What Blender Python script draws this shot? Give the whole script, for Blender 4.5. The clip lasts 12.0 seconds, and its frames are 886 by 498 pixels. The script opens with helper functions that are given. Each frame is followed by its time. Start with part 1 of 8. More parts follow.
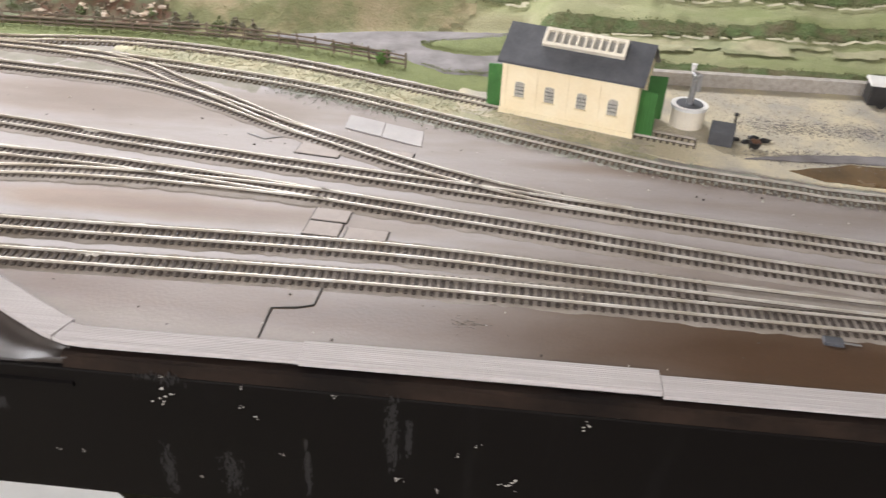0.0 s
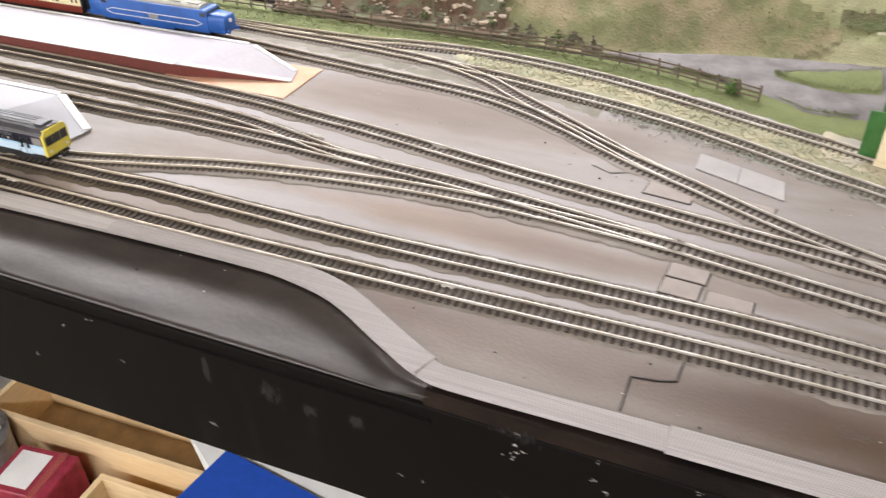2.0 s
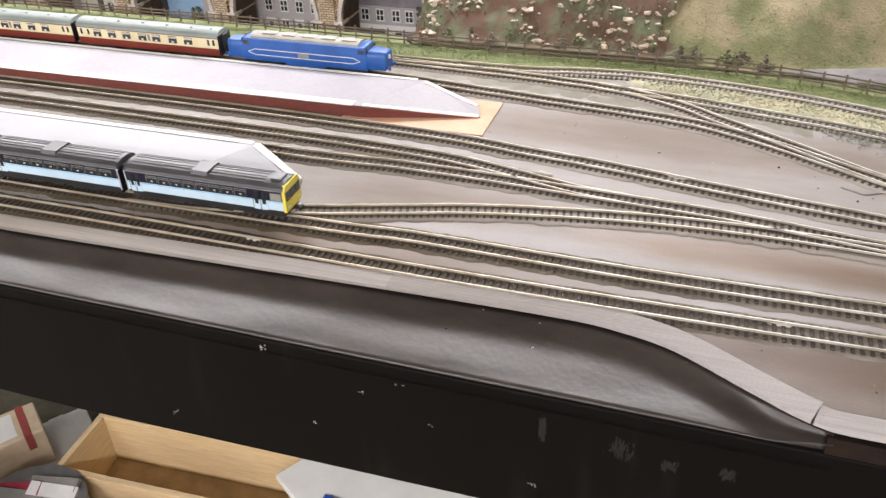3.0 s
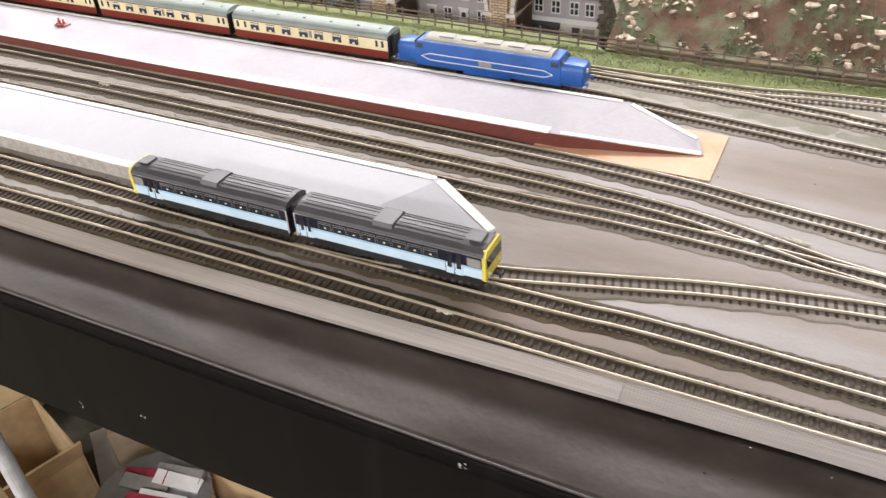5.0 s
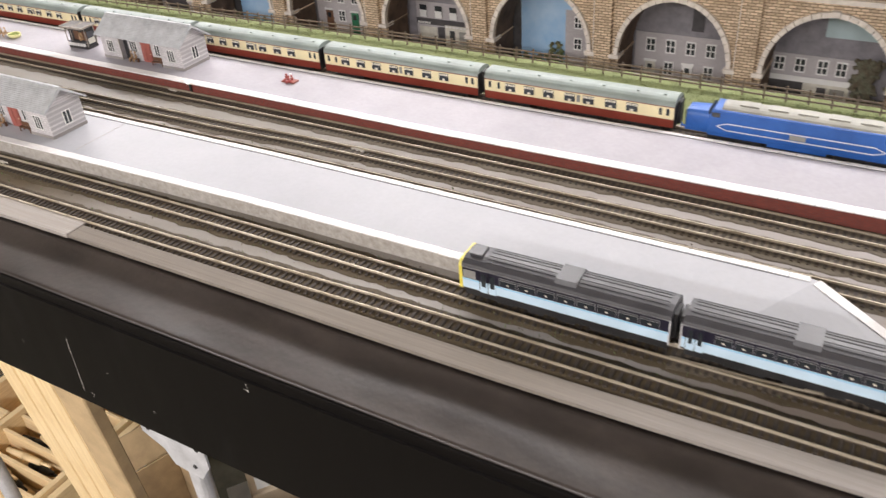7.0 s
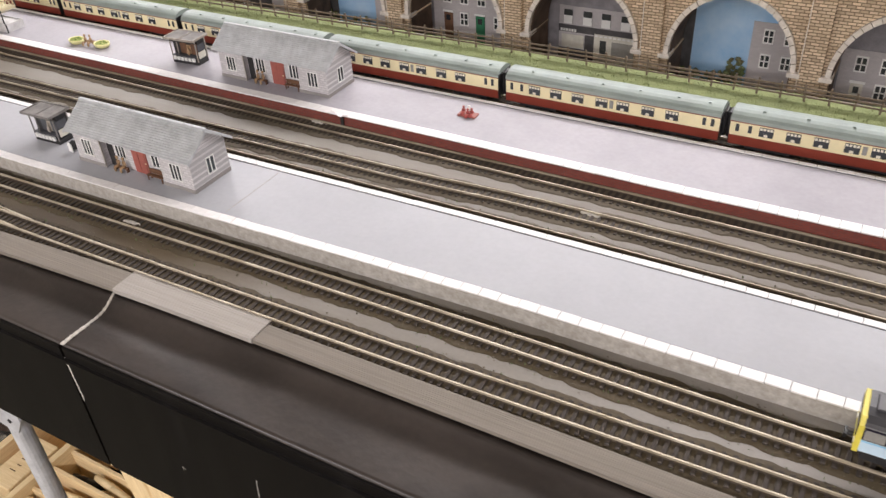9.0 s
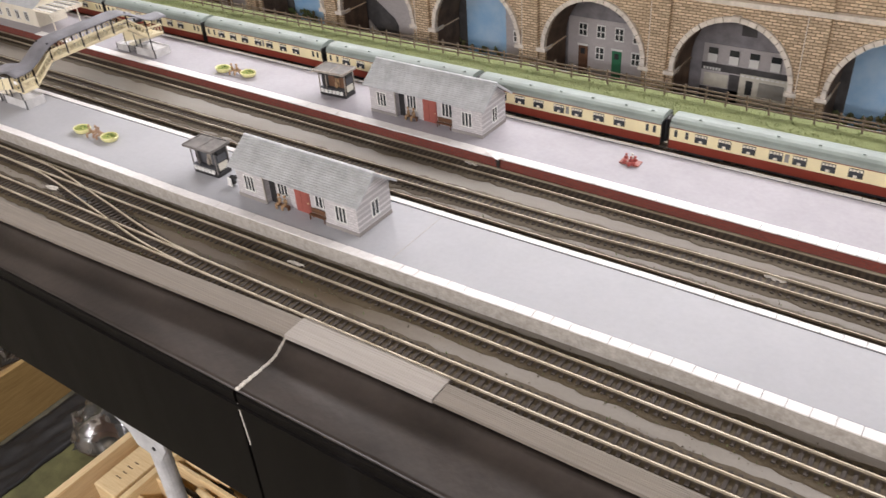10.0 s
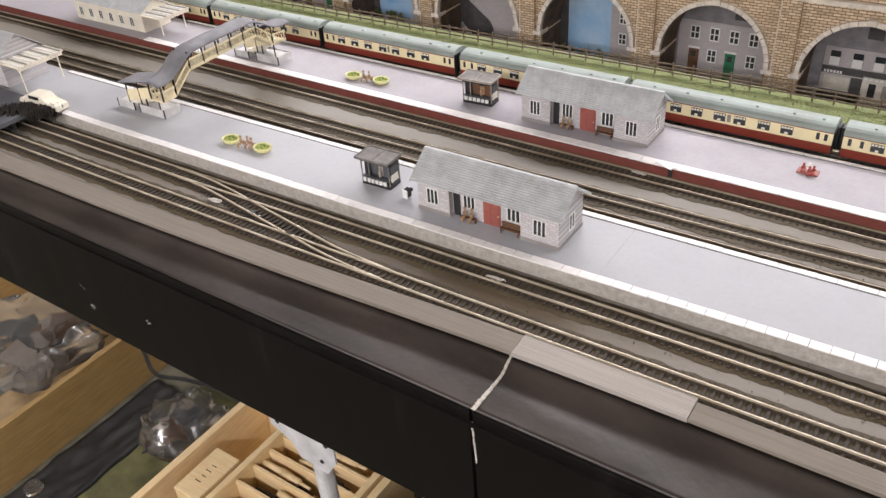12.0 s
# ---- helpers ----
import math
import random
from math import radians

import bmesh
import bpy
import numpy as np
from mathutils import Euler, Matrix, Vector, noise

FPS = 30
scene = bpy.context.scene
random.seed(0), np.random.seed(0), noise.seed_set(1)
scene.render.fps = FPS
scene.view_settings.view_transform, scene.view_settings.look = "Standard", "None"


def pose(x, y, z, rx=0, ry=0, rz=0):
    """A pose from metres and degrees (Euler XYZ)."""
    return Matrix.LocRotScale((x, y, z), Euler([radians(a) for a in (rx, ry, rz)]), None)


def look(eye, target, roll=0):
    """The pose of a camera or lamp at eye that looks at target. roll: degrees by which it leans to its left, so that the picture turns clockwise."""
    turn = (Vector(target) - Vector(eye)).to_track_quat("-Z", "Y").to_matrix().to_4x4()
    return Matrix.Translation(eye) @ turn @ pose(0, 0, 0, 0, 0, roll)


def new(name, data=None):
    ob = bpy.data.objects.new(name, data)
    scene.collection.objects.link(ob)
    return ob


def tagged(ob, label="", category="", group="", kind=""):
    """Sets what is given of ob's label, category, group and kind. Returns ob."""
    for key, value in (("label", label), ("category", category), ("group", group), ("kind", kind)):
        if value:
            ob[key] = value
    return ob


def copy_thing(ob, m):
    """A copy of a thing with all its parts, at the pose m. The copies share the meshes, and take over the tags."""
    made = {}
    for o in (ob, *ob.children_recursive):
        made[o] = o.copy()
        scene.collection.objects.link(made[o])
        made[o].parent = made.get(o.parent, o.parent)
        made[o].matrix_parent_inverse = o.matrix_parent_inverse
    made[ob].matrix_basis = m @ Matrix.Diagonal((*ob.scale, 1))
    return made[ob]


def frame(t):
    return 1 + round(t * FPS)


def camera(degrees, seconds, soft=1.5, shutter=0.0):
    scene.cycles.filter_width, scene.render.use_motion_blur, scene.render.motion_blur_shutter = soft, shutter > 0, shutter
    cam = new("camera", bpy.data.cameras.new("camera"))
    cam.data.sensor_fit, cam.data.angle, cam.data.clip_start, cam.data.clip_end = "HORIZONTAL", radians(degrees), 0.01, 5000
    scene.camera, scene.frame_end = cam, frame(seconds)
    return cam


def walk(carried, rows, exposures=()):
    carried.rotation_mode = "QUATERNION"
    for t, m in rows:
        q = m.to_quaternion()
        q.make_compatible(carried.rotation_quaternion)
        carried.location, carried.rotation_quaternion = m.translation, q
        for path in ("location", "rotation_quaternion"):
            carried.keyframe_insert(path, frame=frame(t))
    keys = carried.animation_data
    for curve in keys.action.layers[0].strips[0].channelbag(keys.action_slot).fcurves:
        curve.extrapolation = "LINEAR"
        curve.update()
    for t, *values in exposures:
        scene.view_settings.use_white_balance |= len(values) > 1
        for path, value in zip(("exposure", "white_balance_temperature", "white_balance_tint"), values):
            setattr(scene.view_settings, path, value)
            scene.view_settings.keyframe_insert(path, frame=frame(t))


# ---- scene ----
cam = camera(56.6, 12.0, soft=1.4, shutter=0.25)
PATH = [
    (0, (0.258, 0.006, 0.423), (0.142, 1.674, -0.675), 2.5),
    (0.5, (0.231, 0.015, 0.431), (-0.099, 1.633, -0.696), 1.4),
    (1, (0.234, 0.033, 0.441), (-0.258, 1.595, -0.707), 0.0),
    (1.5, (0.226, 0.046, 0.442), (-0.371, 1.582, -0.69), -0.1),
    (2, (0.136, 0.048, 0.455), (-0.524, 1.549, -0.69), -1.0),
    (2.5, (-0.077, 0.02, 0.458), (-0.637, 1.568, -0.678), -2.0),
    (3, (-0.188, -0.03, 0.469), (-0.748, 1.531, -0.649), -2.3),
    (3.5, (-0.226, -0.014, 0.466), (-0.861, 1.53, -0.635), -2.2),
    (3.7, (-0.244, 0.011, 0.465), (-0.928, 1.532, -0.639), -1.6),
    (5.3, (-0.414, 0.113, 0.469), (-1.191, 1.521, -0.719), -4.1),
    (5.5, (-0.463, 0.1, 0.455), (-1.213, 1.552, -0.699), -3.6),
    (6, (-0.555, 0.043, 0.472), (-1.264, 1.523, -0.672), -3.6),
    (6.5, (-0.613, 0.011, 0.484), (-1.355, 1.497, -0.631), -4.2),
    (7, (-0.679, 0.081, 0.482), (-1.562, 1.484, -0.636), -4.5),
    (7.5, (-0.77, 0.134, 0.468), (-1.701, 1.497, -0.663), -3.8),
    (7.7, (-0.806, 0.141, 0.464), (-1.759, 1.482, -0.675), -4.2),
    (9.3, (-1.081, 0.164, 0.476), (-1.917, 1.553, -0.695), -3.6),
    (9.5, (-1.105, 0.161, 0.484), (-1.981, 1.529, -0.683), -4.0),
    (10, (-1.148, 0.147, 0.495), (-2.141, 1.462, -0.637), -4.3),
    (10.5, (-1.181, 0.129, 0.509), (-2.222, 1.403, -0.628), -4.8),
    (11, (-1.223, 0.103, 0.511), (-2.252, 1.348, -0.669), -4.6),
    (11.5, (-1.277, 0.084, 0.528), (-2.294, 1.349, -0.641), -4.8),
    (12, (-1.336, 0.038, 0.527), (-2.307, 1.354, -0.624), -4.4),
]
EXPOSURES = [(0.0, 0.20, 6400, 9.5), (1.5, 0.15, 6500, 10), (3.5, 0.08, 6500, 10), (5.5, 0.03, 6580, 9.5), (7.5, -0.18, 6650, 10), (9.5, -0.33, 6600, 10.5), (12.0, -0.31, 6560, 10.5)]
walk(cam, [(t, look(eye, target, roll)) for t, eye, target, roll in PATH], EXPOSURES)

# ---------- light of the room ----------
world = bpy.data.worlds.new("room_air")
world.use_nodes = True
scene.world = world
world.node_tree.nodes["Background"].inputs[0].default_value = (1.0, 0.97, 0.93, 1)
world.node_tree.nodes["Background"].inputs[1].default_value = 0.02


def area_lamp(name, x, y, z, sx, sy, watts, lean=0, colour=(1.0, 0.972, 1.0)):
    d = bpy.data.lights.new(name, "AREA")
    d.shape, d.size, d.size_y, d.energy, d.color = "RECTANGLE", sx, sy, watts, colour
    ob = new(name, d)
    ob.matrix_world = pose(x, y, z, lean)
    return ob


# tube lamps high on the rear wall, leaning over the layout
for lamp_x, watts in ((-3.30, 26), (-1.85, 31), (-0.40, 32)):
    area_lamp("ceiling_lamp_rear", lamp_x, 2.04, 1.00, 1.25, 0.25, watts, -35)
for lamp_x, watts in ((-2.9, 72), (-1.25, 60), (0.4, 58)):
    area_lamp("ceiling_lamp_front", lamp_x, -1.6, 1.13, 1.2, 0.22, watts)

# ---------- materials ----------


def mat(name, col, rough=0.6, metal=0.0, var=0.2, scale=40.0, bump=0.15, fine=500.0, col2=None, depth=0.0006, spec=0.5):
    m = bpy.data.materials.new(name)
    m.use_nodes = True
    nt = m.node_tree
    b = nt.nodes["Principled BSDF"]
    tc = nt.nodes.new("ShaderNodeTexCoord")
    info = nt.nodes.new("ShaderNodeObjectInfo")
    n1 = nt.nodes.new("ShaderNodeTexNoise")
    n1.inputs["Scale"].default_value, n1.inputs["Detail"].default_value, n1.inputs["Roughness"].default_value = scale, 6, 0.6
    n2 = nt.nodes.new("ShaderNodeTexNoise")
    n2.inputs["Scale"].default_value, n2.inputs["Detail"].default_value = fine, 4
    for n in (n1, n2):
        nt.links.new(tc.outputs["Object"], n.inputs["Vector"])
    c2 = col2 or tuple(c * (1 - 2 * var) for c in col)
    c1 = col if col2 else tuple(min(1, c * (1 + 0.6 * var)) for c in col)
    r = nt.nodes.new("ShaderNodeValToRGB")
    r.color_ramp.elements[0].position, r.color_ramp.elements[1].position = 0.32, 0.68
    r.color_ramp.elements[0].color, r.color_ramp.elements[1].color = (*c2, 1), (*c1, 1)
    nt.links.new(n1.outputs["Fac"], r.inputs["Fac"])
    mr = nt.nodes.new("ShaderNodeMapRange")
    mr.inputs["To Min"].default_value, mr.inputs["To Max"].default_value = 1 - var, 1 + var
    nt.links.new(n2.outputs["Fac"], mr.inputs["Value"])
    hsv = nt.nodes.new("ShaderNodeHueSaturation")
    nt.links.new(r.outputs["Color"], hsv.inputs["Color"])
    mul = nt.nodes.new("ShaderNodeMath")
    mul.operation = "MULTIPLY_ADD"
    nt.links.new(info.outputs["Random"], mul.inputs[0])
    mul.inputs[1].default_value = 0.25 * var
    nt.links.new(mr.outputs["Result"], mul.inputs[2])
    nt.links.new(mul.outputs[0], hsv.inputs["Value"])
    nt.links.new(hsv.outputs["Color"], b.inputs["Base Color"])
    rr = nt.nodes.new("ShaderNodeMapRange")
    rr.inputs["To Min"].default_value, rr.inputs["To Max"].default_value = max(0.03, rough - 0.12), min(1, rough + 0.12)
    nt.links.new(n1.outputs["Fac"], rr.inputs["Value"])
    nt.links.new(rr.outputs["Result"], b.inputs["Roughness"])
    b.inputs["Metallic"].default_value = metal
    b.inputs["Specular IOR Level"].default_value = spec
    if bump:
        bp = nt.nodes.new("ShaderNodeBump")
        bp.inputs["Strength"].default_value, bp.inputs["Distance"].default_value = bump, depth
        nt.links.new(n2.outputs["Fac"], bp.inputs["Height"])
        nt.links.new(bp.outputs["Normal"], b.inputs["Normal"])
    return m


def courses(name, col, col_b, mortar, width, height, joint=0.0006, rough=0.85, turn=(90, 0, 0), bump=0.6):
    """Walling in courses: bricks or stones of a real size, laid in the wall's own plane."""
    m = mat(name, col, rough, var=0.12, scale=30, bump=0)
    nt = m.node_tree
    b = nt.nodes["Principled BSDF"]
    tc = nt.nodes.new("ShaderNodeTexCoord")
    mp = nt.nodes.new("ShaderNodeMapping")
    mp.inputs["Rotation"].default_value = [radians(a) for a in turn]
    bt = nt.nodes.new("ShaderNodeTexBrick")
    bt.inputs["Scale"].default_value = 1.0
    bt.inputs["Brick Width"].default_value, bt.inputs["Row Height"].default_value = width, height
    bt.inputs["Mortar Size"].default_value, bt.inputs["Mortar Smooth"].default_value = joint, 0.3
    bt.inputs["Color1"].default_value, bt.inputs["Color2"].default_value, bt.inputs["Mortar"].default_value = (*col, 1), (*col_b, 1), (*mortar, 1)
    nt.links.new(tc.outputs["Object"], mp.inputs["Vector"])
    nt.links.new(mp.outputs["Vector"], bt.inputs["Vector"])
    hsv = [n for n in nt.nodes if n.type == "HUE_SAT"][0]
    nt.links.new(bt.outputs["Color"], hsv.inputs["Color"])
    bp = nt.nodes.new("ShaderNodeBump")
    bp.invert = True
    bp.inputs["Strength"].default_value, bp.inputs["Distance"].default_value = bump, 0.0008
    nt.links.new(bt.outputs["Fac"], bp.inputs["Height"])
    nt.links.new(bp.outputs["Normal"], b.inputs["Normal"])
    return m


def streaked(name, col, col2, rough, axis=(1, 20, 20), scale=12.0, bump=0.2, spec=0.5, metal=0.0):
    """Grain or streaks that run along one axis."""
    m = mat(name, col, rough, metal, var=0.1, scale=scale, bump=bump, fine=90, col2=col2, spec=spec)
    nt = m.node_tree
    mp = nt.nodes.new("ShaderNodeMapping")
    mp.inputs["Scale"].default_value = axis
    tc = [n for n in nt.nodes if n.type == "TEX_COORD"][0]
    nt.links.new(tc.outputs["Object"], mp.inputs["Vector"])
    for n in nt.nodes:
        if n.type == "TEX_NOISE":
            nt.links.new(mp.outputs["Vector"], n.inputs["Vector"])
    return m


def flecked(m, size, amount, col=(0.75, 0.72, 0.66)):
    """Chips of bare light filler in a dark paint."""
    nt = m.node_tree
    b = nt.nodes["Principled BSDF"]
    old = b.inputs["Base Color"].links[0].from_socket
    tc = nt.nodes.new("ShaderNodeTexCoord")
    v = nt.nodes.new("ShaderNodeTexVoronoi")
    v.inputs["Scale"].default_value = size
    w = nt.nodes.new("ShaderNodeTexNoise")
    w.inputs["Scale"].default_value, w.inputs["Detail"].default_value = size * 2.5, 3
    add = nt.nodes.new("ShaderNodeVectorMath")
    add.operation = "MULTIPLY_ADD"
    add.inputs[1].default_value = (0.9 / size,) * 3
    nt.links.new(w.outputs["Color"], add.inputs[0])
    nt.links.new(tc.outputs["Object"], add.inputs[2])
    nt.links.new(tc.outputs["Object"], w.inputs["Vector"])
    nt.links.new(add.outputs[0], v.inputs["Vector"])
    pick = nt.nodes.new("ShaderNodeMath")
    pick.operation = "LESS_THAN"
    pick.inputs[1].default_value = amount
    nt.links.new(v.outputs["Color"], pick.inputs[0])
    near = nt.nodes.new("ShaderNodeMath")
    near.operation = "LESS_THAN"
    near.inputs[1].default_value = 0.16
    nt.links.new(v.outputs["Distance"], near.inputs[0])
    both = nt.nodes.new("ShaderNodeMath")
    both.operation = "MULTIPLY"
    nt.links.new(pick.outputs[0], both.inputs[0])
    nt.links.new(near.outputs[0], both.inputs[1])
    mix = nt.nodes.new("ShaderNodeMix")
    mix.data_type = "RGBA"
    nt.links.new(both.outputs[0], mix.inputs[0])
    nt.links.new(old, mix.inputs[6])
    mix.inputs[7].default_value = (*col, 1)
    nt.links.new(mix.outputs[2], b.inputs["Base Color"])
    return m


def tightened(m, lo, hi, axis=(1, 1, 1)):
    """Blotches with a firmer rim, drawn out along an axis."""
    nt = m.node_tree
    ramp = [n for n in nt.nodes if n.type == "VALTORGB"][0]
    ramp.color_ramp.elements[0].position, ramp.color_ramp.elements[1].position = lo, hi
    mp = nt.nodes.new("ShaderNodeMapping")
    mp.inputs["Scale"].default_value = axis
    tc = nt.nodes.new("ShaderNodeTexCoord")
    nt.links.new(tc.outputs["Object"], mp.inputs["Vector"])
    blotch = [n for n in nt.nodes if n.type == "TEX_NOISE"][0]
    nt.links.new(mp.outputs["Vector"], blotch.inputs["Vector"])
    return m


def tinted_along(m, x0, x1, tint):
    """Tints a paint along the layout, from none at x0 to full at x1."""
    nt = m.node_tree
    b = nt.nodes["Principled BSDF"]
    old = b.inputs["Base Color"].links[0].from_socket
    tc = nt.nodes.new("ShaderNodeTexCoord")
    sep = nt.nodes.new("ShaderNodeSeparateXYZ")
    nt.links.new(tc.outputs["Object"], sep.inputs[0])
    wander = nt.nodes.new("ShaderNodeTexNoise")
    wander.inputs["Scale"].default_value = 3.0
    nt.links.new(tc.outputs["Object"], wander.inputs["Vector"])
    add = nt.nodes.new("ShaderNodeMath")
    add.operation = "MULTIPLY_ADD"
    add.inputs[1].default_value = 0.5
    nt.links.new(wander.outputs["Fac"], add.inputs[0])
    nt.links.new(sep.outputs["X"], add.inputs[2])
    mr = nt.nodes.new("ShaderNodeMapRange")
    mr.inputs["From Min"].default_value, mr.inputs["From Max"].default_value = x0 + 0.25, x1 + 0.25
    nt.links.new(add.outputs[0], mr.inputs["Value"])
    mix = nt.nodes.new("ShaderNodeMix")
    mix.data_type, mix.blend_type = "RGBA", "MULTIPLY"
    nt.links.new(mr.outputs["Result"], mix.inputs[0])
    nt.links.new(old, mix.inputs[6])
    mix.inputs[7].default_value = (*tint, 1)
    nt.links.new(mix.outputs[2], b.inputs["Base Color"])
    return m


def blotch(m, x, y, rx, ry, tint):
    """One broad darker patch in a paint, with a ragged soft rim."""
    nt = m.node_tree
    b = nt.nodes["Principled BSDF"]
    old = b.inputs["Base Color"].links[0].from_socket
    tc = nt.nodes.new("ShaderNodeTexCoord")
    mp = nt.nodes.new("ShaderNodeMapping")
    mp.inputs["Location"].default_value, mp.inputs["Scale"].default_value = (-x / rx, -y / ry, 0), (1 / rx, 1 / ry, 0)
    nt.links.new(tc.outputs["Object"], mp.inputs["Vector"])
    length = nt.nodes.new("ShaderNodeVectorMath")
    length.operation = "LENGTH"
    nt.links.new(mp.outputs["Vector"], length.inputs[0])
    wander = nt.nodes.new("ShaderNodeTexNoise")
    wander.inputs["Scale"].default_value, wander.inputs["Detail"].default_value = 9.0, 5
    nt.links.new(tc.outputs["Object"], wander.inputs["Vector"])
    add = nt.nodes.new("ShaderNodeMath")
    add.operation = "MULTIPLY_ADD"
    add.inputs[1].default_value = 0.9
    nt.links.new(wander.outputs["Fac"], add.inputs[0])
    nt.links.new(length.outputs["Value"], add.inputs[2])
    mr = nt.nodes.new("ShaderNodeMapRange")
    mr.inputs["From Min"].default_value, mr.inputs["From Max"].default_value = 1.65, 0.95
    nt.links.new(add.outputs[0], mr.inputs["Value"])
    mix = nt.nodes.new("ShaderNodeMix")
    mix.data_type, mix.blend_type = "RGBA", "MULTIPLY"
    nt.links.new(mr.outputs["Result"], mix.inputs[0])
    nt.links.new(old, mix.inputs[6])
    mix.inputs[7].default_value = (*tint, 1)
    nt.links.new(mix.outputs[2], b.inputs["Base Color"])
    return m


def plain_glass(name, tint=(0.03, 0.035, 0.04)):
    return mat(name, tint, 0.08, var=0.1, bump=0, spec=0.8)


BOARD = tinted_along(flecked(tightened(mat("baseboard_paint", (0.322, 0.296, 0.289), 0.46, var=0.10, scale=3.2, bump=0.25, fine=320, col2=(0.213, 0.179, 0.157), spec=0.20), 0.38, 0.58, (0.5, 1.9, 1)), 26, 0.03, (0.5, 0.47, 0.43)), -0.55, -1.3, (0.69, 0.68, 0.61))
for spot in ((-0.28, 0.925, 0.30, 0.055), (-0.47, 0.712, 0.20, 0.040), (0.02, 0.680, 0.20, 0.022), (-0.05, 0.525, 0.20, 0.035), (0.45, 0.835, 0.16, 0.020), (-0.50, 0.600, 0.26, 0.045), (-0.02, 0.560, 0.24, 0.030)):
    blotch(BOARD, *spot, (0.74, 0.66, 0.58))
blotch(BOARD, -0.12, 0.689, 0.20, 0.026, (0.86, 0.71, 0.58))
blotch(BOARD, -1.77, 0.598, 0.24, 0.050, (0.52, 0.44, 0.33))
# brown paint; its darkening along x also holds the fading of reflected light
BOARD_BROWN = tinted_along(flecked(tightened(mat("brown_board_paint", (0.225, 0.19, 0.168), 0.40, var=0.12, scale=4, bump=0.3, fine=300, col2=(0.15, 0.115, 0.092), spec=0.28), 0.36, 0.64, (0.5, 1.6, 1)), 30, 0.04, (0.42, 0.38, 0.34)), 0.0, 0.42, (0.50, 0.41, 0.32))
# the last two spots put the weaker gloss there into the colour
for spot in ((0.20, 0.535, 0.12, 0.030), (0.52, 0.525, 0.26, 0.035), (0.00, 0.545, 0.20, 0.034), (-0.17, 0.552, 0.14, 0.024)):
    blotch(BOARD_BROWN, *spot, (0.66, 0.55, 0.46))
WALLFOOT = mat("darker_wall_foot", (0.30, 0.275, 0.262), 0.7, var=0.12, scale=14, bump=0.1)
PALECARD = mat("pale_grey_card", (0.40, 0.378, 0.372), 0.75, var=0.10, scale=14, bump=0.1)
PLATE = mat("plate_card", (0.36, 0.31, 0.28), 0.7, var=0.12, scale=25, bump=0.2)
TAN = mat("tan_card", (0.68, 0.47, 0.34), 0.8, var=0.1, scale=14, bump=0.1, col2=(0.60, 0.32, 0.19))
STRIP = tinted_along(streaked("fluted_edging", (0.50, 0.47, 0.465), (0.38, 0.35, 0.34), 0.8, axis=(1, 60, 60), scale=8), -0.02, -0.85, (0.47, 0.435, 0.37))
STRIP_FRESH = streaked("fresh_fluted_edging", (0.385, 0.352, 0.322), (0.31, 0.278, 0.25), 0.8, axis=(1, 60, 60), scale=8)
# the slight dulling westward puts weaker light on these rails into their colour
RAIL = tinted_along(mat("nickel_rail", (0.66, 0.632, 0.58), 0.52, 0.4, var=0.14, scale=30, bump=0.1, col2=(0.42, 0.375, 0.30)), -0.1, -0.5, (0.92, 0.86, 0.75))
RAIL_DULL = tinted_along(mat("dull_rail", (0.66, 0.632, 0.58), 0.52, 0.4, var=0.18, scale=22, bump=0.1, col2=(0.40, 0.355, 0.29)), -0.1, -0.6, (0.68, 0.62, 0.52))
RAILSIDE = mat("rail_chair", (0.10, 0.075, 0.055), 0.7, var=0.2)
SLEEPER = tinted_along(mat("sleeper_plastic", (0.075, 0.060, 0.051), 0.75, var=0.3, scale=80, col2=(0.042, 0.034, 0.028), spec=0.25), -0.3, -0.8, (0.66, 0.58, 0.42))
GAPDARK = mat("gap_black", (0.03, 0.026, 0.022), 0.8, var=0.3)
SLEEPER_DUSTY = mat("sleeper_dusty", (0.17, 0.14, 0.105), 0.85, var=0.3, scale=60, col2=(0.09, 0.072, 0.052))
# track beds: brown-grey, getting darker and browner towards the station
BED = tinted_along(mat("track_bed_brown", (0.31, 0.277, 0.25), 0.8, var=0.2, scale=9, bump=0.6, fine=380, col2=(0.19, 0.158, 0.125), depth=0.001), -0.25, -0.75, (0.37, 0.335, 0.26))
BED_FRONT = tinted_along(mat("front_track_bed_brown", (0.31, 0.277, 0.25), 0.8, var=0.2, scale=9, bump=0.6, fine=380, col2=(0.19, 0.158, 0.125), depth=0.001), 0.08, -0.50, (0.30, 0.25, 0.155))
# pale vertical streaks: drips, and gloss reflections put into the colour
BLACK = flecked(tightened(streaked("black_gloss_paint", (0.018, 0.0165, 0.0165), (0.0042, 0.0034, 0.0034), 0.40, scale=1.7, bump=0.1, spec=0.13), 0.60, 0.90, (12, 1, 1.2)), 30, 0.10)
APRON = flecked(tightened(mat("black_apron_paint", (0.046, 0.036, 0.031), 0.34, var=0.22, scale=14, bump=0.35, fine=160, col2=(0.024, 0.0185, 0.016), spec=0.44), 0.38, 0.62, (0.6, 1.6, 1)), 55, 0.05)
RAILTOP = flecked(tightened(mat("brown_black_rail_paint", (0.026, 0.017, 0.013), 0.4, var=0.3, scale=20, bump=0.4, fine=150, col2=(0.009, 0.007, 0.0065), spec=0.12), 0.38, 0.62, (0.5, 1.6, 1)), 60, 0.10)
GLOSSBLACK = mat("wet_black_paint", (0.012, 0.010, 0.010), 0.14, var=0.2, spec=0.5)
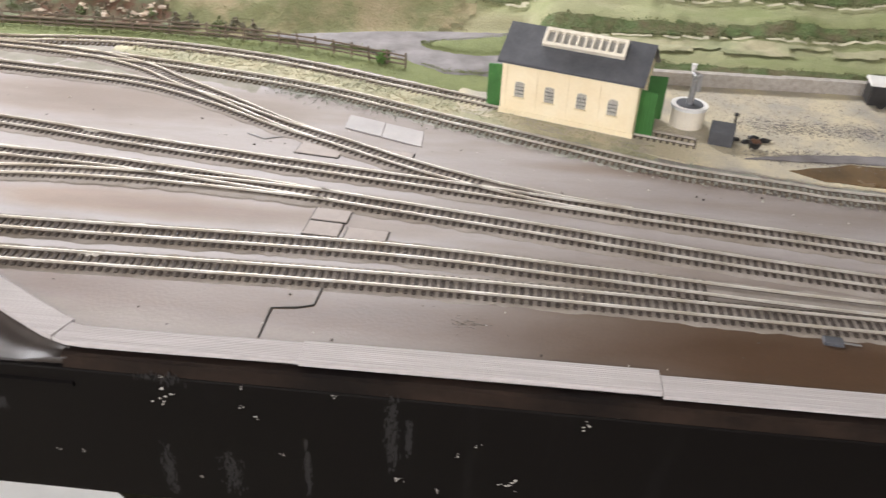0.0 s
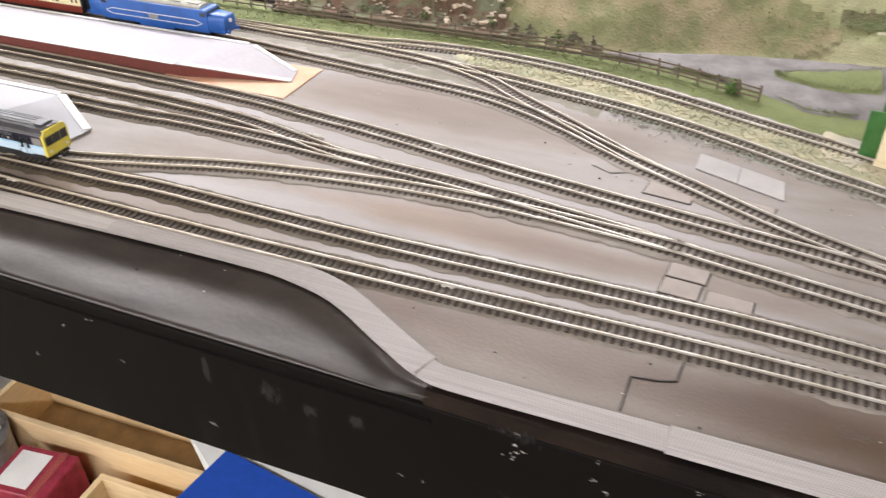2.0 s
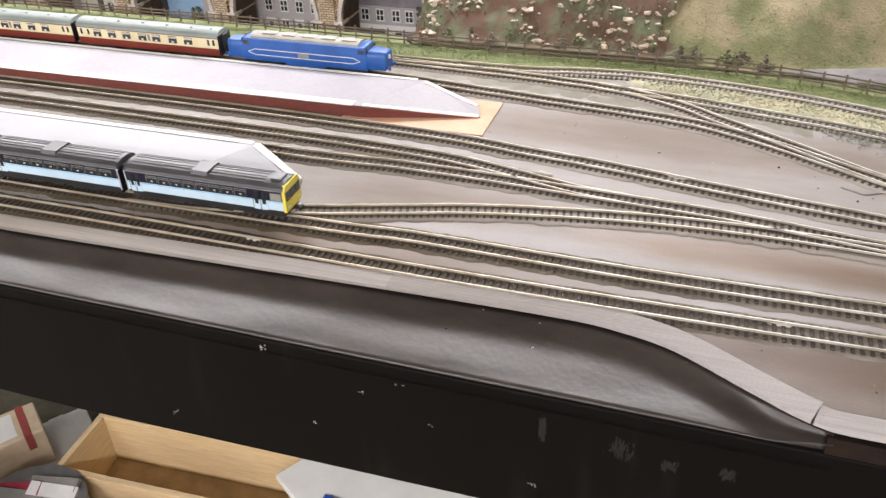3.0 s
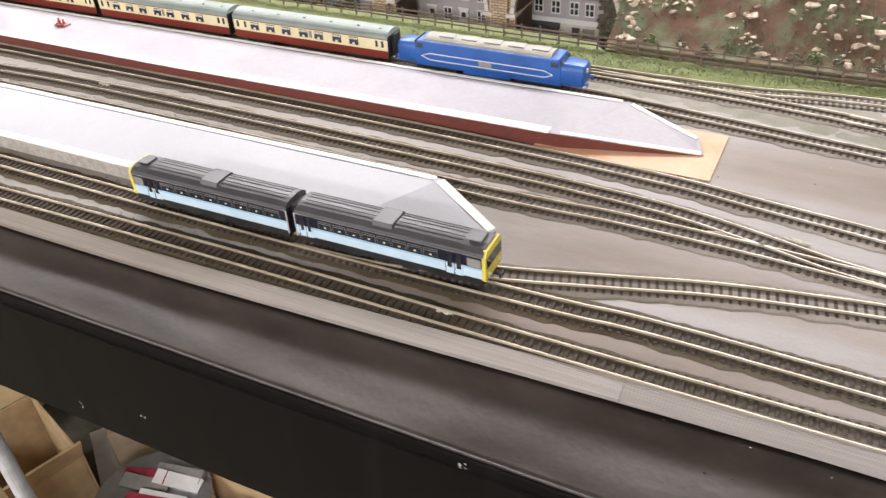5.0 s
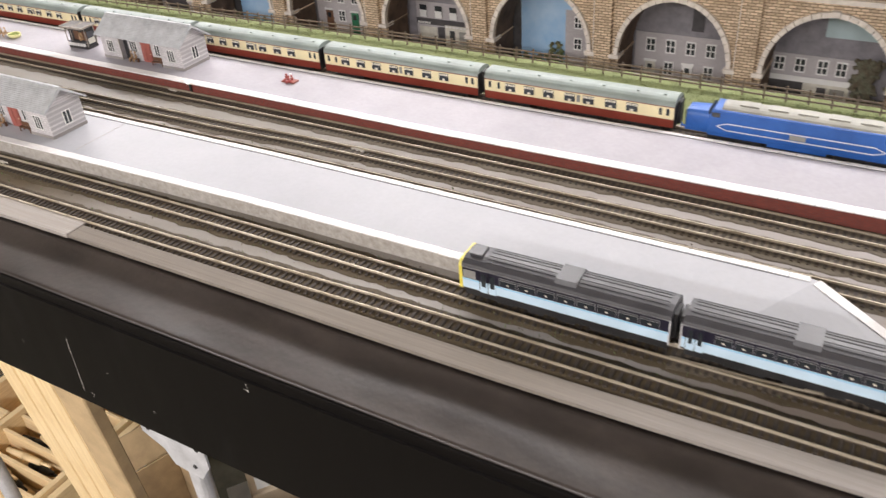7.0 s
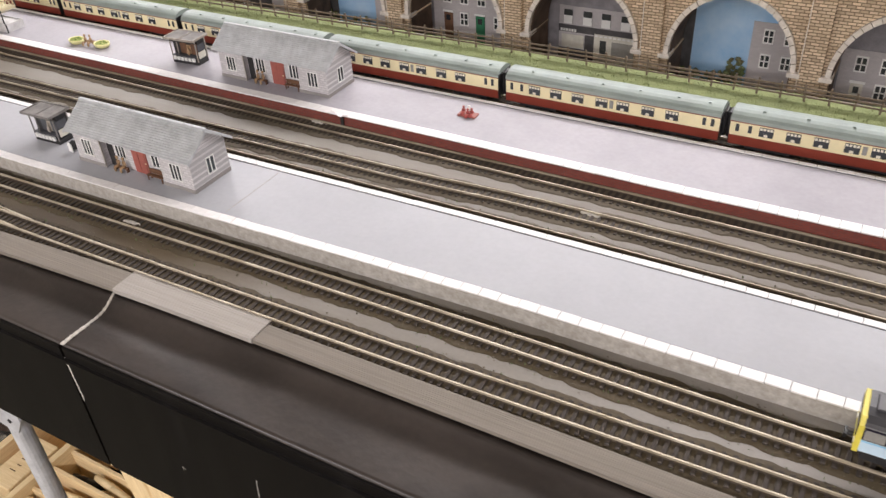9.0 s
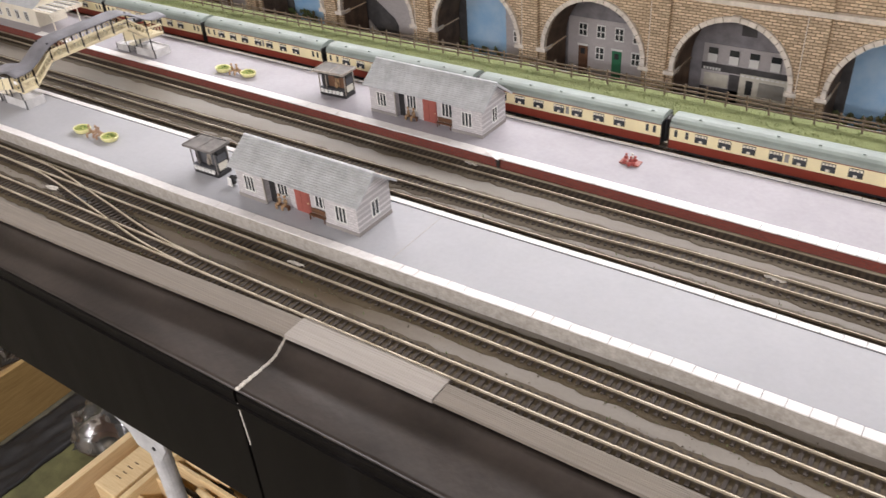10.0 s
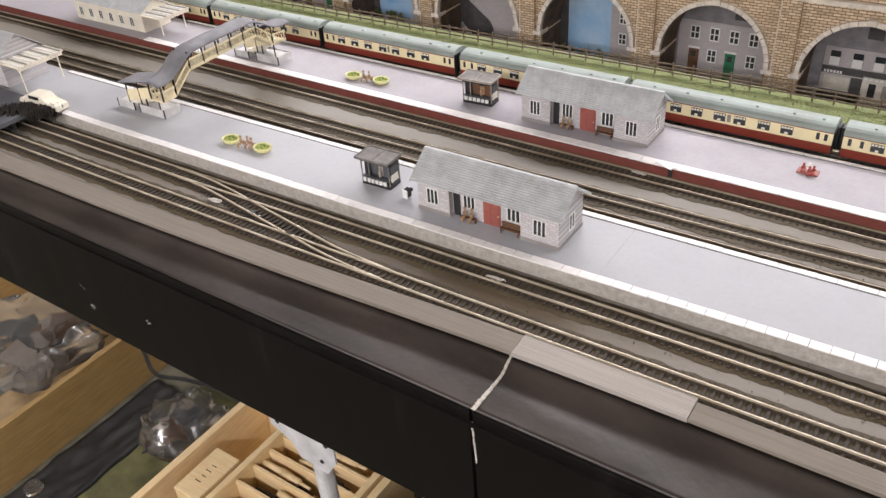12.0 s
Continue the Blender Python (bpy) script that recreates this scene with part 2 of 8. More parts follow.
GLOSS_STREAK = mat("drawn_gloss_streak", (0.019, 0.018, 0.019), 0.5, var=0.3, scale=300, col2=(0.012, 0.011, 0.011), spec=0.3)
CHIPPED = mat("chipped_undercoat", (0.40, 0.38, 0.35), 0.8, var=0.3, scale=300, col2=(0.20, 0.18, 0.16))
FILLER = mat("filler_paste", (0.60, 0.56, 0.50), 0.8, var=0.2, scale=200)
PLAT1 = mat("platform_paint", (0.415, 0.415, 0.44), 0.42, var=0.06, scale=5, bump=0.05, fine=200, spec=0.14)
PLAT2 = mat("platform_paint_far", (0.385, 0.365, 0.395), 0.42, var=0.10, scale=5, bump=0.05, fine=200, spec=0.16)
COPING = mat("coping_white", (0.86, 0.83, 0.82), 0.6, var=0.08, scale=60)
REDBRICK = courses("platform_brick", (0.23, 0.045, 0.03), (0.17, 0.035, 0.025), (0.12, 0.06, 0.05), 0.006, 0.002, 0.0003)
GREYSIDE = mat("platform_side_grey", (0.46, 0.43, 0.395), 0.8, var=0.25, scale=140, col2=(0.32, 0.29, 0.255))
GREYWASH = mat("grey_white_render", (0.58, 0.57, 0.57), 0.7, var=0.12, scale=60)
STONE = courses("grey_stone", (0.62, 0.59, 0.60), (0.50, 0.475, 0.485), (0.40, 0.385, 0.39), 0.0072, 0.0032, 0.0004)
SLATE = mat("slate_grey", (0.50, 0.51, 0.525), 0.55, var=0.12, scale=60, bump=0.2)
SLATE_DARK = mat("slate_dark", (0.085, 0.088, 0.10), 0.6, var=0.2, scale=30, bump=0.3, fine=300)
WHITE = mat("white_paint", (0.80, 0.79, 0.77), 0.5, var=0.05)
CREAM = mat("cream_paint", (0.78, 0.66, 0.42), 0.55, var=0.08, scale=30)
CREAM_PALE = mat("pale_cream_paint", (0.80, 0.74, 0.62), 0.55, var=0.08, scale=30)
SHEDWALL = mat("shed_yellow", (0.90, 0.80, 0.585), 0.7, var=0.06, scale=25, bump=0.2, fine=260, col2=(0.84, 0.71, 0.47))
GREEN = mat("green_paint", (0.055, 0.19, 0.045), 0.5, var=0.15, scale=40)
DOORRED = mat("door_red", (0.33, 0.095, 0.075), 0.55, var=0.12)
DOORGREEN = mat("door_green", (0.02, 0.17, 0.08), 0.55, var=0.1)
DARK = mat("dark_plastic", (0.022, 0.021, 0.022), 0.5, var=0.25)
GREYMETAL = mat("grey_metal", (0.42, 0.42, 0.43), 0.38, 0.7, var=0.1, scale=40)
GLASS = plain_glass("dark_window")
PALEGLASS = plain_glass("pale_window", (0.30, 0.29, 0.27))
BROWN = mat("brown_wood", (0.15, 0.07, 0.035), 0.7, var=0.2)
FIGTAN = mat("doll_tan", (0.42, 0.27, 0.15), 0.7, var=0.25, scale=200)
DOLLBROWN = mat("doll_brown", (0.30, 0.165, 0.10), 0.7, var=0.3, scale=200, col2=(0.45, 0.33, 0.24))
FIGRED = mat("doll_red", (0.42, 0.085, 0.075), 0.7, var=0.25, scale=200)
YELLOW = mat("yellow_plastic", (0.78, 0.74, 0.36), 0.5, var=0.12, scale=100)
TUBMOSS = mat("yellow_green_moss", (0.42, 0.45, 0.13), 0.9, var=0.3, scale=160, col2=(0.22, 0.27, 0.08))
BRIDGECREAM = mat("bridge_cream", (0.84, 0.74, 0.50), 0.55, var=0.08, scale=40)
KIOSKROOF = mat("brown_grey_felt", (0.20, 0.185, 0.175), 0.75, var=0.2, scale=80)
KIOSKTRIM = mat("grey_brown_trim", (0.36, 0.32, 0.275), 0.65, var=0.2, scale=120)
LEAF = mat("leaf_green", (0.09, 0.17, 0.035), 0.8, var=0.3, scale=120)
CYANLINE = mat("sky_blue_line", (0.25, 0.55, 0.78), 0.4, var=0.05)
NAVY = mat("navy_paint", (0.014, 0.012, 0.026), 0.35, var=0.1)
SKYBLUE = mat("pale_blue_paint", (0.56, 0.71, 0.83), 0.4, var=0.05)
CABYELLOW = mat("cab_yellow", (0.78, 0.66, 0.10), 0.45, var=0.08)
TRAINROOF = mat("roof_grey", (0.058, 0.056, 0.062), 0.42, var=0.12, scale=30)
ROOFLINE = mat("roof_seam", (0.02, 0.02, 0.022), 0.6, var=0.1)
LOCOBLUE = mat("loco_blue", (0.035, 0.135, 0.47), 0.38, var=0.12, scale=30)
LOCOROOF = mat("loco_roof", (0.38, 0.37, 0.325), 0.6, var=0.12, scale=30)
COACHROOF = mat("coach_roof", (0.265, 0.31, 0.285), 0.5, var=0.1, scale=25)
COACHRED = mat("coach_red", (0.235, 0.042, 0.026), 0.4, var=0.1, scale=30)
COACHCREAM = mat("coach_cream", (0.84, 0.74, 0.47), 0.42, var=0.05)
BUFFGRAVEL = tightened(mat("buff_gravel", (0.55, 0.49, 0.35), 0.9, var=0.25, scale=14, bump=0.9, fine=420, col2=(0.36, 0.335, 0.29), depth=0.002), 0.38, 0.60)
OLIVEGRAVEL = tightened(mat("olive_buff_gravel", (0.47, 0.435, 0.30), 0.9, var=0.25, scale=20, bump=0.9, fine=420, col2=(0.33, 0.325, 0.215), depth=0.002), 0.38, 0.62)
GREYGRAVEL = mat("grey_green_gravel", (0.40, 0.385, 0.34), 0.9, var=0.28, scale=24, bump=0.9, fine=480, col2=(0.27, 0.285, 0.235), depth=0.002)
ASHFILL = tightened(mat("ash_fill", (0.27, 0.25, 0.215), 0.9, var=0.22, scale=16, bump=0.7, fine=360, col2=(0.18, 0.17, 0.13)), 0.36, 0.62)
PEBBLE = mat("pebble", (0.56, 0.50, 0.38), 0.9, var=0.3, scale=300, col2=(0.34, 0.31, 0.265))
GRASS = mat("grass_mat", (0.205, 0.235, 0.095), 0.95, var=0.22, scale=30, bump=1.0, fine=500, col2=(0.155, 0.18, 0.07), depth=0.003)
HILL = tinted_along(tightened(mat("hill_scatter", (0.225, 0.255, 0.112), 0.95, var=0.16, scale=6, bump=0.6, fine=300, col2=(0.36, 0.345, 0.21), depth=0.002), 0.36, 0.64, (0.5, 1.6, 1.6)), 0.2, -0.2, (1.0, 0.9, 0.8))
SLOPE = tightened(mat("slope_scatter", (0.31, 0.258, 0.155), 0.95, var=0.25, scale=12, bump=0.7, fine=260, col2=(0.18, 0.185, 0.085), depth=0.002), 0.42, 0.58)
HEDGE = tightened(mat("hedge_green", (0.115, 0.16, 0.062), 0.95, var=0.3, scale=26, bump=1.0, fine=240, col2=(0.17, 0.13, 0.08), depth=0.003), 0.30, 0.58)
TANGRASS = tightened(mat("tan_grass", (0.42, 0.385, 0.25), 0.95, var=0.2, scale=16, bump=0.6, fine=260, col2=(0.27, 0.285, 0.16)), 0.38, 0.62)
STRAW = mat("straw_path", (0.56, 0.53, 0.38), 0.95, var=0.15, scale=30, bump=0.5)
ROAD = tightened(mat("grey_road", (0.225, 0.21, 0.21), 0.8, var=0.22, scale=24, bump=0.6, col2=(0.125, 0.112, 0.11)), 0.36, 0.64)
MUD = mat("mud_water", (0.15, 0.095, 0.045), 0.25, var=0.2, scale=20, bump=0.1)
ROCK = mat("pale_rock", (0.72, 0.64, 0.53), 0.85, var=0.3, scale=120, col2=(0.36, 0.25, 0.17))
SCRUB = mat("grey_scrub", (0.17, 0.18, 0.125), 0.95, var=0.3, scale=90, bump=0.6, col2=(0.12, 0.085, 0.055))
EARTH = tightened(mat("red_earth", (0.13, 0.072, 0.045), 0.95, var=0.3, scale=24, bump=0.8, col2=(0.14, 0.155, 0.088)), 0.42, 0.56)
VIADUCT = courses("viaduct_stone", (0.78, 0.615, 0.44), (0.50, 0.375, 0.255), (0.22, 0.155, 0.10), 0.0115, 0.0046, 0.0007, bump=0.9)
RINGSTONE = mat("ring_stone", (0.78, 0.71, 0.64), 0.8, var=0.12, scale=80)
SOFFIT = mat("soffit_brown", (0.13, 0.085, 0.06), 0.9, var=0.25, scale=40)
PRINTGREY = courses("house_front_grey", (0.50, 0.465, 0.47), (0.44, 0.41, 0.415), (0.40, 0.37, 0.375), 0.006, 0.0022, 0.0002, bump=0.0)
PRINTSKY = mat("painted_sky", (0.20, 0.42, 0.70), 0.85, var=0.05, scale=9, bump=0, col2=(0.52, 0.66, 0.80))
BRACKETGREY = mat("bracket_grey", (0.62, 0.62, 0.64), 0.45, 0.2, var=0.12, scale=40)
SHEDGLASS = mat("shed_window_pale", (0.60, 0.57, 0.49), 0.4, var=0.15, scale=200)
PRINTROOF = mat("printed_slate", (0.27, 0.255, 0.275), 0.85, var=0.15, scale=50, bump=0)
PRINTPALE = mat("printed_cream", (0.66, 0.63, 0.55), 0.85, var=0.1, scale=60, bump=0)
PRINTTEAL = mat("printed_pale_sky", (0.45, 0.56, 0.57), 0.85, var=0.08, scale=20, bump=0)
PRINTDARK = mat("house_front_dark", (0.085, 0.08, 0.082), 0.85, var=0.2, scale=60)
FENCE = streaked("fence_wood", (0.19, 0.148, 0.11), (0.115, 0.085, 0.062), 0.9, axis=(20, 20, 1), scale=30)
PINE = streaked("pine_wood", (0.90, 0.70, 0.42), (0.76, 0.55, 0.29), 0.6, axis=(1, 12, 12), scale=14)
PINE_Y = streaked("pine_wood_cross", (0.90, 0.70, 0.42), (0.76, 0.55, 0.29), 0.6, axis=(12, 1, 12), scale=14)
CARTON = mat("carton_brown", (0.54, 0.39, 0.22), 0.8, var=0.12, scale=20)
CARTONPALE = mat("worn_pale_carton", (0.72, 0.60, 0.44), 0.75, var=0.14, scale=22, col2=(0.60, 0.46, 0.30))
GREYPAPER = mat("grey_white_card", (0.82, 0.81, 0.80), 0.7, var=0.08, scale=16)
PAPER = mat("white_paper", (0.88, 0.87, 0.84), 0.7, var=0.04, scale=10)
BLUEFOLDER = mat("blue_folder", (0.02, 0.09, 0.50), 0.4, var=0.06)
TRAYGREEN = mat("green_cloth", (0.145, 0.14, 0.06), 0.9, var=0.3, scale=9)
FLOORMAT = mat("room_floor_carpet", (0.13, 0.12, 0.085), 0.95, var=0.25, scale=12)
WALLPAINT = mat("room_wall_paint", (0.55, 0.51, 0.45), 0.8, var=0.06, scale=4)
CEILPAINT = mat("ceiling_paint", (0.75, 0.73, 0.70), 0.85, var=0.05, scale=4)
CLEAR = plain_glass("clear_film", (0.80, 0.78, 0.75))
for n in CLEAR.node_tree.nodes:
    if n.type == "BSDF_PRINCIPLED":
        n.inputs["Transmission Weight"].default_value = 0.95
OLDWOOD = streaked("old_brown_wood", (0.42, 0.28, 0.115), (0.30, 0.185, 0.07), 0.5, axis=(12, 1, 12), scale=14)
BRIGHTGREEN = mat("bright_green_plastic", (0.10, 0.55, 0.08), 0.4, var=0.08)
BRISTLE = mat("black_brown_bristle", (0.035, 0.028, 0.022), 0.95, var=0.3)
JARRED = mat("jar_red", (0.38, 0.04, 0.07), 0.35, var=0.2)

# ---------- mesh helpers ----------


def box(bm, x0, x1, y0, y1, z0, z1, m=None):
    vs = [bm.verts.new((x, y, z)) for z in (z0, z1) for x, y in ((x0, y0), (x1, y0), (x1, y1), (x0, y1))]
    for f in ((3, 2, 1, 0), (4, 5, 6, 7), (0, 1, 5, 4), (1, 2, 6, 5), (2, 3, 7, 6), (3, 0, 4, 7)):
        bm.faces.new([vs[i] for i in f])
    if m:
        bmesh.ops.transform(bm, matrix=m, verts=vs)
    return vs


def bevel(bm, width, segments=1):
    bmesh.ops.bevel(bm, geom=list(bm.edges), offset=width, segments=segments, affect="EDGES", profile=0.5)
    return bm


def made(*boxes, chamfer=0.0):
    bm = bmesh.new()
    for b in boxes:
        box(bm, *b)
    if chamfer:
        bevel(bm, chamfer)
    return bm


def prism(bm, pts, a0, a1, axis="x"):
    """A closed outline in the plane across an axis, pulled from a0 to a1."""
    def at(p, a):
        return {"x": (a, p[0], p[1]), "y": (p[0], a, p[1]), "z": (p[0], p[1], a)}[axis]
    lo, hi = [bm.verts.new(at(p, a0)) for p in pts], [bm.verts.new(at(p, a1)) for p in pts]
    n = len(pts)
    for i in range(n):
        bm.faces.new((lo[i], lo[(i + 1) % n], hi[(i + 1) % n], hi[i]))
    bm.faces.new(lo[::-1])
    bm.faces.new(hi)
    return lo + hi


def tube(bm, p, q, r0, r1=None, n=10):
    p, q = Vector(p), Vector(q)
    r1 = r0 if r1 is None else r1
    m = Matrix.Translation((p + q) / 2) @ (q - p).to_track_quat("Z", "Y").to_matrix().to_4x4()
    bmesh.ops.create_cone(bm, cap_ends=True, segments=n, radius1=r0, radius2=r1, depth=(q - p).length, matrix=m)


def lump(bm, x, y, z, rx, ry, rz, sub=1, rough=0.0):
    r = bmesh.ops.create_icosphere(bm, subdivisions=sub, radius=1.0)
    for v in r["verts"]:
        k = 1 + random.uniform(-rough, rough)
        v.co = Vector((x + v.co.x * rx * k, y + v.co.y * ry * k, z + v.co.z * rz * k))


def finish(name, bm, material, smooth=False):
    bmesh.ops.recalc_face_normals(bm, faces=bm.faces)
    me = bpy.data.meshes.new(name)
    bm.to_mesh(me)
    bm.free()
    if smooth:
        me.polygons.foreach_set("use_smooth", [True] * len(me.polygons))
    me.materials.append(material)
    return me


def part(name, bm, material, parent, label="", smooth=False, kind=""):
    ob = new(name, finish(name, bm, material, smooth))
    ob.parent = parent
    return tagged(ob, label=label, kind=kind)


def thing(name, label, category, m=None, group="", kind=""):
    ob = new(name)
    ob.empty_display_size = 0.02
    ob.matrix_basis = m or Matrix()
    return tagged(ob, label, category, group, kind)


def single(name, bm, material, label, category, m=None, group="", kind="", smooth=False):
    ob = new(name, finish(name, bm, material, smooth))
    ob.matrix_basis = m or Matrix()
    return tagged(ob, label, category, group, kind)


def spline(pts, step):
    """A smooth line through the points, as places evenly spaced along it."""
    p = [Vector((*q, 0)) for q in pts]
    p = [2 * p[0] - p[1]] + p + [2 * p[-1] - p[-2]]
    fine = []
    for i in range(1, len(p) - 2):
        for k in range(40):
            t = k / 40
            a, b, c, d = p[i - 1], p[i], p[i + 1], p[i + 2]
            fine.append(0.5 * (2 * b + (c - a) * t + (2 * a - 5 * b + 4 * c - d) * t * t + (3 * b - a - 3 * c + d) * t ** 3))
    fine.append(p[-2])
    out, left = [fine[0]], step
    for a, b in zip(fine, fine[1:]):
        length = (b - a).length
        while length >= left:
            a = a + (b - a) * (left / length)
            length -= left
            left = step
            out.append(a)
        left -= length
    return out


def along(line):
    """Places with the unit vector across the line, to its left."""
    out = []
    for i, a in enumerate(line):
        d = (line[min(i + 1, len(line) - 1)] - line[max(i - 1, 0)]).normalized()
        out.append((a, Vector((-d.y, d.x, 0)), d))
    return out


def sweep(bm, line, outline):
    """A closed outline of (across, up) carried along a line."""
    rings = [[bm.verts.new(a + n * u + Vector((0, 0, w))) for u, w in outline] for a, n, d in along(line)]
    k = len(outline)
    for r, s in zip(rings, rings[1:]):
        for i in range(k):
            bm.faces.new((r[i], r[(i + 1) % k], s[(i + 1) % k], s[i]))
    bm.faces.new(rings[0][::-1])
    bm.faces.new(rings[-1])


# ---------- large structure ----------
# the room
for nm, b in (("wall_north", (-5.0, 3.0, 2.2, 2.3, -1.3, 1.2)), ("wall_south", (-5.0, 3.0, -2.6, -2.5, -1.3, 1.2)),
              ("wall_west", (-5.1, -5.0, -2.5, 2.2, -1.3, 1.2)), ("wall_east", (3.0, 3.1, -2.5, 2.2, -1.3, 1.2))):
    single(nm, made(b), WALLPAINT, "plain painted wall of the layout room", "wall", kind="structure")
single("ceiling", made((-5.1, 3.1, -2.6, 2.3, 1.2, 1.3)), CEILPAINT, "plain white ceiling of the layout room", "ceiling", kind="structure")
single("floor", made((-5.1, 3.1, -2.6, 2.3, -1.4, -1.3)), FLOORMAT, "dark carpeted floor under the layout", "floor", kind="structure")

# the front edge runs out to the board's front between these places
EDGE = [(-3.2, 0.512), (-2.36, 0.518), (-1.99, 0.526), (-1.62, 0.542), (-1.3, 0.545), (-0.9, 0.545), (-0.45, 0.558), (-0.29, 0.561),
        (-0.235, 0.557), (-0.18, 0.543), (-0.113, 0.507), (-0.07, 0.486), (-0.03, 0.483), (0.12, 0.486), (0.40, 0.489), (1.3, 0.495)]
edge_line = spline(EDGE, 0.012)

bm = bmesh.new()
front = [bm.verts.new((p.x, p.y, 0)) for p in edge_line]
rear = [bm.verts.new((p.x, 1.205 if p.x < -0.67 else 1.172, 0)) for p in edge_line]
front_low = [bm.verts.new((p.x, p.y, -0.024)) for p in edge_line]
rear_low = [bm.verts.new((p.x, 1.205 if p.x < -0.67 else 1.172, -0.024)) for p in edge_line]
for i in range(len(edge_line) - 1):
    bm.faces.new((front[i], front[i + 1], rear[i + 1], rear[i]))
    bm.faces.new((front_low[i + 1], front_low[i], rear_low[i], rear_low[i + 1]))
    bm.faces.new((front[i + 1], front[i], front_low[i], front_low[i + 1]))
    bm.faces.new((rear[i], rear[i + 1], rear_low[i + 1], rear_low[i]))
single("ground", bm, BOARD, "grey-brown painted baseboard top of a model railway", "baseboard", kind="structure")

edging = thing("edging_strip", "fluted grey edging strip along the baseboard's front", "edging", kind="structure")
cuts = [0]
for x in (-1.63, -1.465, -0.447, -0.068, 0.118, 0.40):
    cuts.append(min(range(len(edge_line)), key=lambda i: abs(edge_line[i].x - x)))
cuts.append(len(edge_line) - 1)
for k, (a, b) in enumerate(zip(cuts, cuts[1:])):
    seg = edge_line[a:b + 1]
    if b - a > 1:
        seg[-1] = seg[-1] + (seg[-2] - seg[-1]) * 0.05
    w0, w1, h = ((-0.013, 0.013, 0.0040), (-0.014, 0.016, 0.0046), (-0.013, 0.009, 0.0036), (-0.013, 0.011, 0.0042), (-0.013, 0.008, 0.0036), (-0.015, 0.009, 0.0045), (-0.018, 0.004, 0.0036))[k]
    out = [(w0, -0.0005), (w0, h)]
    n = 11
    groove = 0.0002 if k < 3 else 0.0005
    for i in range(n):
        u = w0 + (w1 - w0) * (i + 0.5) / n
        out += [(u - 0.0008, h), (u - 0.0004, h - groove), (u + 0.0004, h - groove), (u + 0.0008, h)]
    out += [(w1, h), (w1, -0.0005)]
    bm = bmesh.new()
    sweep(bm, seg, out[::-1])
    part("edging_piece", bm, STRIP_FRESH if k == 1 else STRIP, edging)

# the black front: riser, apron, front board
front_board = thing("front_board", "black gloss painted front board of the layout, chipped", "fascia", kind="structure")
for stations in (((-3.2, -0.180), (-1.634, -0.180)), ((-1.630, -0.180), (-0.80, -0.178), (-0.15, -0.158), (1.3, -0.158))):
    bm = bmesh.new()
    rings = [[bm.verts.new((x, y, z)) for y, z in ((0.462, low), (0.480, low), (0.480, -0.020), (0.476, -0.016), (0.4640, -0.016), (0.4625, -0.0168), (0.462, -0.0185))] for x, low in stations]
    for r, q in zip(rings, rings[1:]):
        for i in range(7):
            bm.faces.new((r[i], q[i], q[(i + 1) % 7], r[(i + 1) % 7]))
    bm.faces.new(rings[0])
    bm.faces.new(rings[-1][::-1])
    part("board", bm, BLACK, front_board)
bm = bmesh.new()
prism(bm, [(0.4595, -0.034), (0.4625, -0.034), (0.4625, -0.029), (0.4595, -0.0305)], -3.2, -0.06)
part("bead", bm, BLACK, front_board)
for x0, x1 in ((-0.066, 1.3),):
    bm = bmesh.new()
    prism(bm, [(0.463, -0.0165), (0.475, -0.0165), (0.475, -0.0035), (0.4665, -0.0032), (0.464, -0.0048)], x0, x1)
    part("top_rail", bm, RAILTOP, front_board, "brown-black chipped top of the front board")
apron_line = [p for p in edge_line if p.x < -0.05]
bm = bmesh.new()
ap = []
for p in apron_line:
    top = p.y - 0.0125
    depth = max(0.0, top - 0.4632)
    row = []
    for k in range(13):
        t = k / 12
        y = top - depth * t
        drop = min(0.0125, 0.5 * depth) * (1 - (1 - min(1, t * 2.3)) ** 2.0)
        lumpy = 0.0007 * noise.noise(Vector((p.x * 9, y * 40, 0))) * min(1, 4 * t) * min(1, depth * 40)
        row.append(bm.verts.new((p.x, y, -0.0012 - drop - 0.0016 * max(0, t - 0.45) + lumpy)))
    row += [bm.verts.new((p.x, 0.4668, -0.0185)), bm.verts.new((p.x, 0.4672, -0.026)), bm.verts.new((p.x, top + 0.001, -0.026))]
    ap.append(row)
K = len(ap[0])
for r, s in zip(ap, ap[1:]):
    for i in range(K):
        bm.faces.new((r[i], s[i], s[(i + 1) % K], r[(i + 1) % K]))
bm.faces.new(ap[0])
bm.faces.new(ap[-1][::-1])
bmesh.ops.remove_doubles(bm, verts=bm.verts, dist=1e-6)
single("apron", bm, APRON, "black painted sloping ledge below the edging", "ledge", kind="structure", smooth=True)
# filler in the joint of the two boards
bm = bmesh.new()
for k in range(320):
    t = k / 319
    lump(bm, -1.629 + random.uniform(-0.0008, 0.0008) - 0.0015 * t, 0.530 - 0.066 * t, -0.0003 - 0.0126 * (1 - (1 - min(1, t * 2.3)) ** 2.0) - 0.0012 * t, random.uniform(0.0007, 0.0012 + 0.0017 * t * t), 0.0014, 0.0007, 1, 0.4)
for k in range(90):
    z = -0.030 - 0.055 * random.random()
    lump(bm, -1.6315 - 0.05 * (z + 0.03) + random.uniform(-0.0006, 0.0006), 0.4619, z, random.uniform(0.0004, 0.0010), 0.0004, 0.0016, 1, 0.5)
single("joint_filler", bm, FILLER, "crumbly white filler in the board joint", "filler", kind="structure")
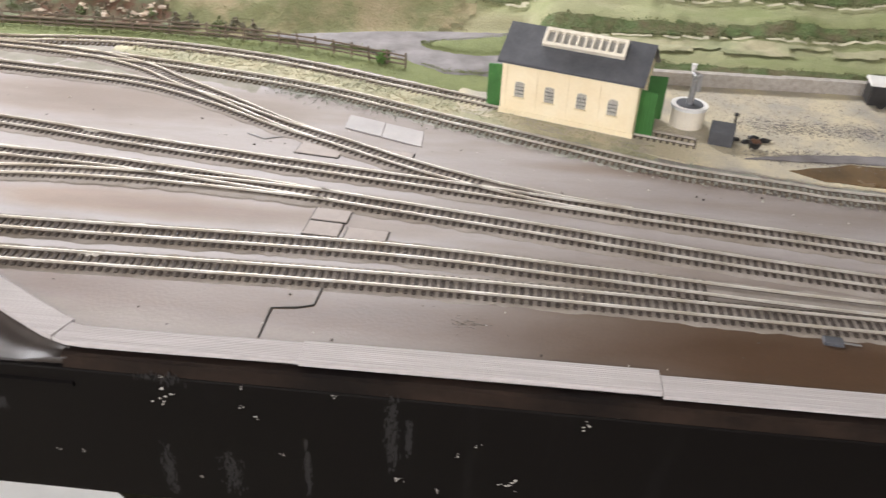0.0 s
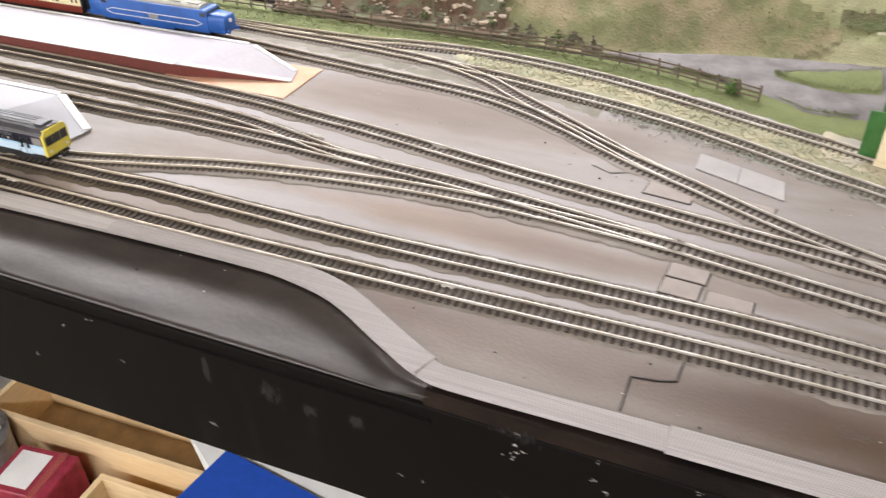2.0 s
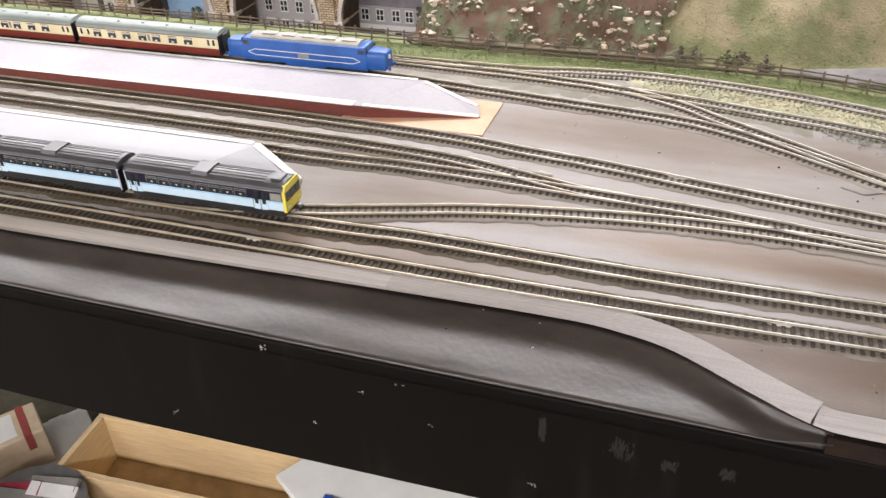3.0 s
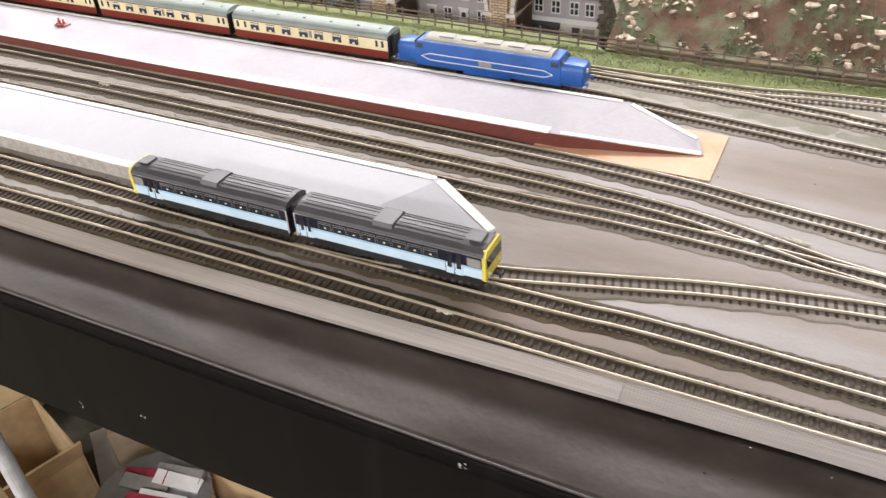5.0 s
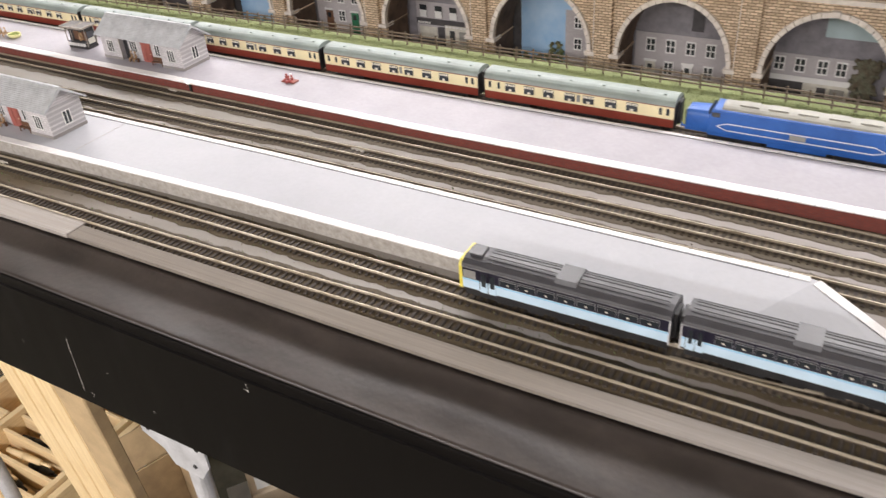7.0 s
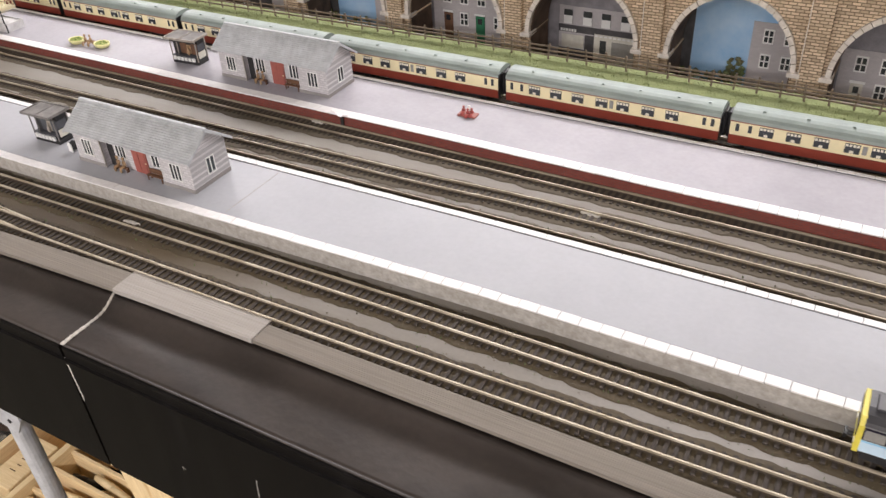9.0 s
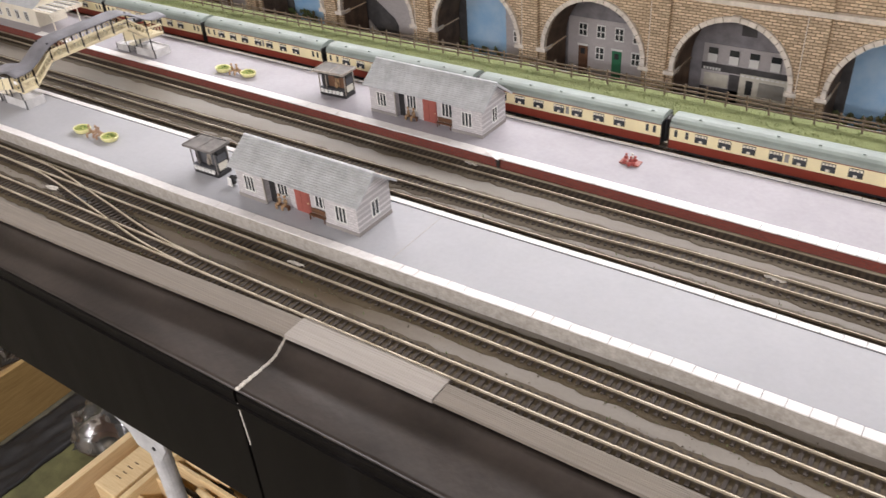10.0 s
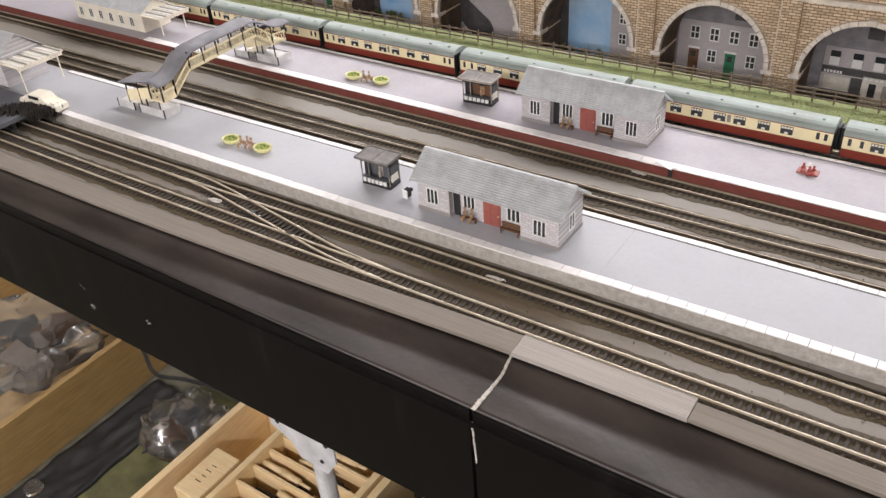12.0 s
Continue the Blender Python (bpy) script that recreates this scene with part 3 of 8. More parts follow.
# ragged paint along the ledge's lip beside the joint
bm = bmesh.new()
for k in range(170):
    x = -1.62 + random.gauss(0.07, 0.075)
    lump(bm, x, 0.4640 + abs(random.gauss(0, 0.006)), -0.0172, random.uniform(0.0012, 0.0040), random.uniform(0.0006, 0.0016), random.uniform(0.0005, 0.0014), 1, 0.5)
tagged(single("paint_runs", bm, GLOSSBLACK, "glossy runs and lumps of black paint", "paint", kind="stuff"), "glossy runs and lumps of black paint", "paint", kind="stuff")
# grey smears, and streaks that draw gloss reflections onto the black paint
GLOSS_STREAKS = [(0.004, -0.087, -0.156, 0.0030), (0.058, -0.087, -0.150, 0.0048), (0.123, -0.068, -0.140, 0.0012), (0.192, -0.010, -0.104, 0.0026), (0.206, -0.037, -0.081, 0.0014), (0.013, -0.012, -0.024, 0.0080),
          (-0.281, -0.033, -0.070, 0.0016), (-0.216, -0.044, -0.072, 0.0040), (-0.174, -0.060, -0.070, 0.0035), (-0.128, -0.055, -0.066, 0.0030)]
bm = bmesh.new()
for x, top_z, low_z, w in GLOSS_STREAKS:
    for k in range(int(40 + 1500 * (top_z - low_z))):
        lump(bm, x + random.gauss(0, w), 0.4620, random.triangular(low_z, top_z), random.uniform(0.0003, 0.0009), 0.00012, random.uniform(0.0012, 0.0045), 1, 0.4)
tagged(single("paint_smears", bm, GLOSS_STREAK, "grey smears and drawn gloss streaks in the black paint", "smears", kind="stuff"), "grey smears and drawn gloss streaks in the black paint", "smears", kind="stuff")
# bare spots where the black paint has flaked
CHIPS = [(0.009, -0.039, 3), (0.013, -0.017, 1), (0.103, -0.09, 1), (0.34, -0.026, 2), (0.286, -0.1, 3), (0.26, -0.061, 1), (-0.090, -0.109, 1), (-0.068, -0.110, 1), (0.075, -0.020, 1), (0.0736, -0.040, 1), (0.031, -0.126, 1), (0.197, -0.107, 2), (0.230, -0.115, 1), (-0.287, -0.128, 2), (0.243, -0.072, 1), (0.085, -0.05, 1), (0.148, -0.02, 1),
         (-0.898, -0.128, 2), (-0.669, -0.143, 2), (-0.544, -0.029, 3), (-0.503, -0.112, 1), (-0.409, -0.034, 2), (-0.449, -0.056, 1), (-0.383, -0.08, 1), (-2.355, -0.034, 2), (-2.235, -0.14, 3), (-2.112, -0.113, 2),
         (-2.243, -0.108, 2), (-1.513, -0.117, 1), (-1.364, -0.110, 1), (-1.409, -0.160, 2), (-1.303, -0.143, 1), (-0.993, -0.153, 2), (-1.148, -0.044, 2), (-0.82, -0.034, 2)]
bm = bmesh.new()
for x, z, s in CHIPS:
    for k in range(2 + 2 * s):
        lump(bm, x + random.gauss(0, 0.0012 * s), 0.4619, z + random.gauss(0, 0.0013 * s), random.uniform(0.0004, 0.0007 + 0.0004 * s), 0.0002, random.uniform(0.0004, 0.0006 + 0.0003 * s), 1, 0.5)
for k in range(60):
    t = k / 59
    lump(bm, -1.4185 - 0.006 * t + random.gauss(0, 0.0003), 0.4619, -0.082 - 0.079 * t, 0.00045 if k % 7 else 0.0009, 0.0002, 0.0011, 1, 0.3)
tagged(single("paint_chips", bm, CHIPPED, "small pale chips in the black paint", "chips", kind="stuff"), "small pale chips in the black paint", "chips", kind="stuff")

# ---------- platforms ----------


def lines_between(points, x):
    for (x0, y0), (x1, y1) in zip(points, points[1:]):
        if x0 <= x <= x1:
            return y0 + (y1 - y0) * (x - x0) / (x1 - x0)
    return points[0][1] if x < points[0][0] else points[-1][1]


P_H = 0.018


def slab_platform(name, label, near, far, xs, top_mat, side_mat):
    """A platform with a ramp at its east end: near and far edges as lines, the ramp's top and foot."""
    ob = thing(name, label, "platform")
    x_near, x_far, foot_n, foot_f = xs
    bm = bmesh.new()
    stops = [-3.1 + i * 0.1 for i in range(int((min(x_near, x_far) + 3.1) / 0.1) + 1)]
    ring = [[bm.verts.new((x, lines_between(near, x), z)) for z in (0, P_H - 0.001)] + [bm.verts.new((x, lines_between(far, x), z)) for z in (P_H - 0.001, 0)] for x in stops]
    last = [bm.verts.new((x_near, lines_between(near, x_near), z)) for z in (0, P_H - 0.001)] + [bm.verts.new((x_far, lines_between(far, x_far), z)) for z in (P_H - 0.001, 0)]
    ring.append(last)
    end = [bm.verts.new((foot_n[0], foot_n[1], z)) for z in (0, 0.002)] + [bm.verts.new((foot_f[0], foot_f[1], z)) for z in (0.002, 0)]
    ring.append(end)
    for r, s in zip(ring, ring[1:]):
        for i in range(4):
            bm.faces.new((r[i], s[i], s[(i + 1) % 4], r[(i + 1) % 4]))
    bm.faces.new(ring[0])
    bm.faces.new(ring[-1][::-1])
    part("platform_body", bm, side_mat, ob)
    # the surface sheet, a little in from the faces
    bm = bmesh.new()
    tops = []
    rows = [(x, lines_between(near, x), x, lines_between(far, x), P_H) for x in stops] + [(x_near, lines_between(near, x_near), x_far, lines_between(far, x_far), P_H), (foot_n[0], foot_n[1], foot_f[0], foot_f[1], 0.003)]
    for xa, ya, xb, yb, z in rows:
        tops.append([bm.verts.new(v) for v in ((xa, ya + 0.0004, z - 0.0006), (xa, ya + 0.0004, z), (xb, yb - 0.0004, z), (xb, yb - 0.0004, z - 0.0006))])
    for r, s in zip(tops, tops[1:]):
        for i in range(4):
            bm.faces.new((r[i], s[i], s[(i + 1) % 4], r[(i + 1) % 4]))
    bm.faces.new(tops[0])
    bm.faces.new(tops[-1][::-1])
    part("surface", bm, top_mat, ob, "smooth lilac-grey painted platform surface")
    return ob


PL1_NEAR = [(-3.1, 0.632), (-2.3, 0.638), (-1.87, 0.642), (-1.3, 0.655), (-0.76, 0.655)]
PL1_FAR = [(-3.1, 0.745), (-2.4, 0.748), (-1.92, 0.754), (-1.35, 0.762), (-0.70, 0.760)]
PL2_NEAR = [(-3.1, 0.905), (-2.4, 0.899), (-1.5, 0.893), (-1.2, 0.889), (-0.62, 0.893)]
PL2_FAR = [(-3.1, 1.008), (-1.6, 0.999), (-0.57, 0.997)]
platform_one = slab_platform("platform", "pale lilac-grey island platform with a grey side wall", PL1_NEAR, PL1_FAR, (-0.764, -0.707, (-0.632, 0.681), (-0.627, 0.714)), PLAT1, GREYSIDE)
platform_two = slab_platform("platform", "pale lilac-grey platform with a dark red brick face", PL2_NEAR, PL2_FAR, (-0.626, -0.571, (-0.473, 0.930), (-0.485, 0.966)), PLAT2, REDBRICK)

# ramp edges in white
for parent, pts in ((platform_one, ((-0.707, 0.755, 0.0182), (-0.630, 0.712, 0.0034), 0.010)), (platform_two, ((-0.571, 0.992, 0.0182), (-0.487, 0.963, 0.0036), 0.006)),
                    (platform_one, ((-0.764, 0.661, 0.0182), (-0.634, 0.684, 0.0036), 0.006)), (platform_two, ((-0.626, 0.897, 0.0182), (-0.476, 0.932, 0.0036), 0.006))):
    a, b, w = Vector(pts[0]), Vector(pts[1]), pts[2]
    d = (b - a)
    side = Vector((-d.y, d.x, 0)).normalized() * w / 2
    bm = bmesh.new()
    lo = [bm.verts.new(v - Vector((0, 0, 0.0012))) for v in (a - side, b - side, b + side, a + side)]
    hi = [bm.verts.new(v + Vector((0, 0, 0.0006))) for v in (a - side, b - side, b + side, a + side)]
    bm.faces.new(hi)
    bm.faces.new(lo[::-1])
    for i in range(4):
        bm.faces.new((lo[i], lo[(i + 1) % 4], hi[(i + 1) % 4], hi[i]))
    part("ramp_edge", bm, COPING, parent, "white painted ramp edge")

# a loose step in the far platform's face, and the card it was cut from
single("card_sheet", made((-0.655, -0.456, 0.882, 0.985, 0.0, 0.0015)), TAN, "orange-tan bare card under the platform ramp", "card", m=pose(0, 0, 0.0002))
bm = bmesh.new()
prism(bm, [(0.0, 0.0), (0.046, -0.017), (0.046, 0.021), (0.0, 0.037)], 0.0003, 0.0016, "z")
prism(bm, [(0.0472, -0.018), (0.096, -0.036), (0.094, 0.004), (0.0472, 0.0205)], 0.0003, 0.0014, "z")
single("card_sheet", bm, PALECARD, "pale grey jointed card plate beside the track", "card", m=pose(0.073, 0.892, 0))
for x, y, w, d, a in ((0.078, 0.655, 0.034, 0.024, -4), (0.118, 0.650, 0.040, 0.022, -4), (0.08, 0.682, 0.036, 0.022, -4), (0.10, 0.815, 0.06, 0.03, -7), (0.03, 0.82, 0.05, 0.03, -7)):
    # a larger dark sheet draws the gap and edge shadow round the plate
    single("board_gap", made((-0.0012, w + 0.0012, -0.0012, d + 0.0012, 0.0001, 0.0005)), GAPDARK, "dark sheet drawn as gap and edge shadow round a plate", "gap", m=pose(x, y, 0, 0, 0, a), kind="structure")
    single("card_plate", made((0, w, 0, d, 0.0002, 0.0014), chamfer=0.0004), PLATE, "grey-brown card plate let into the baseboard", "card", m=pose(x, y, 0, 0, 0, a), group="card plates between tracks")

# ---------- ground covers ----------


def patch(name, outline, height, material, label, category, wobble=0.0015, step=0.012, kind="structure"):
    """A low sheet of scatter with a ragged rim, from a closed line of corners."""
    rim = []
    for (x0, y0), (x1, y1) in zip(outline, outline[1:] + outline[:1]):
        n = max(1, int(math.hypot(x1 - x0, y1 - y0) / step))
        for i in range(n):
            rim.append((x0 + (x1 - x0) * i / n + random.uniform(-wobble, wobble), y0 + (y1 - y0) * i / n + random.uniform(-wobble, wobble)))
    bm = bmesh.new()
    prism(bm, rim, 0.0002, height, "z")
    bmesh.ops.triangulate(bm, faces=bm.faces)
    return single(name, bm, material, label, category, kind=kind)


patch("gravel_yard", [(0.2, 0.965), (0.45, 0.87), (0.62, 0.835), (0.9, 0.815), (1.3, 0.81), (1.3, 1.12), (0.46, 1.13), (0.24, 1.12), (0.20, 1.03)], 0.0022, BUFFGRAVEL, "buff and grey gravel of the loco yard", "gravel")
def bank(name, near, far, height, material, label, category, ragged=0.004):
    """A low sheet of scatter between a near and a far line, uneven on top."""
    x0, x1 = near[0][0], near[-1][0]
    nx, ny = int((x1 - x0) / 0.008), 8
    verts, faces = [], []
    for i in range(nx + 1):
        x = x0 + (x1 - x0) * i / nx
        a = lines_between(near, x) + random.uniform(-ragged, ragged)
        b = max(a + 0.002, lines_between(far, x) + random.uniform(-ragged, ragged))
        for j in range(ny + 1):
            t = j / ny
            lift = min(1.0, 6 * min(t, 1 - t))
            verts.append((x, a + (b - a) * t, -0.0002 + (height + 0.0008 * noise.noise(Vector((x * 90, t * 9, height * 900)))) * lift))
    for i in range(nx):
        for j in range(ny):
            k = i * (ny + 1) + j
            faces.append((k, k + ny + 1, k + ny + 2, k + 1))
    me = bpy.data.meshes.new(name)
    me.from_pydata(verts, [], faces)
    me.polygons.foreach_set("use_smooth", [True] * len(faces))
    me.materials.append(material)
    return tagged(new(name, me), label, category, kind="structure")


bank("gravel_bank", [(-0.18, 1.04), (0.0, 0.985), (0.2, 0.905), (0.4, 0.835), (0.6, 0.80), (0.8, 0.785), (1.3, 0.755)], [(-0.18, 1.075), (0.0, 1.05), (0.2, 0.985), (0.44, 0.868), (0.6, 0.838), (0.8, 0.822), (1.3, 0.812)], 0.0009, GREYGRAVEL, "grey-green ballast along the yard line", "gravel", 0.005)
bank("ash_fill", [(-0.72, 1.058), (-0.5, 1.040), (-0.36, 1.022), (-0.24, 1.004), (-0.16, 1.004), (-0.06, 0.975)], [(-0.72, 1.078), (-0.5, 1.103), (-0.36, 1.110), (-0.24, 1.108), (-0.16, 1.052), (-0.06, 1.03)], 0.0006, ASHFILL, "grey ash and dirt between the far lines", "ash", 0.004)
bank("buff_bank", [(-0.30, 1.088), (-0.25, 1.078), (-0.067, 1.034), (0.097, 0.980), (0.2, 0.944), (0.44, 0.862)], [(-0.30, 1.112), (-0.267, 1.112), (-0.087, 1.094), (0.085, 1.042), (0.22, 1.0), (0.44, 0.915)], 0.0022, OLIVEGRAVEL, "olive-buff gravel between two lines", "gravel", 0.004)
bank("grass_bank", [(-3.1, 1.060), (-0.9, 1.060), (-0.6, 1.108), (-0.45, 1.112), (-0.3, 1.138), (-0.15, 1.124), (0.0, 1.098), (0.1, 1.065), (0.22, 1.020), (0.32, 0.99)], [(-3.1, 1.205), (-0.69, 1.205), (-0.66, 1.172), (-0.3, 1.172), (-0.05, 1.168), (0.1, 1.152), (0.32, 1.14)], 0.0042, GRASS, "mown green scatter grass along the boundary fence", "grass", 0.003)
patch("mud_pool", [(0.585, 0.862), (0.62, 0.842), (0.74, 0.828), (1.0, 0.83), (1.1, 0.87), (0.8, 0.885), (0.66, 0.888)], 0.0030, MUD, "brown muddy pool beside the yard line", "mud")
patch("ash_heap", [(0.54, 0.885), (0.60, 0.885), (0.68, 0.893), (0.82, 0.89), (0.82, 0.905), (0.7, 0.915), (0.62, 0.905)], 0.0036, ROAD, "grey ash beside the muddy pool", "ash")


front_in = [p for p in spline(EDGE, 0.02) if p.x > -0.33]
patch("brown_paint", [(p.x, p.y + 0.004) for p in front_in] + [(1.29, 0.562), (0.6, 0.572), (0.33, 0.579), (0.13, 0.580), (-0.1, 0.574), (-0.33, 0.570)], 0.0004, BOARD_BROWN, "brown painted front of the baseboard", "paint", wobble=0.0)


def scatter(name, n, where, size, material, label, category, sides=0):
    """Many small loose pieces, as one thing nobody could count."""
    verts, faces = [], []
    while n:
        x, y, z = where()
        n -= 1
        s, a = size * random.choice((0.4, 0.6, 0.8, 1.0, 1.5)), random.uniform(0, 6.3)
        if sides:
            h = s * random.uniform(1.2, 2.4)
            dx, dy = math.cos(a) * s * 0.45, math.sin(a) * s * 0.45
            k = len(verts)
            verts += [(x - dx, y - dy, z), (x + dx, y + dy, z), (x + dy * 0.8, y - dx * 0.8, z), (x + random.uniform(-s, s) * 0.6, y + random.uniform(-s, s) * 0.6, z + h)]
            faces += [(k, k + 1, k + 3), (k + 1, k + 2, k + 3), (k + 2, k, k + 3)]
        else:
            k = len(verts)
            for j in range(4):
                b = a + j * 1.57
                verts.append((x + math.cos(b) * s * 0.5, y + math.sin(b) * s * 0.4, z - s * 0.1))
            for j in range(4):
                b = a + 0.5 + j * 1.57
                verts.append((x + math.cos(b) * s * 0.3, y + math.sin(b) * s * 0.3, z + s * random.uniform(0.3, 0.5)))
            faces += [(k + 4, k + 5, k + 6, k + 7)] + [(k + j, k + (j + 1) % 4, k + 4 + (j + 1) % 4, k + 4 + j) for j in range(4)]
    me = bpy.data.meshes.new(name)
    me.from_pydata(verts, [], faces)
    me.materials.append(material)
    return tagged(new(name, me), label, category, kind="stuff")


def in_yard():
    x = random.uniform(0.42, 1.05)
    return x, random.uniform(0.89, 1.09), 0.0022


def in_bank():
    x = random.uniform(-0.05, 1.0)
    return x, lines_between([(-0.05, 1.0), (0.2, 0.925), (0.4, 0.855), (0.6, 0.815), (1.0, 0.79)], x) + random.gauss(0, 0.012), 0.0016


def in_buff():
    x = random.uniform(-0.28, 0.42)
    return x, lines_between([(-0.28, 1.098), (-0.075, 1.064), (0.09, 1.010), (0.42, 0.893)], x) + random.gauss(0, 0.013), 0.0024


def in_ash():
    x = random.choice((0.63, 0.68, 0.72, 0.60)) + random.gauss(0, 0.03)
    return x, random.choice((0.975, 0.99, 0.90, 0.895)) + random.gauss(0, 0.010), 0.0023


def in_grass():
    x = random.uniform(-2.7, 0.12)
    lo = lines_between([(-2.7, 1.066), (-0.9, 1.066), (-0.6, 1.112), (-0.3, 1.142), (0.0, 1.10), (0.12, 1.06)], x)
    return x, random.uniform(lo, 1.198 if x < -0.7 else 1.166), 0.0042


scatter("yard_gravel", 7000, in_yard, 0.0017, PEBBLE, "loose buff and dark gravel in the yard", "gravel")
scatter("bank_gravel", 3800, in_bank, 0.0021, GREYGRAVEL, "loose grey ballast beside the yard line", "gravel")
scatter("buff_gravel", 3200, in_buff, 0.0020, OLIVEGRAVEL, "loose buff gravel between lines", "gravel")
scatter("ash_gravel", 3600, in_ash, 0.0014, ROAD, "grey ash and cinders on the yard", "ash")
scatter("grass_tufts", 22000, in_grass, 0.0011, GRASS, "short green grass fibres along the fence", "grass", sides=3)

# hills behind the yard


TERRACES = ((1.150, 0.014), (1.245, 0.020), (1.325, 0.030), (1.45, 0.04), (1.60, 0.04))


def terrace_line(x, y0):
    return y0 + 0.012 * math.sin(x * 2.6 + y0 * 9) + 0.005 * math.sin(x * 9.5 + y0 * 31) + 0.003 * noise.noise(Vector((x * 24, y0 * 7, 0)))


ROAD_NEAR = [(-0.10, 1.174), (-0.038, 1.172), (0.001, 1.149), (0.044, 1.142), (0.089, 1.135), (0.133, 1.110), (0.175, 1.080), (0.27, 1.078)]
ROAD_FAR = [(-0.10, 1.178), (-0.029, 1.206), (0.052, 1.234), (0.137, 1.251), (0.22, 1.262), (0.27, 1.268)]
HILL_FOOT = [(-0.14, 1.172), (-0.10, 1.182), (-0.029, 1.210), (0.052, 1.238), (0.137, 1.255), (0.22, 1.266), (0.29, 1.270), (0.33, 1.15), (0.40, 1.14)]


def hill_height(x, y):
    foot = lines_between(HILL_FOOT, x)
    beyond = 1 / (1 + math.exp(-(y - foot - 0.010) / 0.004)) if x < 0.40 else 1
    base = 0.001 + max(0, y - foot) * 0.10
    east = min(1, max(0, (x - 0.18) / 0.25))
    for y0, h in TERRACES:
        base += beyond * east * h / (1 + math.exp(-(y - terrace_line(x, y0)) / 0.008))
    west = (1 - east) * max(0, y - max(1.19, foot)) * 0.62
    return base + west + 0.010 * noise.noise(Vector((x * 11, y * 11, 1.7))) * min(1, max(0, (y - max(1.16, foot)) * 12)) + beyond * 0.004 * noise.noise(Vector((x * 50, y * 50, 4.1)))


def height_sheet(name, x0, x1, y0, y1, step, material, label, category, lift=0.0, keep=None):
    nx, ny = int((x1 - x0) / step), int((y1 - y0) / step)
    verts, faces, index = [], [], {}
    for j in range(ny + 1):
        for i in range(nx + 1):
            x, y = x0 + i * step, y0 + j * step
            if keep and not keep(x, y):
                continue
            index[i, j] = len(verts)
            verts.append((x, y, hill_height(x, y) + lift))
    for j in range(ny):
        for i in range(nx):
            q = [index.get(k) for k in ((i, j), (i + 1, j), (i + 1, j + 1), (i, j + 1))]
            if None not in q:
                faces.append(q)
    me = bpy.data.meshes.new(name)
    me.from_pydata(verts, [], faces)
    me.polygons.foreach_set("use_smooth", [True] * len(faces))
    me.materials.append(material)
    return tagged(new(name, me), label, category, kind="structure")


def terrace(x, y):
    for y0, h in TERRACES[:4]:
        yy = terrace_line(x, y0)
        soft_rim = 0.005 * noise.noise(Vector((x * 14, y0 * 40, 2.2)))
        wide = soft_rim + 0.003 * noise.noise(Vector((x * 70, y * 70, 1.2)))
        faint = noise.noise(Vector((x * 4, y0 * 40, 5.2)))
        if -0.013 - wide < y - yy < 0.012 + wide and (y0 < 1.3 or faint > -0.3):
            return -1
        if -0.0210 - soft_rim < y - yy <= -0.0100 - soft_rim and y0 != 1.150:
            return 1
        if y0 == 1.245 and -0.060 + 0.012 * faint < y - yy <= -0.0200 - soft_rim and noise.noise(Vector((x * 9, y * 26, 3.3))) > -0.22:
            return 2
    return 0


height_sheet("hill", -0.66, 1.9, 1.130, 1.95, 0.009, HILL, "terraced green scatter-covered hillside", "hill", keep=lambda x, y: x > 0.14 or y > 1.172)
height_sheet("hillside_slope", -0.66, 0.26, 1.172, 1.9, 0.009, SLOPE, "olive and brown scrubby slope", "hill", lift=0.003, keep=lambda x, y: x < 0.16 + 0.05 * math.sin(y * 40))
height_sheet("hedge_bank", 0.2, 1.9, 1.132, 1.5, 0.006, HEDGE, "dark green bank between hill terraces", "bank", lift=0.0035, keep=lambda x, y: terrace(x, y) == -1)
height_sheet("straw_path", 0.25, 1.9, 1.132, 1.5, 0.004, STRAW, "pale straw path along a hill terrace", "path", lift=0.0042, keep=lambda x, y: terrace(x, y) == 1)


height_sheet("tan_slope", 0.25, 1.9, 1.132, 1.5, 0.004, TANGRASS, "dry tan grass below a hill path", "grass", lift=0.0034, keep=lambda x, y: terrace(x, y) == 2)

# the road runs flat along the foot of the slope, round a grass island
bm = bmesh.new()
rows = []
for i in range(48):
    x = -0.10 + 0.37 * i / 47
    a, b = lines_between(ROAD_NEAR, x) + random.uniform(-0.002, 0.002), lines_between(ROAD_FAR, x) + random.uniform(-0.0015, 0.0015)
    rows.append([bm.verts.new((x, a + (b - a) * t / 10, (0.0040 if t in (0, 10) else 0.0066) + 0.0003 * noise.noise(Vector((x * 60, t, 0))))) for t in range(11)])
for r, s in zip(rows, rows[1:]):
    for i in range(10):
        bm.faces.new((r[i], s[i], s[i + 1], r[i + 1]))
single("road", bm, ROAD, "grey road beyond the boundary fence", "road", kind="structure", smooth=True)
ISLAND_NEAR = [(0.128, 1.180), (0.150, 1.164), (0.180, 1.153), (0.224, 1.149), (0.262, 1.160)]
ISLAND_FAR = [(0.128, 1.186), (0.150, 1.196), (0.183, 1.211), (0.224, 1.231), (0.262, 1.250)]
bm = bmesh.new()
rows = []
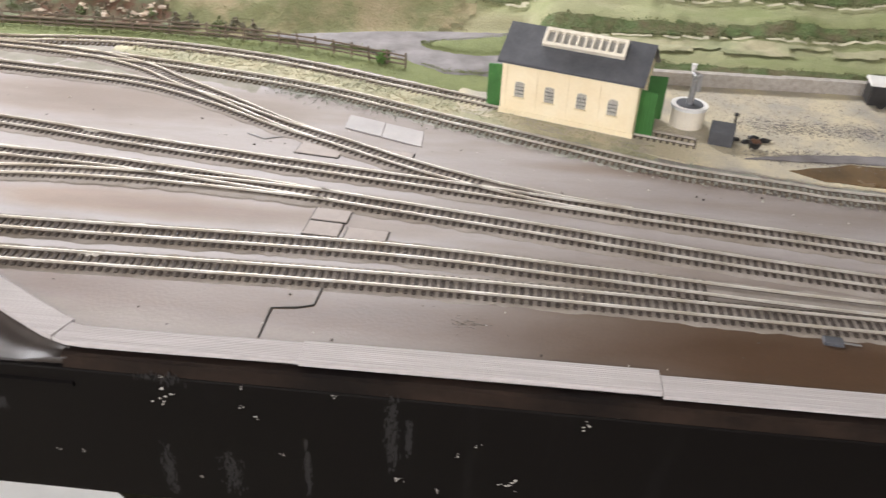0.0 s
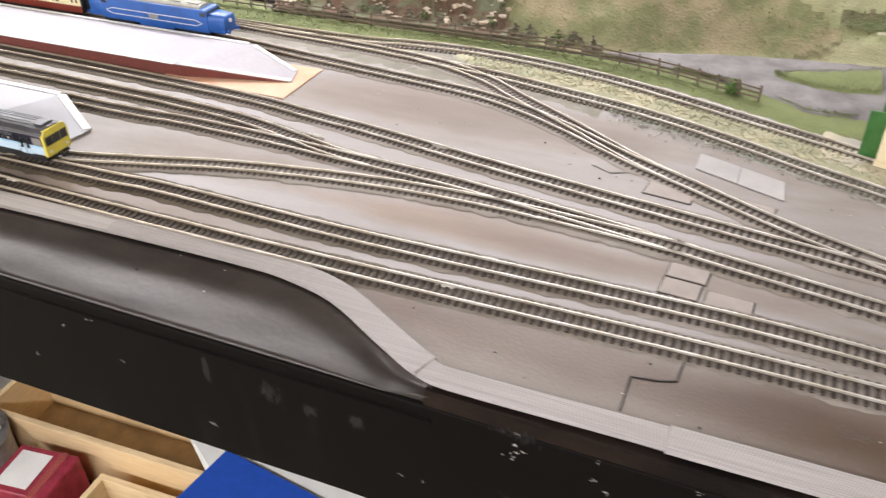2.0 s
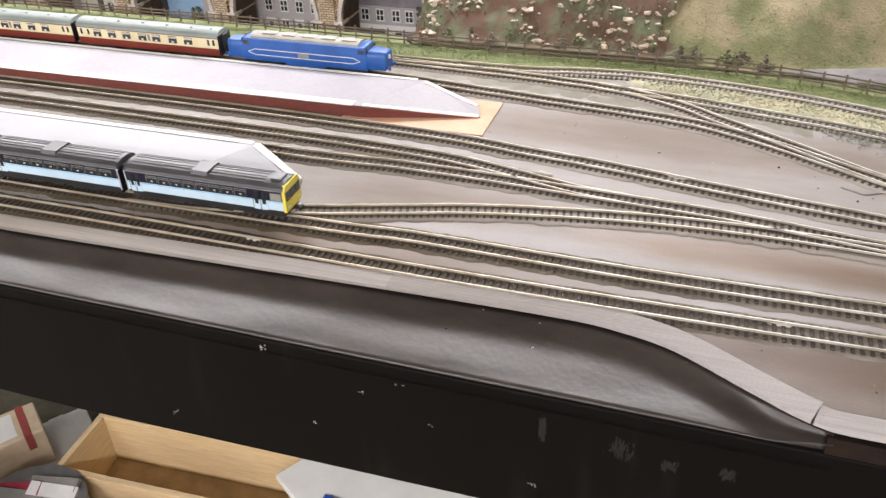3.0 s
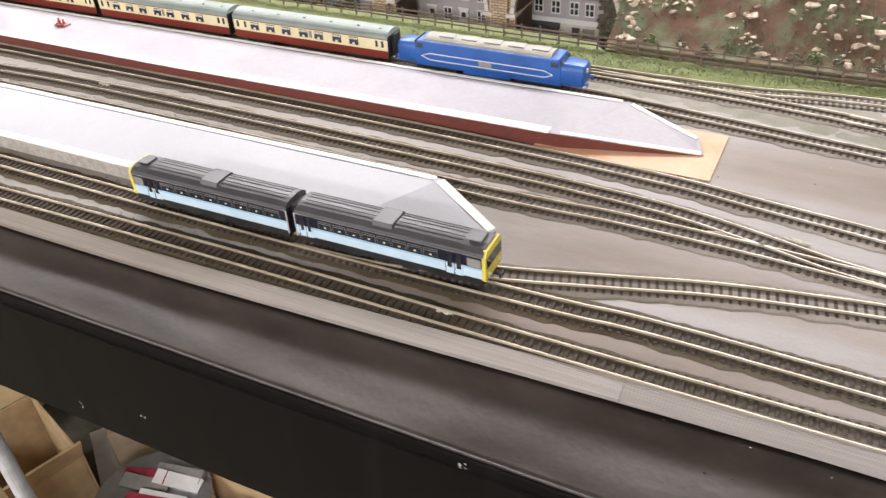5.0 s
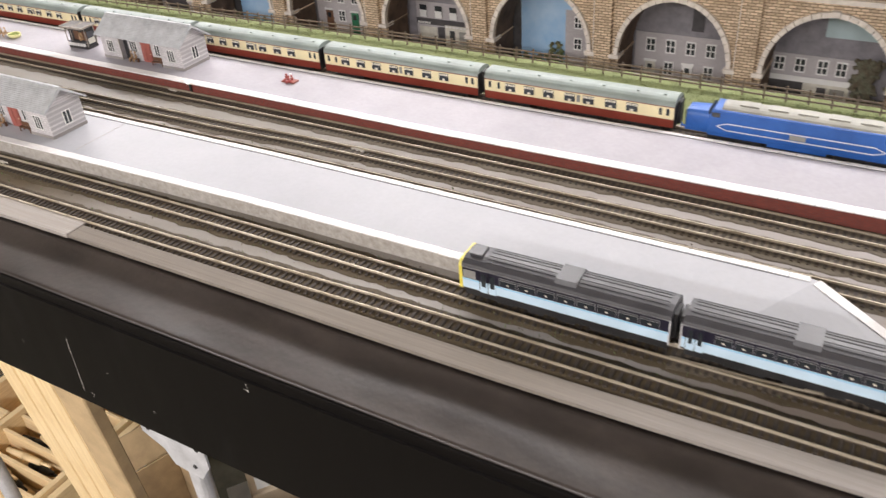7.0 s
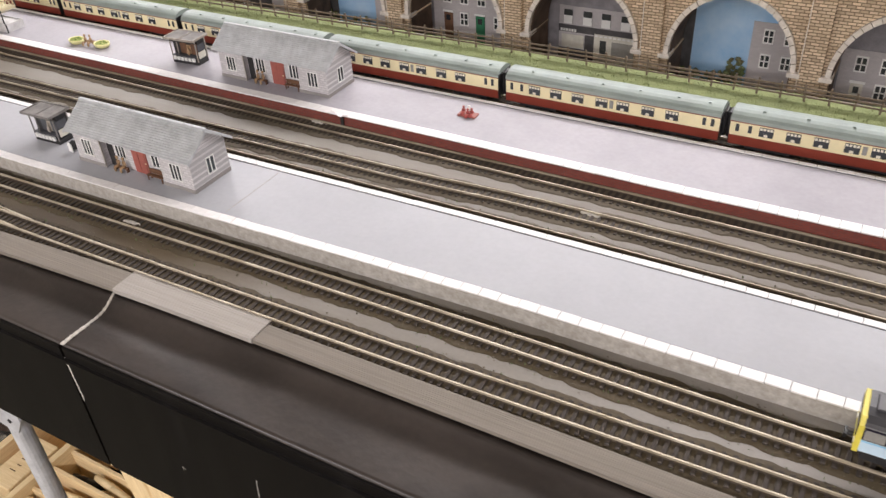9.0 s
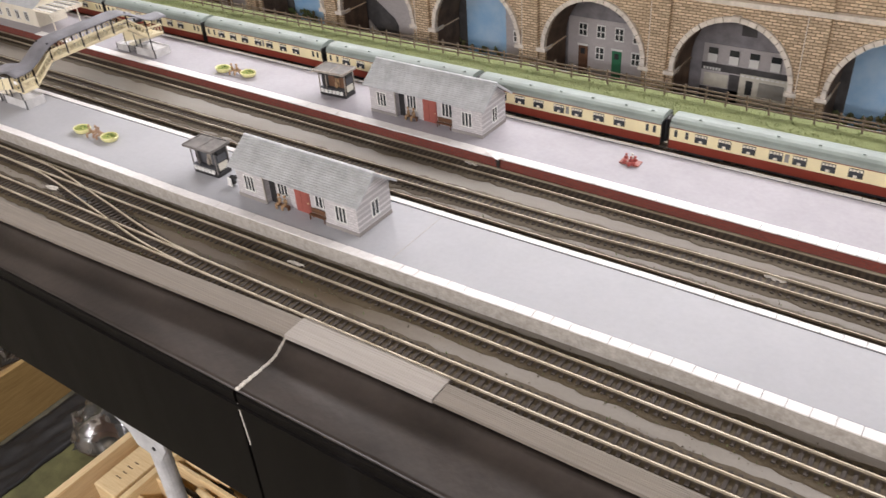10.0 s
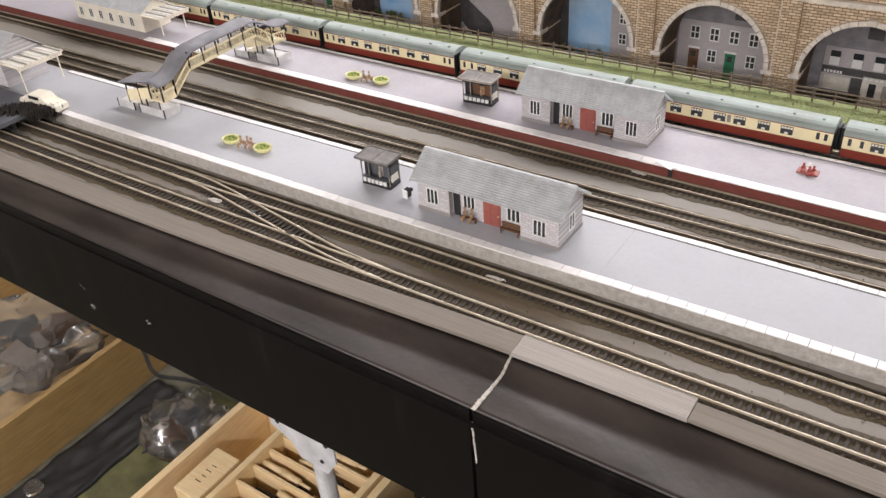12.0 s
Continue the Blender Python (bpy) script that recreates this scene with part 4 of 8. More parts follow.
for i in range(26):
    x = 0.128 + 0.134 * i / 25
    a, b = lines_between(ISLAND_NEAR, x) + random.uniform(-0.002, 0.002), lines_between(ISLAND_FAR, x) + random.uniform(-0.002, 0.002)
    rows.append([bm.verts.new((x, a + (b - a) * t / 8, 0.0060 + 0.006 * math.sin(math.pi * t / 8) ** 0.5 * min(1, i / 5) + 0.0006 * noise.noise(Vector((x * 90, t * 2, 5))))) for t in range(9)])
for r, s in zip(rows, rows[1:]):
    for i in range(8):
        bm.faces.new((r[i], s[i], s[i + 1], r[i + 1]))
single("grass_island", bm, GRASS, "pale green grass island in the fork of the road", "grass", kind="structure", smooth=True)


def on_road():
    while True:
        x = random.uniform(0.0, 0.262)
        if x > 0.13 and random.random() < 0.7:
            return x, random.uniform(lines_between(ISLAND_NEAR, x), lines_between(ISLAND_FAR, x)), 0.0095
        y = lines_between(ROAD_NEAR, x) + abs(random.gauss(0, 0.006))
        if noise.noise(Vector((x * 26, y * 40, 0.3))) > -0.1:
            return x, y, 0.0062


scatter("road_weeds", 5200, on_road, 0.0010, GRASS, "pale green scatter growing over the road", "grass", sides=3)


def on_terrace():
    while True:
        x, y = random.uniform(0.2, 1.3), random.uniform(1.135, 1.5)
        if terrace(x, y) == -1:
            return x, y, hill_height(x, y) + 0.001


def on_slope():
    x, y = random.uniform(-0.6, 0.2), random.uniform(1.19, 1.55)
    return x, y, hill_height(x, y) + 0.003


def on_hill():
    x, y = random.uniform(0.2, 1.3), random.uniform(1.18, 1.55)
    return x, y, hill_height(x, y)


scatter("hedge_leaves", 16000, on_terrace, 0.0016, HEDGE, "dark green clumps of scatter hedge", "hedge", sides=3)
scatter("slope_scrub", 9000, on_slope, 0.0013, SLOPE, "dry olive scrub on the slope", "scrub", sides=3)
scatter("hill_grass", 6000, on_hill, 0.0008, HILL, "light green tufts on the hill", "grass", sides=3)

# rocky outcrop beside the viaduct
height_sheet("red_earth_bank", -0.66, -0.24, 1.172, 1.48, 0.008, EARTH, "red-brown earth bank with rocks", "bank", lift=0.010, keep=lambda x, y: x < -0.24 - (y - 1.23) * 0.4 + 0.03 * math.sin(y * 50))


def on_rock():
    x = random.uniform(-0.66, -0.26)
    y = random.uniform(1.18, 1.46)
    while noise.noise(Vector((x * 17, y * 17, 7.7))) < random.uniform(-0.5, 0.25):
        x, y = random.uniform(-0.66, -0.26), random.uniform(1.18, 1.46)
    return x, y, hill_height(x, y) + 0.011


def broken_rock(bm, x, y, z, length):
    """One angular stone, longer than high, half sunk in the bank."""
    turn = pose(x, y, z, random.uniform(-25, 25) + 28, random.uniform(-20, 20), random.gauss(8, 28))
    flat_by, high_by = random.uniform(0.35, 0.65), random.uniform(0.30, 0.60)
    vs = []
    for i in range(11):
        p = Vector((random.gauss(0, 1), random.gauss(0, 1), random.gauss(0, 1))).normalized() * length * random.uniform(0.75, 1.0)
        vs.append(bm.verts.new(turn @ Vector((p.x, p.y * flat_by, p.z * high_by))))
    hull = bmesh.ops.convex_hull(bm, input=vs)
    bmesh.ops.delete(bm, geom=list({g for g in hull["geom_interior"] + hull["geom_unused"] if isinstance(g, bmesh.types.BMVert)}), context="VERTS")


rocks = bmesh.new()
for k in range(460):
    x, y, z = on_rock()
    bm = bmesh.new()
    broken_rock(bm, x, y, z, random.choice((0.003, 0.004, 0.0055, 0.007, 0.0085, 0.012)))
    me = bpy.data.meshes.new("stone")
    bm.to_mesh(me)
    bm.free()
    rocks.from_mesh(me)
    bpy.data.meshes.remove(me)
bm = rocks
tagged(single("pale_rocks", bm, ROCK, "pale broken rocks in red earth", "rocks", kind="stuff"), "pale broken rocks in red earth", "rocks", kind="stuff")
scatter("outcrop_scrub", 6000, on_rock, 0.0022, SCRUB, "grey-green scrub among the rocks", "scrub", sides=3)
for i in range(15):
    x = -0.60 + i * 0.035 + random.uniform(-0.01, 0.01)
    y = 1.185 + random.uniform(-0.008, 0.012)
    bm = bmesh.new()
    for k in range(70):
        a, r = random.uniform(0, 6.28), random.uniform(0, 0.016)
        h = random.uniform(0.002, 0.026) * (1 - r / 0.022)
        lump(bm, x + r * math.cos(a), y + 0.6 * r * math.sin(a), 0.004 + h, 0.0022, 0.0022, 0.0018, 1, 0.4)
    single("bush", bm, SCRUB if i % 3 else HEDGE, "low grey-green scrub bush behind the fence", "bush", group="bushes along the fence")
bm = bmesh.new()
for k in range(160):
    a, b = random.uniform(0, 6.28), random.uniform(0, 1.5)
    r = 0.011 * random.uniform(0.5, 1)
    lump(bm, 0.085 + r * math.cos(a) * math.cos(b), 1.108 + r * math.sin(a) * math.cos(b), 0.006 + 1.3 * r * math.sin(b), 0.0022, 0.0022, 0.002, 1, 0.4)
single("bush", bm, LEAF, "small dark green bush on the grass verge", "bush", group="bushes along the fence")

# low yard wall
bm = bmesh.new()
for i in range(11):
    x = 0.455 + i * 0.06
    box(bm, x, x + 0.0595, 1.100 + i * 0.002, 1.108 + i * 0.002, 0, 0.018 + 0.0006 * (i % 2))
    box(bm, x - 0.0002, x + 0.0597, 1.0985 + i * 0.002, 1.1095 + i * 0.002, 0.0182 + 0.0006 * (i % 2), 0.0205 + 0.0006 * (i % 2))
single("yard_wall", bm, GREYSIDE, "low grey retaining wall behind the loco yard", "wall", kind="structure")

# ---------- viaduct with painted house fronts in its arches ----------
V_Y, PITCH, RAD, SPRING, V_TOP = 1.38, 0.235, 0.0905, -0.046, 0.115
viaduct = thing("viaduct", "brown stone arched viaduct with pale arch rings", "viaduct")
ARCHES = [-0.79 - PITCH * k for k in range(10)]


def arch_bay(cx, RISE):
    """One bay of wall round its arch."""
    bm = bmesh.new()
    n = 22
    x0, x1 = cx - PITCH / 2, cx + PITCH / 2
    arc = [(cx + RAD * math.cos(math.pi * (1 - i / n)), SPRING + RISE * RAD * math.sin(math.pi * i / n)) for i in range(n + 1)]
    outline = [(x0, -0.14), (cx - RAD, -0.14)] + arc + [(cx + RAD, -0.14), (x1, -0.14)]
    lower = [bm.verts.new((x, V_Y, z)) for x, z in outline]
    upper = [bm.verts.new((x0 + (x1 - x0) * i / (len(outline) - 1), V_Y, V_TOP)) for i in range(len(outline))]
    lower_b = [bm.verts.new((x, V_Y + 0.075, z)) for x, z in outline]
    upper_b = [bm.verts.new((v.co.x, V_Y + 0.075, V_TOP)) for v in upper]
    for i in range(len(outline) - 1):
        bm.faces.new((lower[i], lower[i + 1], upper[i + 1], upper[i]))
        bm.faces.new((lower_b[i + 1], lower_b[i], upper_b[i], upper_b[i + 1]))
        bm.faces.new((upper[i], upper[i + 1], upper_b[i + 1], upper_b[i]))
        bm.faces.new((lower[i + 1], lower[i], lower_b[i], lower_b[i + 1]))
    bm.faces.new((lower[0], upper[0], upper_b[0], lower_b[0]))
    bm.faces.new((lower[-1], lower_b[-1], upper_b[-1], upper[-1]))
    return bm


for k, cx in enumerate(ARCHES):
    RISE = 1.10 if k < 3 else 1.05
    part("bay", arch_bay(cx, RISE), VIADUCT, viaduct)
    n = 23
    ring = part("arch_ring", made((cx - 0.0065, cx + 0.0065, V_Y - 0.009, V_Y + 0.002, SPRING + RISE * RAD + 0.0005, SPRING + RISE * RAD + 0.0095), chamfer=0.0005), RINGSTONE, viaduct, "pale dressed stone arch ring with keystone")
    for i in range(n):
        if i == n // 2:
            continue
        a0, a1 = math.pi * (i + 0.04) / n, math.pi * (i + 0.96) / n
        proud = 0.006 + random.uniform(-0.0008, 0.0008)
        r0, r1 = RAD - 0.0005, RAD + 0.0068
        bm = bmesh.new()
        prism(bm, [(cx + r * math.cos(a), SPRING + RISE * r * math.sin(a)) for r, a in ((r0, a0), (r1, a0), (r1, a1), (r0, a1))], V_Y - proud, V_Y + 0.002, "y")
        part("voussoir", bm, RINGSTONE, ring)
    for s in (-1, 1):
        part("impost", made((cx + s * RAD - 0.009 + s * 0.005, cx + s * RAD + 0.009 + s * 0.005, V_Y - 0.009, V_Y + 0.02, SPRING - 0.006, SPRING + 0.001), chamfer=0.0005), RINGSTONE, viaduct, "pale stone impost block")
    # pilaster beside the bay
    bm = bmesh.new()
    x = cx + PITCH / 2
    box(bm, x - 0.0155, x + 0.0155, V_Y - 0.008, V_Y + 0.001, -0.14, V_TOP - 0.008)
    part("pilaster", bm, VIADUCT, viaduct)
    # pale strip that paints a highlight down the pilaster's left edge
    part("edge_strip", made((x - 0.0158, x - 0.0146, V_Y - 0.0086, V_Y - 0.0078, -0.14, 0.072)), RINGSTONE, viaduct, "pale strip drawn as the lit edge of the pilaster")
    # dark lining sheet that carries the arch's inner shade in its colour
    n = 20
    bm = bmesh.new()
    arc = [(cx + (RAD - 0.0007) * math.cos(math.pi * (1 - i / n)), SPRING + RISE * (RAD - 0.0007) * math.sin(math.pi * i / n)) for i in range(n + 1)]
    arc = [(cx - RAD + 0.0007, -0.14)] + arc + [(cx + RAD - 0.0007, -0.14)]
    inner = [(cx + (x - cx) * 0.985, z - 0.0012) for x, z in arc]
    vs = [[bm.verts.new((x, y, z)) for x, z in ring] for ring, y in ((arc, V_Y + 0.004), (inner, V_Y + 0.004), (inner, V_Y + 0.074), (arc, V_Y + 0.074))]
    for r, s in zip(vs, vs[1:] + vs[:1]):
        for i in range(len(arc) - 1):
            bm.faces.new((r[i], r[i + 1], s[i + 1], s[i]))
    part("soffit", bm, SOFFIT, viaduct, "brown arch lining with shade put into its colour")
bm = made((ARCHES[-1] - 0.12, -0.665, V_Y - 0.011, V_Y + 0.001, 0.075, 0.082), (ARCHES[-1] - 0.12, -0.665, V_Y - 0.008, V_Y + 0.001, V_TOP - 0.007, V_TOP + 0.004))
part("string_course", bm, RINGSTONE, viaduct, "pale stone string courses")
part("end_pier", made((-0.6725, -0.628, V_Y - 0.012, V_Y + 0.08, -0.14, V_TOP + 0.012), chamfer=0.001), VIADUCT, viaduct)
part("footing", made((ARCHES[-1] - 0.12, -0.62, V_Y - 0.014, V_Y + 0.10, -0.16, -0.14)), VIADUCT, viaduct)

# house fronts and sky seen through the arches: flat printed boards in the real place too


def sash(parent, x, z, w, h, y):
    win = part("window", made((x - w / 2, x + w / 2, y - 0.0022, y - 0.0014, z, z + h)), GLASS, parent)
    part("frame", made((x - w / 2 - 0.002, x + w / 2 + 0.002, y - 0.0016, y, z - 0.0028, z + h + 0.0026), (x - 0.0009, x + 0.0009, y - 0.0028, y - 0.002, z, z + h),
                       (x - w / 2, x + w / 2, y - 0.0028, y - 0.002, z + h * 0.46, z + h * 0.46 + 0.0018)), WHITE, win, "white window surround")


def white_sash(parent, x, z, w, h, y):
    """A window whose lower half is blinded in white."""
    win = part("window", made((x - w / 2, x + w / 2, y - 0.0022, y - 0.0014, z, z + h)), GLASS, parent)
    part("blind", made((x - w / 2, x + w / 2, y - 0.0030, y - 0.0023, z, z + h * 0.58)), WHITE, win, "white lower blind")


BACK_Y = 1.462


def panel_base(cx, kind_label, material):
    ob = thing("backscene_panel", kind_label, "backscene", group="backscene panels in the arches")
    part("panel", made((cx - 0.114, cx + 0.114, BACK_Y, BACK_Y + 0.004, -0.20, 0.06)), material, ob)
    return ob


def flat(name, ob, material, x0, x1, z0, z1, proud=0.002, label=""):
    return part(name, made((x0, x1, BACK_Y - proud, BACK_Y - proud + 0.0014, z0, z1)), material, ob, label)


def shop_awning(cx):
    ob = panel_base(cx, "printed grey shop with a long white awning, inside the arch", PRINTROOF)
    flat("sky", ob, PRINTTEAL, cx - 0.016, cx + 0.06, -0.006, 0.03, label="pale printed sky")
    flat("front", ob, PRINTGREY, cx - 0.096, cx + 0.045, -0.20, -0.039)
    for xx in (-0.077, -0.045, -0.011, 0.017):
        sash(ob, cx + xx, -0.066, 0.0135, 0.020, BACK_Y - 0.0021)
    flat("shop_front", ob, PRINTDARK, cx - 0.096, cx - 0.036, -0.20, -0.083, 0.0035, "dark shop window")
    flat("bay", ob, PRINTPALE, cx - 0.036, cx + 0.034, -0.20, -0.083, 0.0035, "cream shop front")
    flat("doorway", ob, PRINTDARK, cx - 0.014, cx + 0.000, -0.20, -0.090, 0.005)
    flat("bay_window", ob, PALEGLASS, cx + 0.006, cx + 0.028, -0.112, -0.090, 0.005)
    flat("awning", ob, WHITE, cx - 0.098, cx + 0.034, -0.083, -0.074, 0.007, "white shop awning")
    bm = bmesh.new()
    for i in range(420):
        lump(bm, cx + random.gauss(0.056, 0.009), BACK_Y - 0.006 + random.uniform(-0.003, 0.003), random.uniform(-0.19, -0.036), 0.0045, 0.003, 0.0045, 1, 0.4)
    for i in range(80):
        lump(bm, cx + random.gauss(-0.098, 0.014), BACK_Y - 0.012 + random.uniform(-0.003, 0.003), random.uniform(-0.16, -0.092), 0.004, 0.003, 0.004, 1, 0.4)
    part("foliage", bm, SCRUB, ob, "dull brown-green trees", kind="stuff")


def stone_houses(cx, dx, top, green):
    ob = panel_base(cx, "printed grey stone houses with a green door, inside the arch" if green else "printed grey stone houses with a white doorcase, inside the arch", PRINTROOF)
    flat("front", ob, PRINTGREY, cx - 0.086, cx + 0.114, -0.20, top + 0.010)
    for xx in (-0.058, -0.023, 0.012, 0.046):
        sash(ob, cx + xx + dx, top - 0.021, 0.0135, 0.020, BACK_Y - 0.0021)
    for xx in (-0.024, 0.045):
        sash(ob, cx + xx + dx, top - 0.061, 0.0135, 0.020, BACK_Y - 0.0021)
    for xx, m, l in ((-0.057, BROWN if green else PRINTPALE, "brown door"), (0.009, DOORGREEN if green else WHITE, "green door" if green else "white doorcase")):
        d = flat("door", ob, m, cx + xx + dx - 0.009, cx + xx + dx + 0.009, -0.20 if green else top - 0.068, top - 0.041, 0.004, l)
        flat("door_head", d, WHITE, cx + xx + dx - 0.011, cx + xx + dx + 0.011, top - 0.041, top - 0.037, 0.005)
        flat("door_glass", d, GLASS, cx + xx + dx - 0.004, cx + xx + dx + 0.004, top - 0.056, top - 0.046, 0.0055)
    flat("chimney", ob, PRINTDARK, cx + 0.01, cx + 0.03, top + 0.02, 0.05, 0.002)


def dark_shop(cx):
    ob = panel_base(cx, "printed grey shop with dark signboard and cream bay", PRINTROOF)
    flat("front", ob, PRINTGREY, cx - 0.070, cx + 0.114, -0.20, -0.022)
    for xx in (-0.053, -0.018, 0.015, 0.049):
        white_sash(ob, cx + xx, -0.052, 0.0155, 0.024, BACK_Y - 0.0021)
    flat("signboard", ob, PRINTDARK, cx - 0.070, cx + 0.114, -0.067, -0.055, 0.004, "dark shop signboard")
    bm = bmesh.new()
    for i in range(6):
        box(bm, cx - 0.066 + i * 0.005, cx - 0.0626 + i * 0.005, BACK_Y - 0.0056, BACK_Y - 0.0042, -0.0655, -0.0612)
    for i in range(9):
        box(bm, cx - 0.002 + i * 0.008, cx + 0.0035 + i * 0.008, BACK_Y - 0.0076, BACK_Y - 0.0066, -0.0682, -0.0650)
    part("sign_writing", bm, WHITE, ob, "pale unreadable sign bars", kind="stuff")
    flat("shop_window", ob, PRINTPALE, cx - 0.064, cx - 0.024, -0.095, -0.072, 0.0035, "pale blinded shop window")
    flat("base", ob, PRINTDARK, cx - 0.070, cx - 0.004, -0.20, -0.097, 0.0035)
    flat("doorway", ob, PRINTDARK, cx - 0.022, cx - 0.004, -0.20, -0.070, 0.0035)
    bay = flat("bay", ob, PRINTPALE, cx - 0.004, cx + 0.075, -0.115, -0.064, 0.006, "cream shop bay")
    flat("bay_window", bay, GLASS, cx + 0.007, cx + 0.018, -0.098, -0.074, 0.0072)
    flat("bay_window", bay, PALEGLASS, cx + 0.028, cx + 0.068, -0.098, -0.074, 0.0072)
    flat("chimney", ob, PRINTDARK, cx - 0.012, cx + 0.012, -0.002, 0.02)


def open_sky(cx, shrub):
    ob = panel_base(cx, "printed blue sky with a pale house end, inside the arch", PRINTSKY)
    flat("dark_side", ob, PRINTDARK, cx - 0.114, cx - 0.074, -0.20, 0.02)
    house = flat("house_end", ob, PRINTGREY, cx + 0.016, cx + 0.114, -0.20, -0.008)
    for zz in (-0.038, -0.078):
        for xx in (0.041, 0.072):
            sash(house, cx + xx, zz, 0.012, 0.018, BACK_Y - 0.0021)
    bm = bmesh.new()
    for i in range(110):
        lump(bm, cx + random.uniform(-0.10, 0.0), BACK_Y - 0.006 + random.uniform(-0.002, 0.002), random.uniform(-0.19, -0.094), 0.005, 0.003, 0.005, 1, 0.4)
    if shrub:
        for i in range(70):
            lump(bm, cx + random.uniform(-0.016, 0.012), BACK_Y - 0.006 + random.uniform(-0.002, 0.002), random.uniform(-0.19, -0.070), 0.004, 0.003, 0.004, 1, 0.4)
    part("foliage", bm, HEDGE, ob, "dark green shrubs", kind="stuff")


def gable_end(cx):
    ob = panel_base(cx, "printed grey gable wall beside dark roofs, inside the arch", PRINTGREY)
    bm = bmesh.new()
    prism(bm, [(cx - 0.114, -0.20), (cx - 0.012, -0.20), (cx - 0.012, -0.092), (cx - 0.02, -0.078), (cx - 0.085, -0.030), (cx - 0.114, -0.05)], BACK_Y - 0.002, BACK_Y - 0.0006, "y")
    part("gable", bm, PRINTDARK, ob, "dark gable and roof")
    flat("chimney", ob, PRINTDARK, cx - 0.104, cx - 0.090, -0.05, 0.02, 0.003)
    bm = bmesh.new()
    prism(bm, [(cx - 0.112, -0.20), (cx - 0.060, -0.20), (cx - 0.060, -0.115), (cx - 0.088, -0.088), (cx - 0.112, -0.115)], BACK_Y - 0.0045, BACK_Y - 0.003, "y")
    hut = part("hut", bm, PRINTGREY, ob)
    for xx in (-0.091, -0.082):
        flat("pane", hut, GLASS, cx + xx - 0.0025, cx + xx + 0.0025, -0.118, -0.108, 0.0060)


for k, cx in enumerate(ARCHES):
    if k == 0:
        shop_awning(cx)
    elif k in (1, 4, 8):
        stone_houses(cx, 0.0 if k == 1 else 0.002, -0.041 if k == 1 else -0.022, k != 1)
    elif k == 3:
        dark_shop(cx)
    elif k == 6:
        gable_end(cx)
    else:
        open_sky(cx, k == 2)
    # a pale ledge that runs into each arch at the springing
    for s in (-1, 1):
        part("inner_ledge", made((cx + s * (RAD - 0.003) - 0.0012, cx + s * (RAD - 0.003) + 0.0012, V_Y + 0.002, V_Y + 0.072, SPRING - 0.0035, SPRING - 0.0015)), VIADUCT, viaduct)
single("backdrop_board", made((-3.3, 1.9, 1.96, 1.975, -0.5, 0.5)), PRINTSKY, "plain pale blue backdrop board", "backdrop", kind="backdrop")
single("rear_shelf", made((-3.2, 1.9, 1.30, 1.96, -0.185, -0.162)), SOFFIT, "plain board carrying the viaduct", "board", kind="structure")

# ---------- boundary fence ----------
fence = thing("fence", "weathered brown three-rail wooden fence with posts", "fence")
fence_line = spline([(-2.75, 1.178), (-2.2, 1.173), (-1.7, 1.180), (-1.4, 1.183), (-1.0, 1.177), (-0.65, 1.167), (-0.5, 1.163), (-0.2, 1.162), (-0.03, 1.138), (0.06, 1.112), (0.13, 1.088)], 0.0285)
fence_places = along(fence_line)
post_mesh = finish("post", made((-0.0013, 0.0013, -0.0010, 0.0010, -0.004, 0.0215), chamfer=0.0004), FENCE)
for i, (a, n, d) in enumerate(fence_places):
    ob = new("post", post_mesh)
    ob.parent = fence
    ob.matrix_basis = pose(a.x, a.y, 0.004, random.uniform(-4, 4), random.uniform(-4, 4), math.degrees(math.atan2(d.y, d.x)))
for i in range(0, len(fence_places) - 1, 3):
    run = fence_line[i:i + 4]
    if len(run) < 2:
        continue
    for z in (0.0085, 0.0145, 0.0205):
        dz = random.uniform(-0.0007, 0.0007)
        bm = bmesh.new()
        sweep(bm, run, [(-0.0019, z + dz), (-0.0011, z + dz), (-0.0011, z + dz + 0.0022), (-0.0019, z + dz + 0.0022)])
        part("rail", bm, FENCE, fence)

# ---------- rails ----------
SP = 0.0077
TRACKS = []
sleeper_mesh = finish("sleeper", made((-0.0018, 0.0018, -0.0152, 0.0152, 0.0003, 0.0032), chamfer=0.0004), SLEEPER)

dusty_mesh = finish("sleeper", made((-0.0018, 0.0018, -0.0152, 0.0152, 0.0003, 0.0032), chamfer=0.0004), SLEEPER_DUSTY)


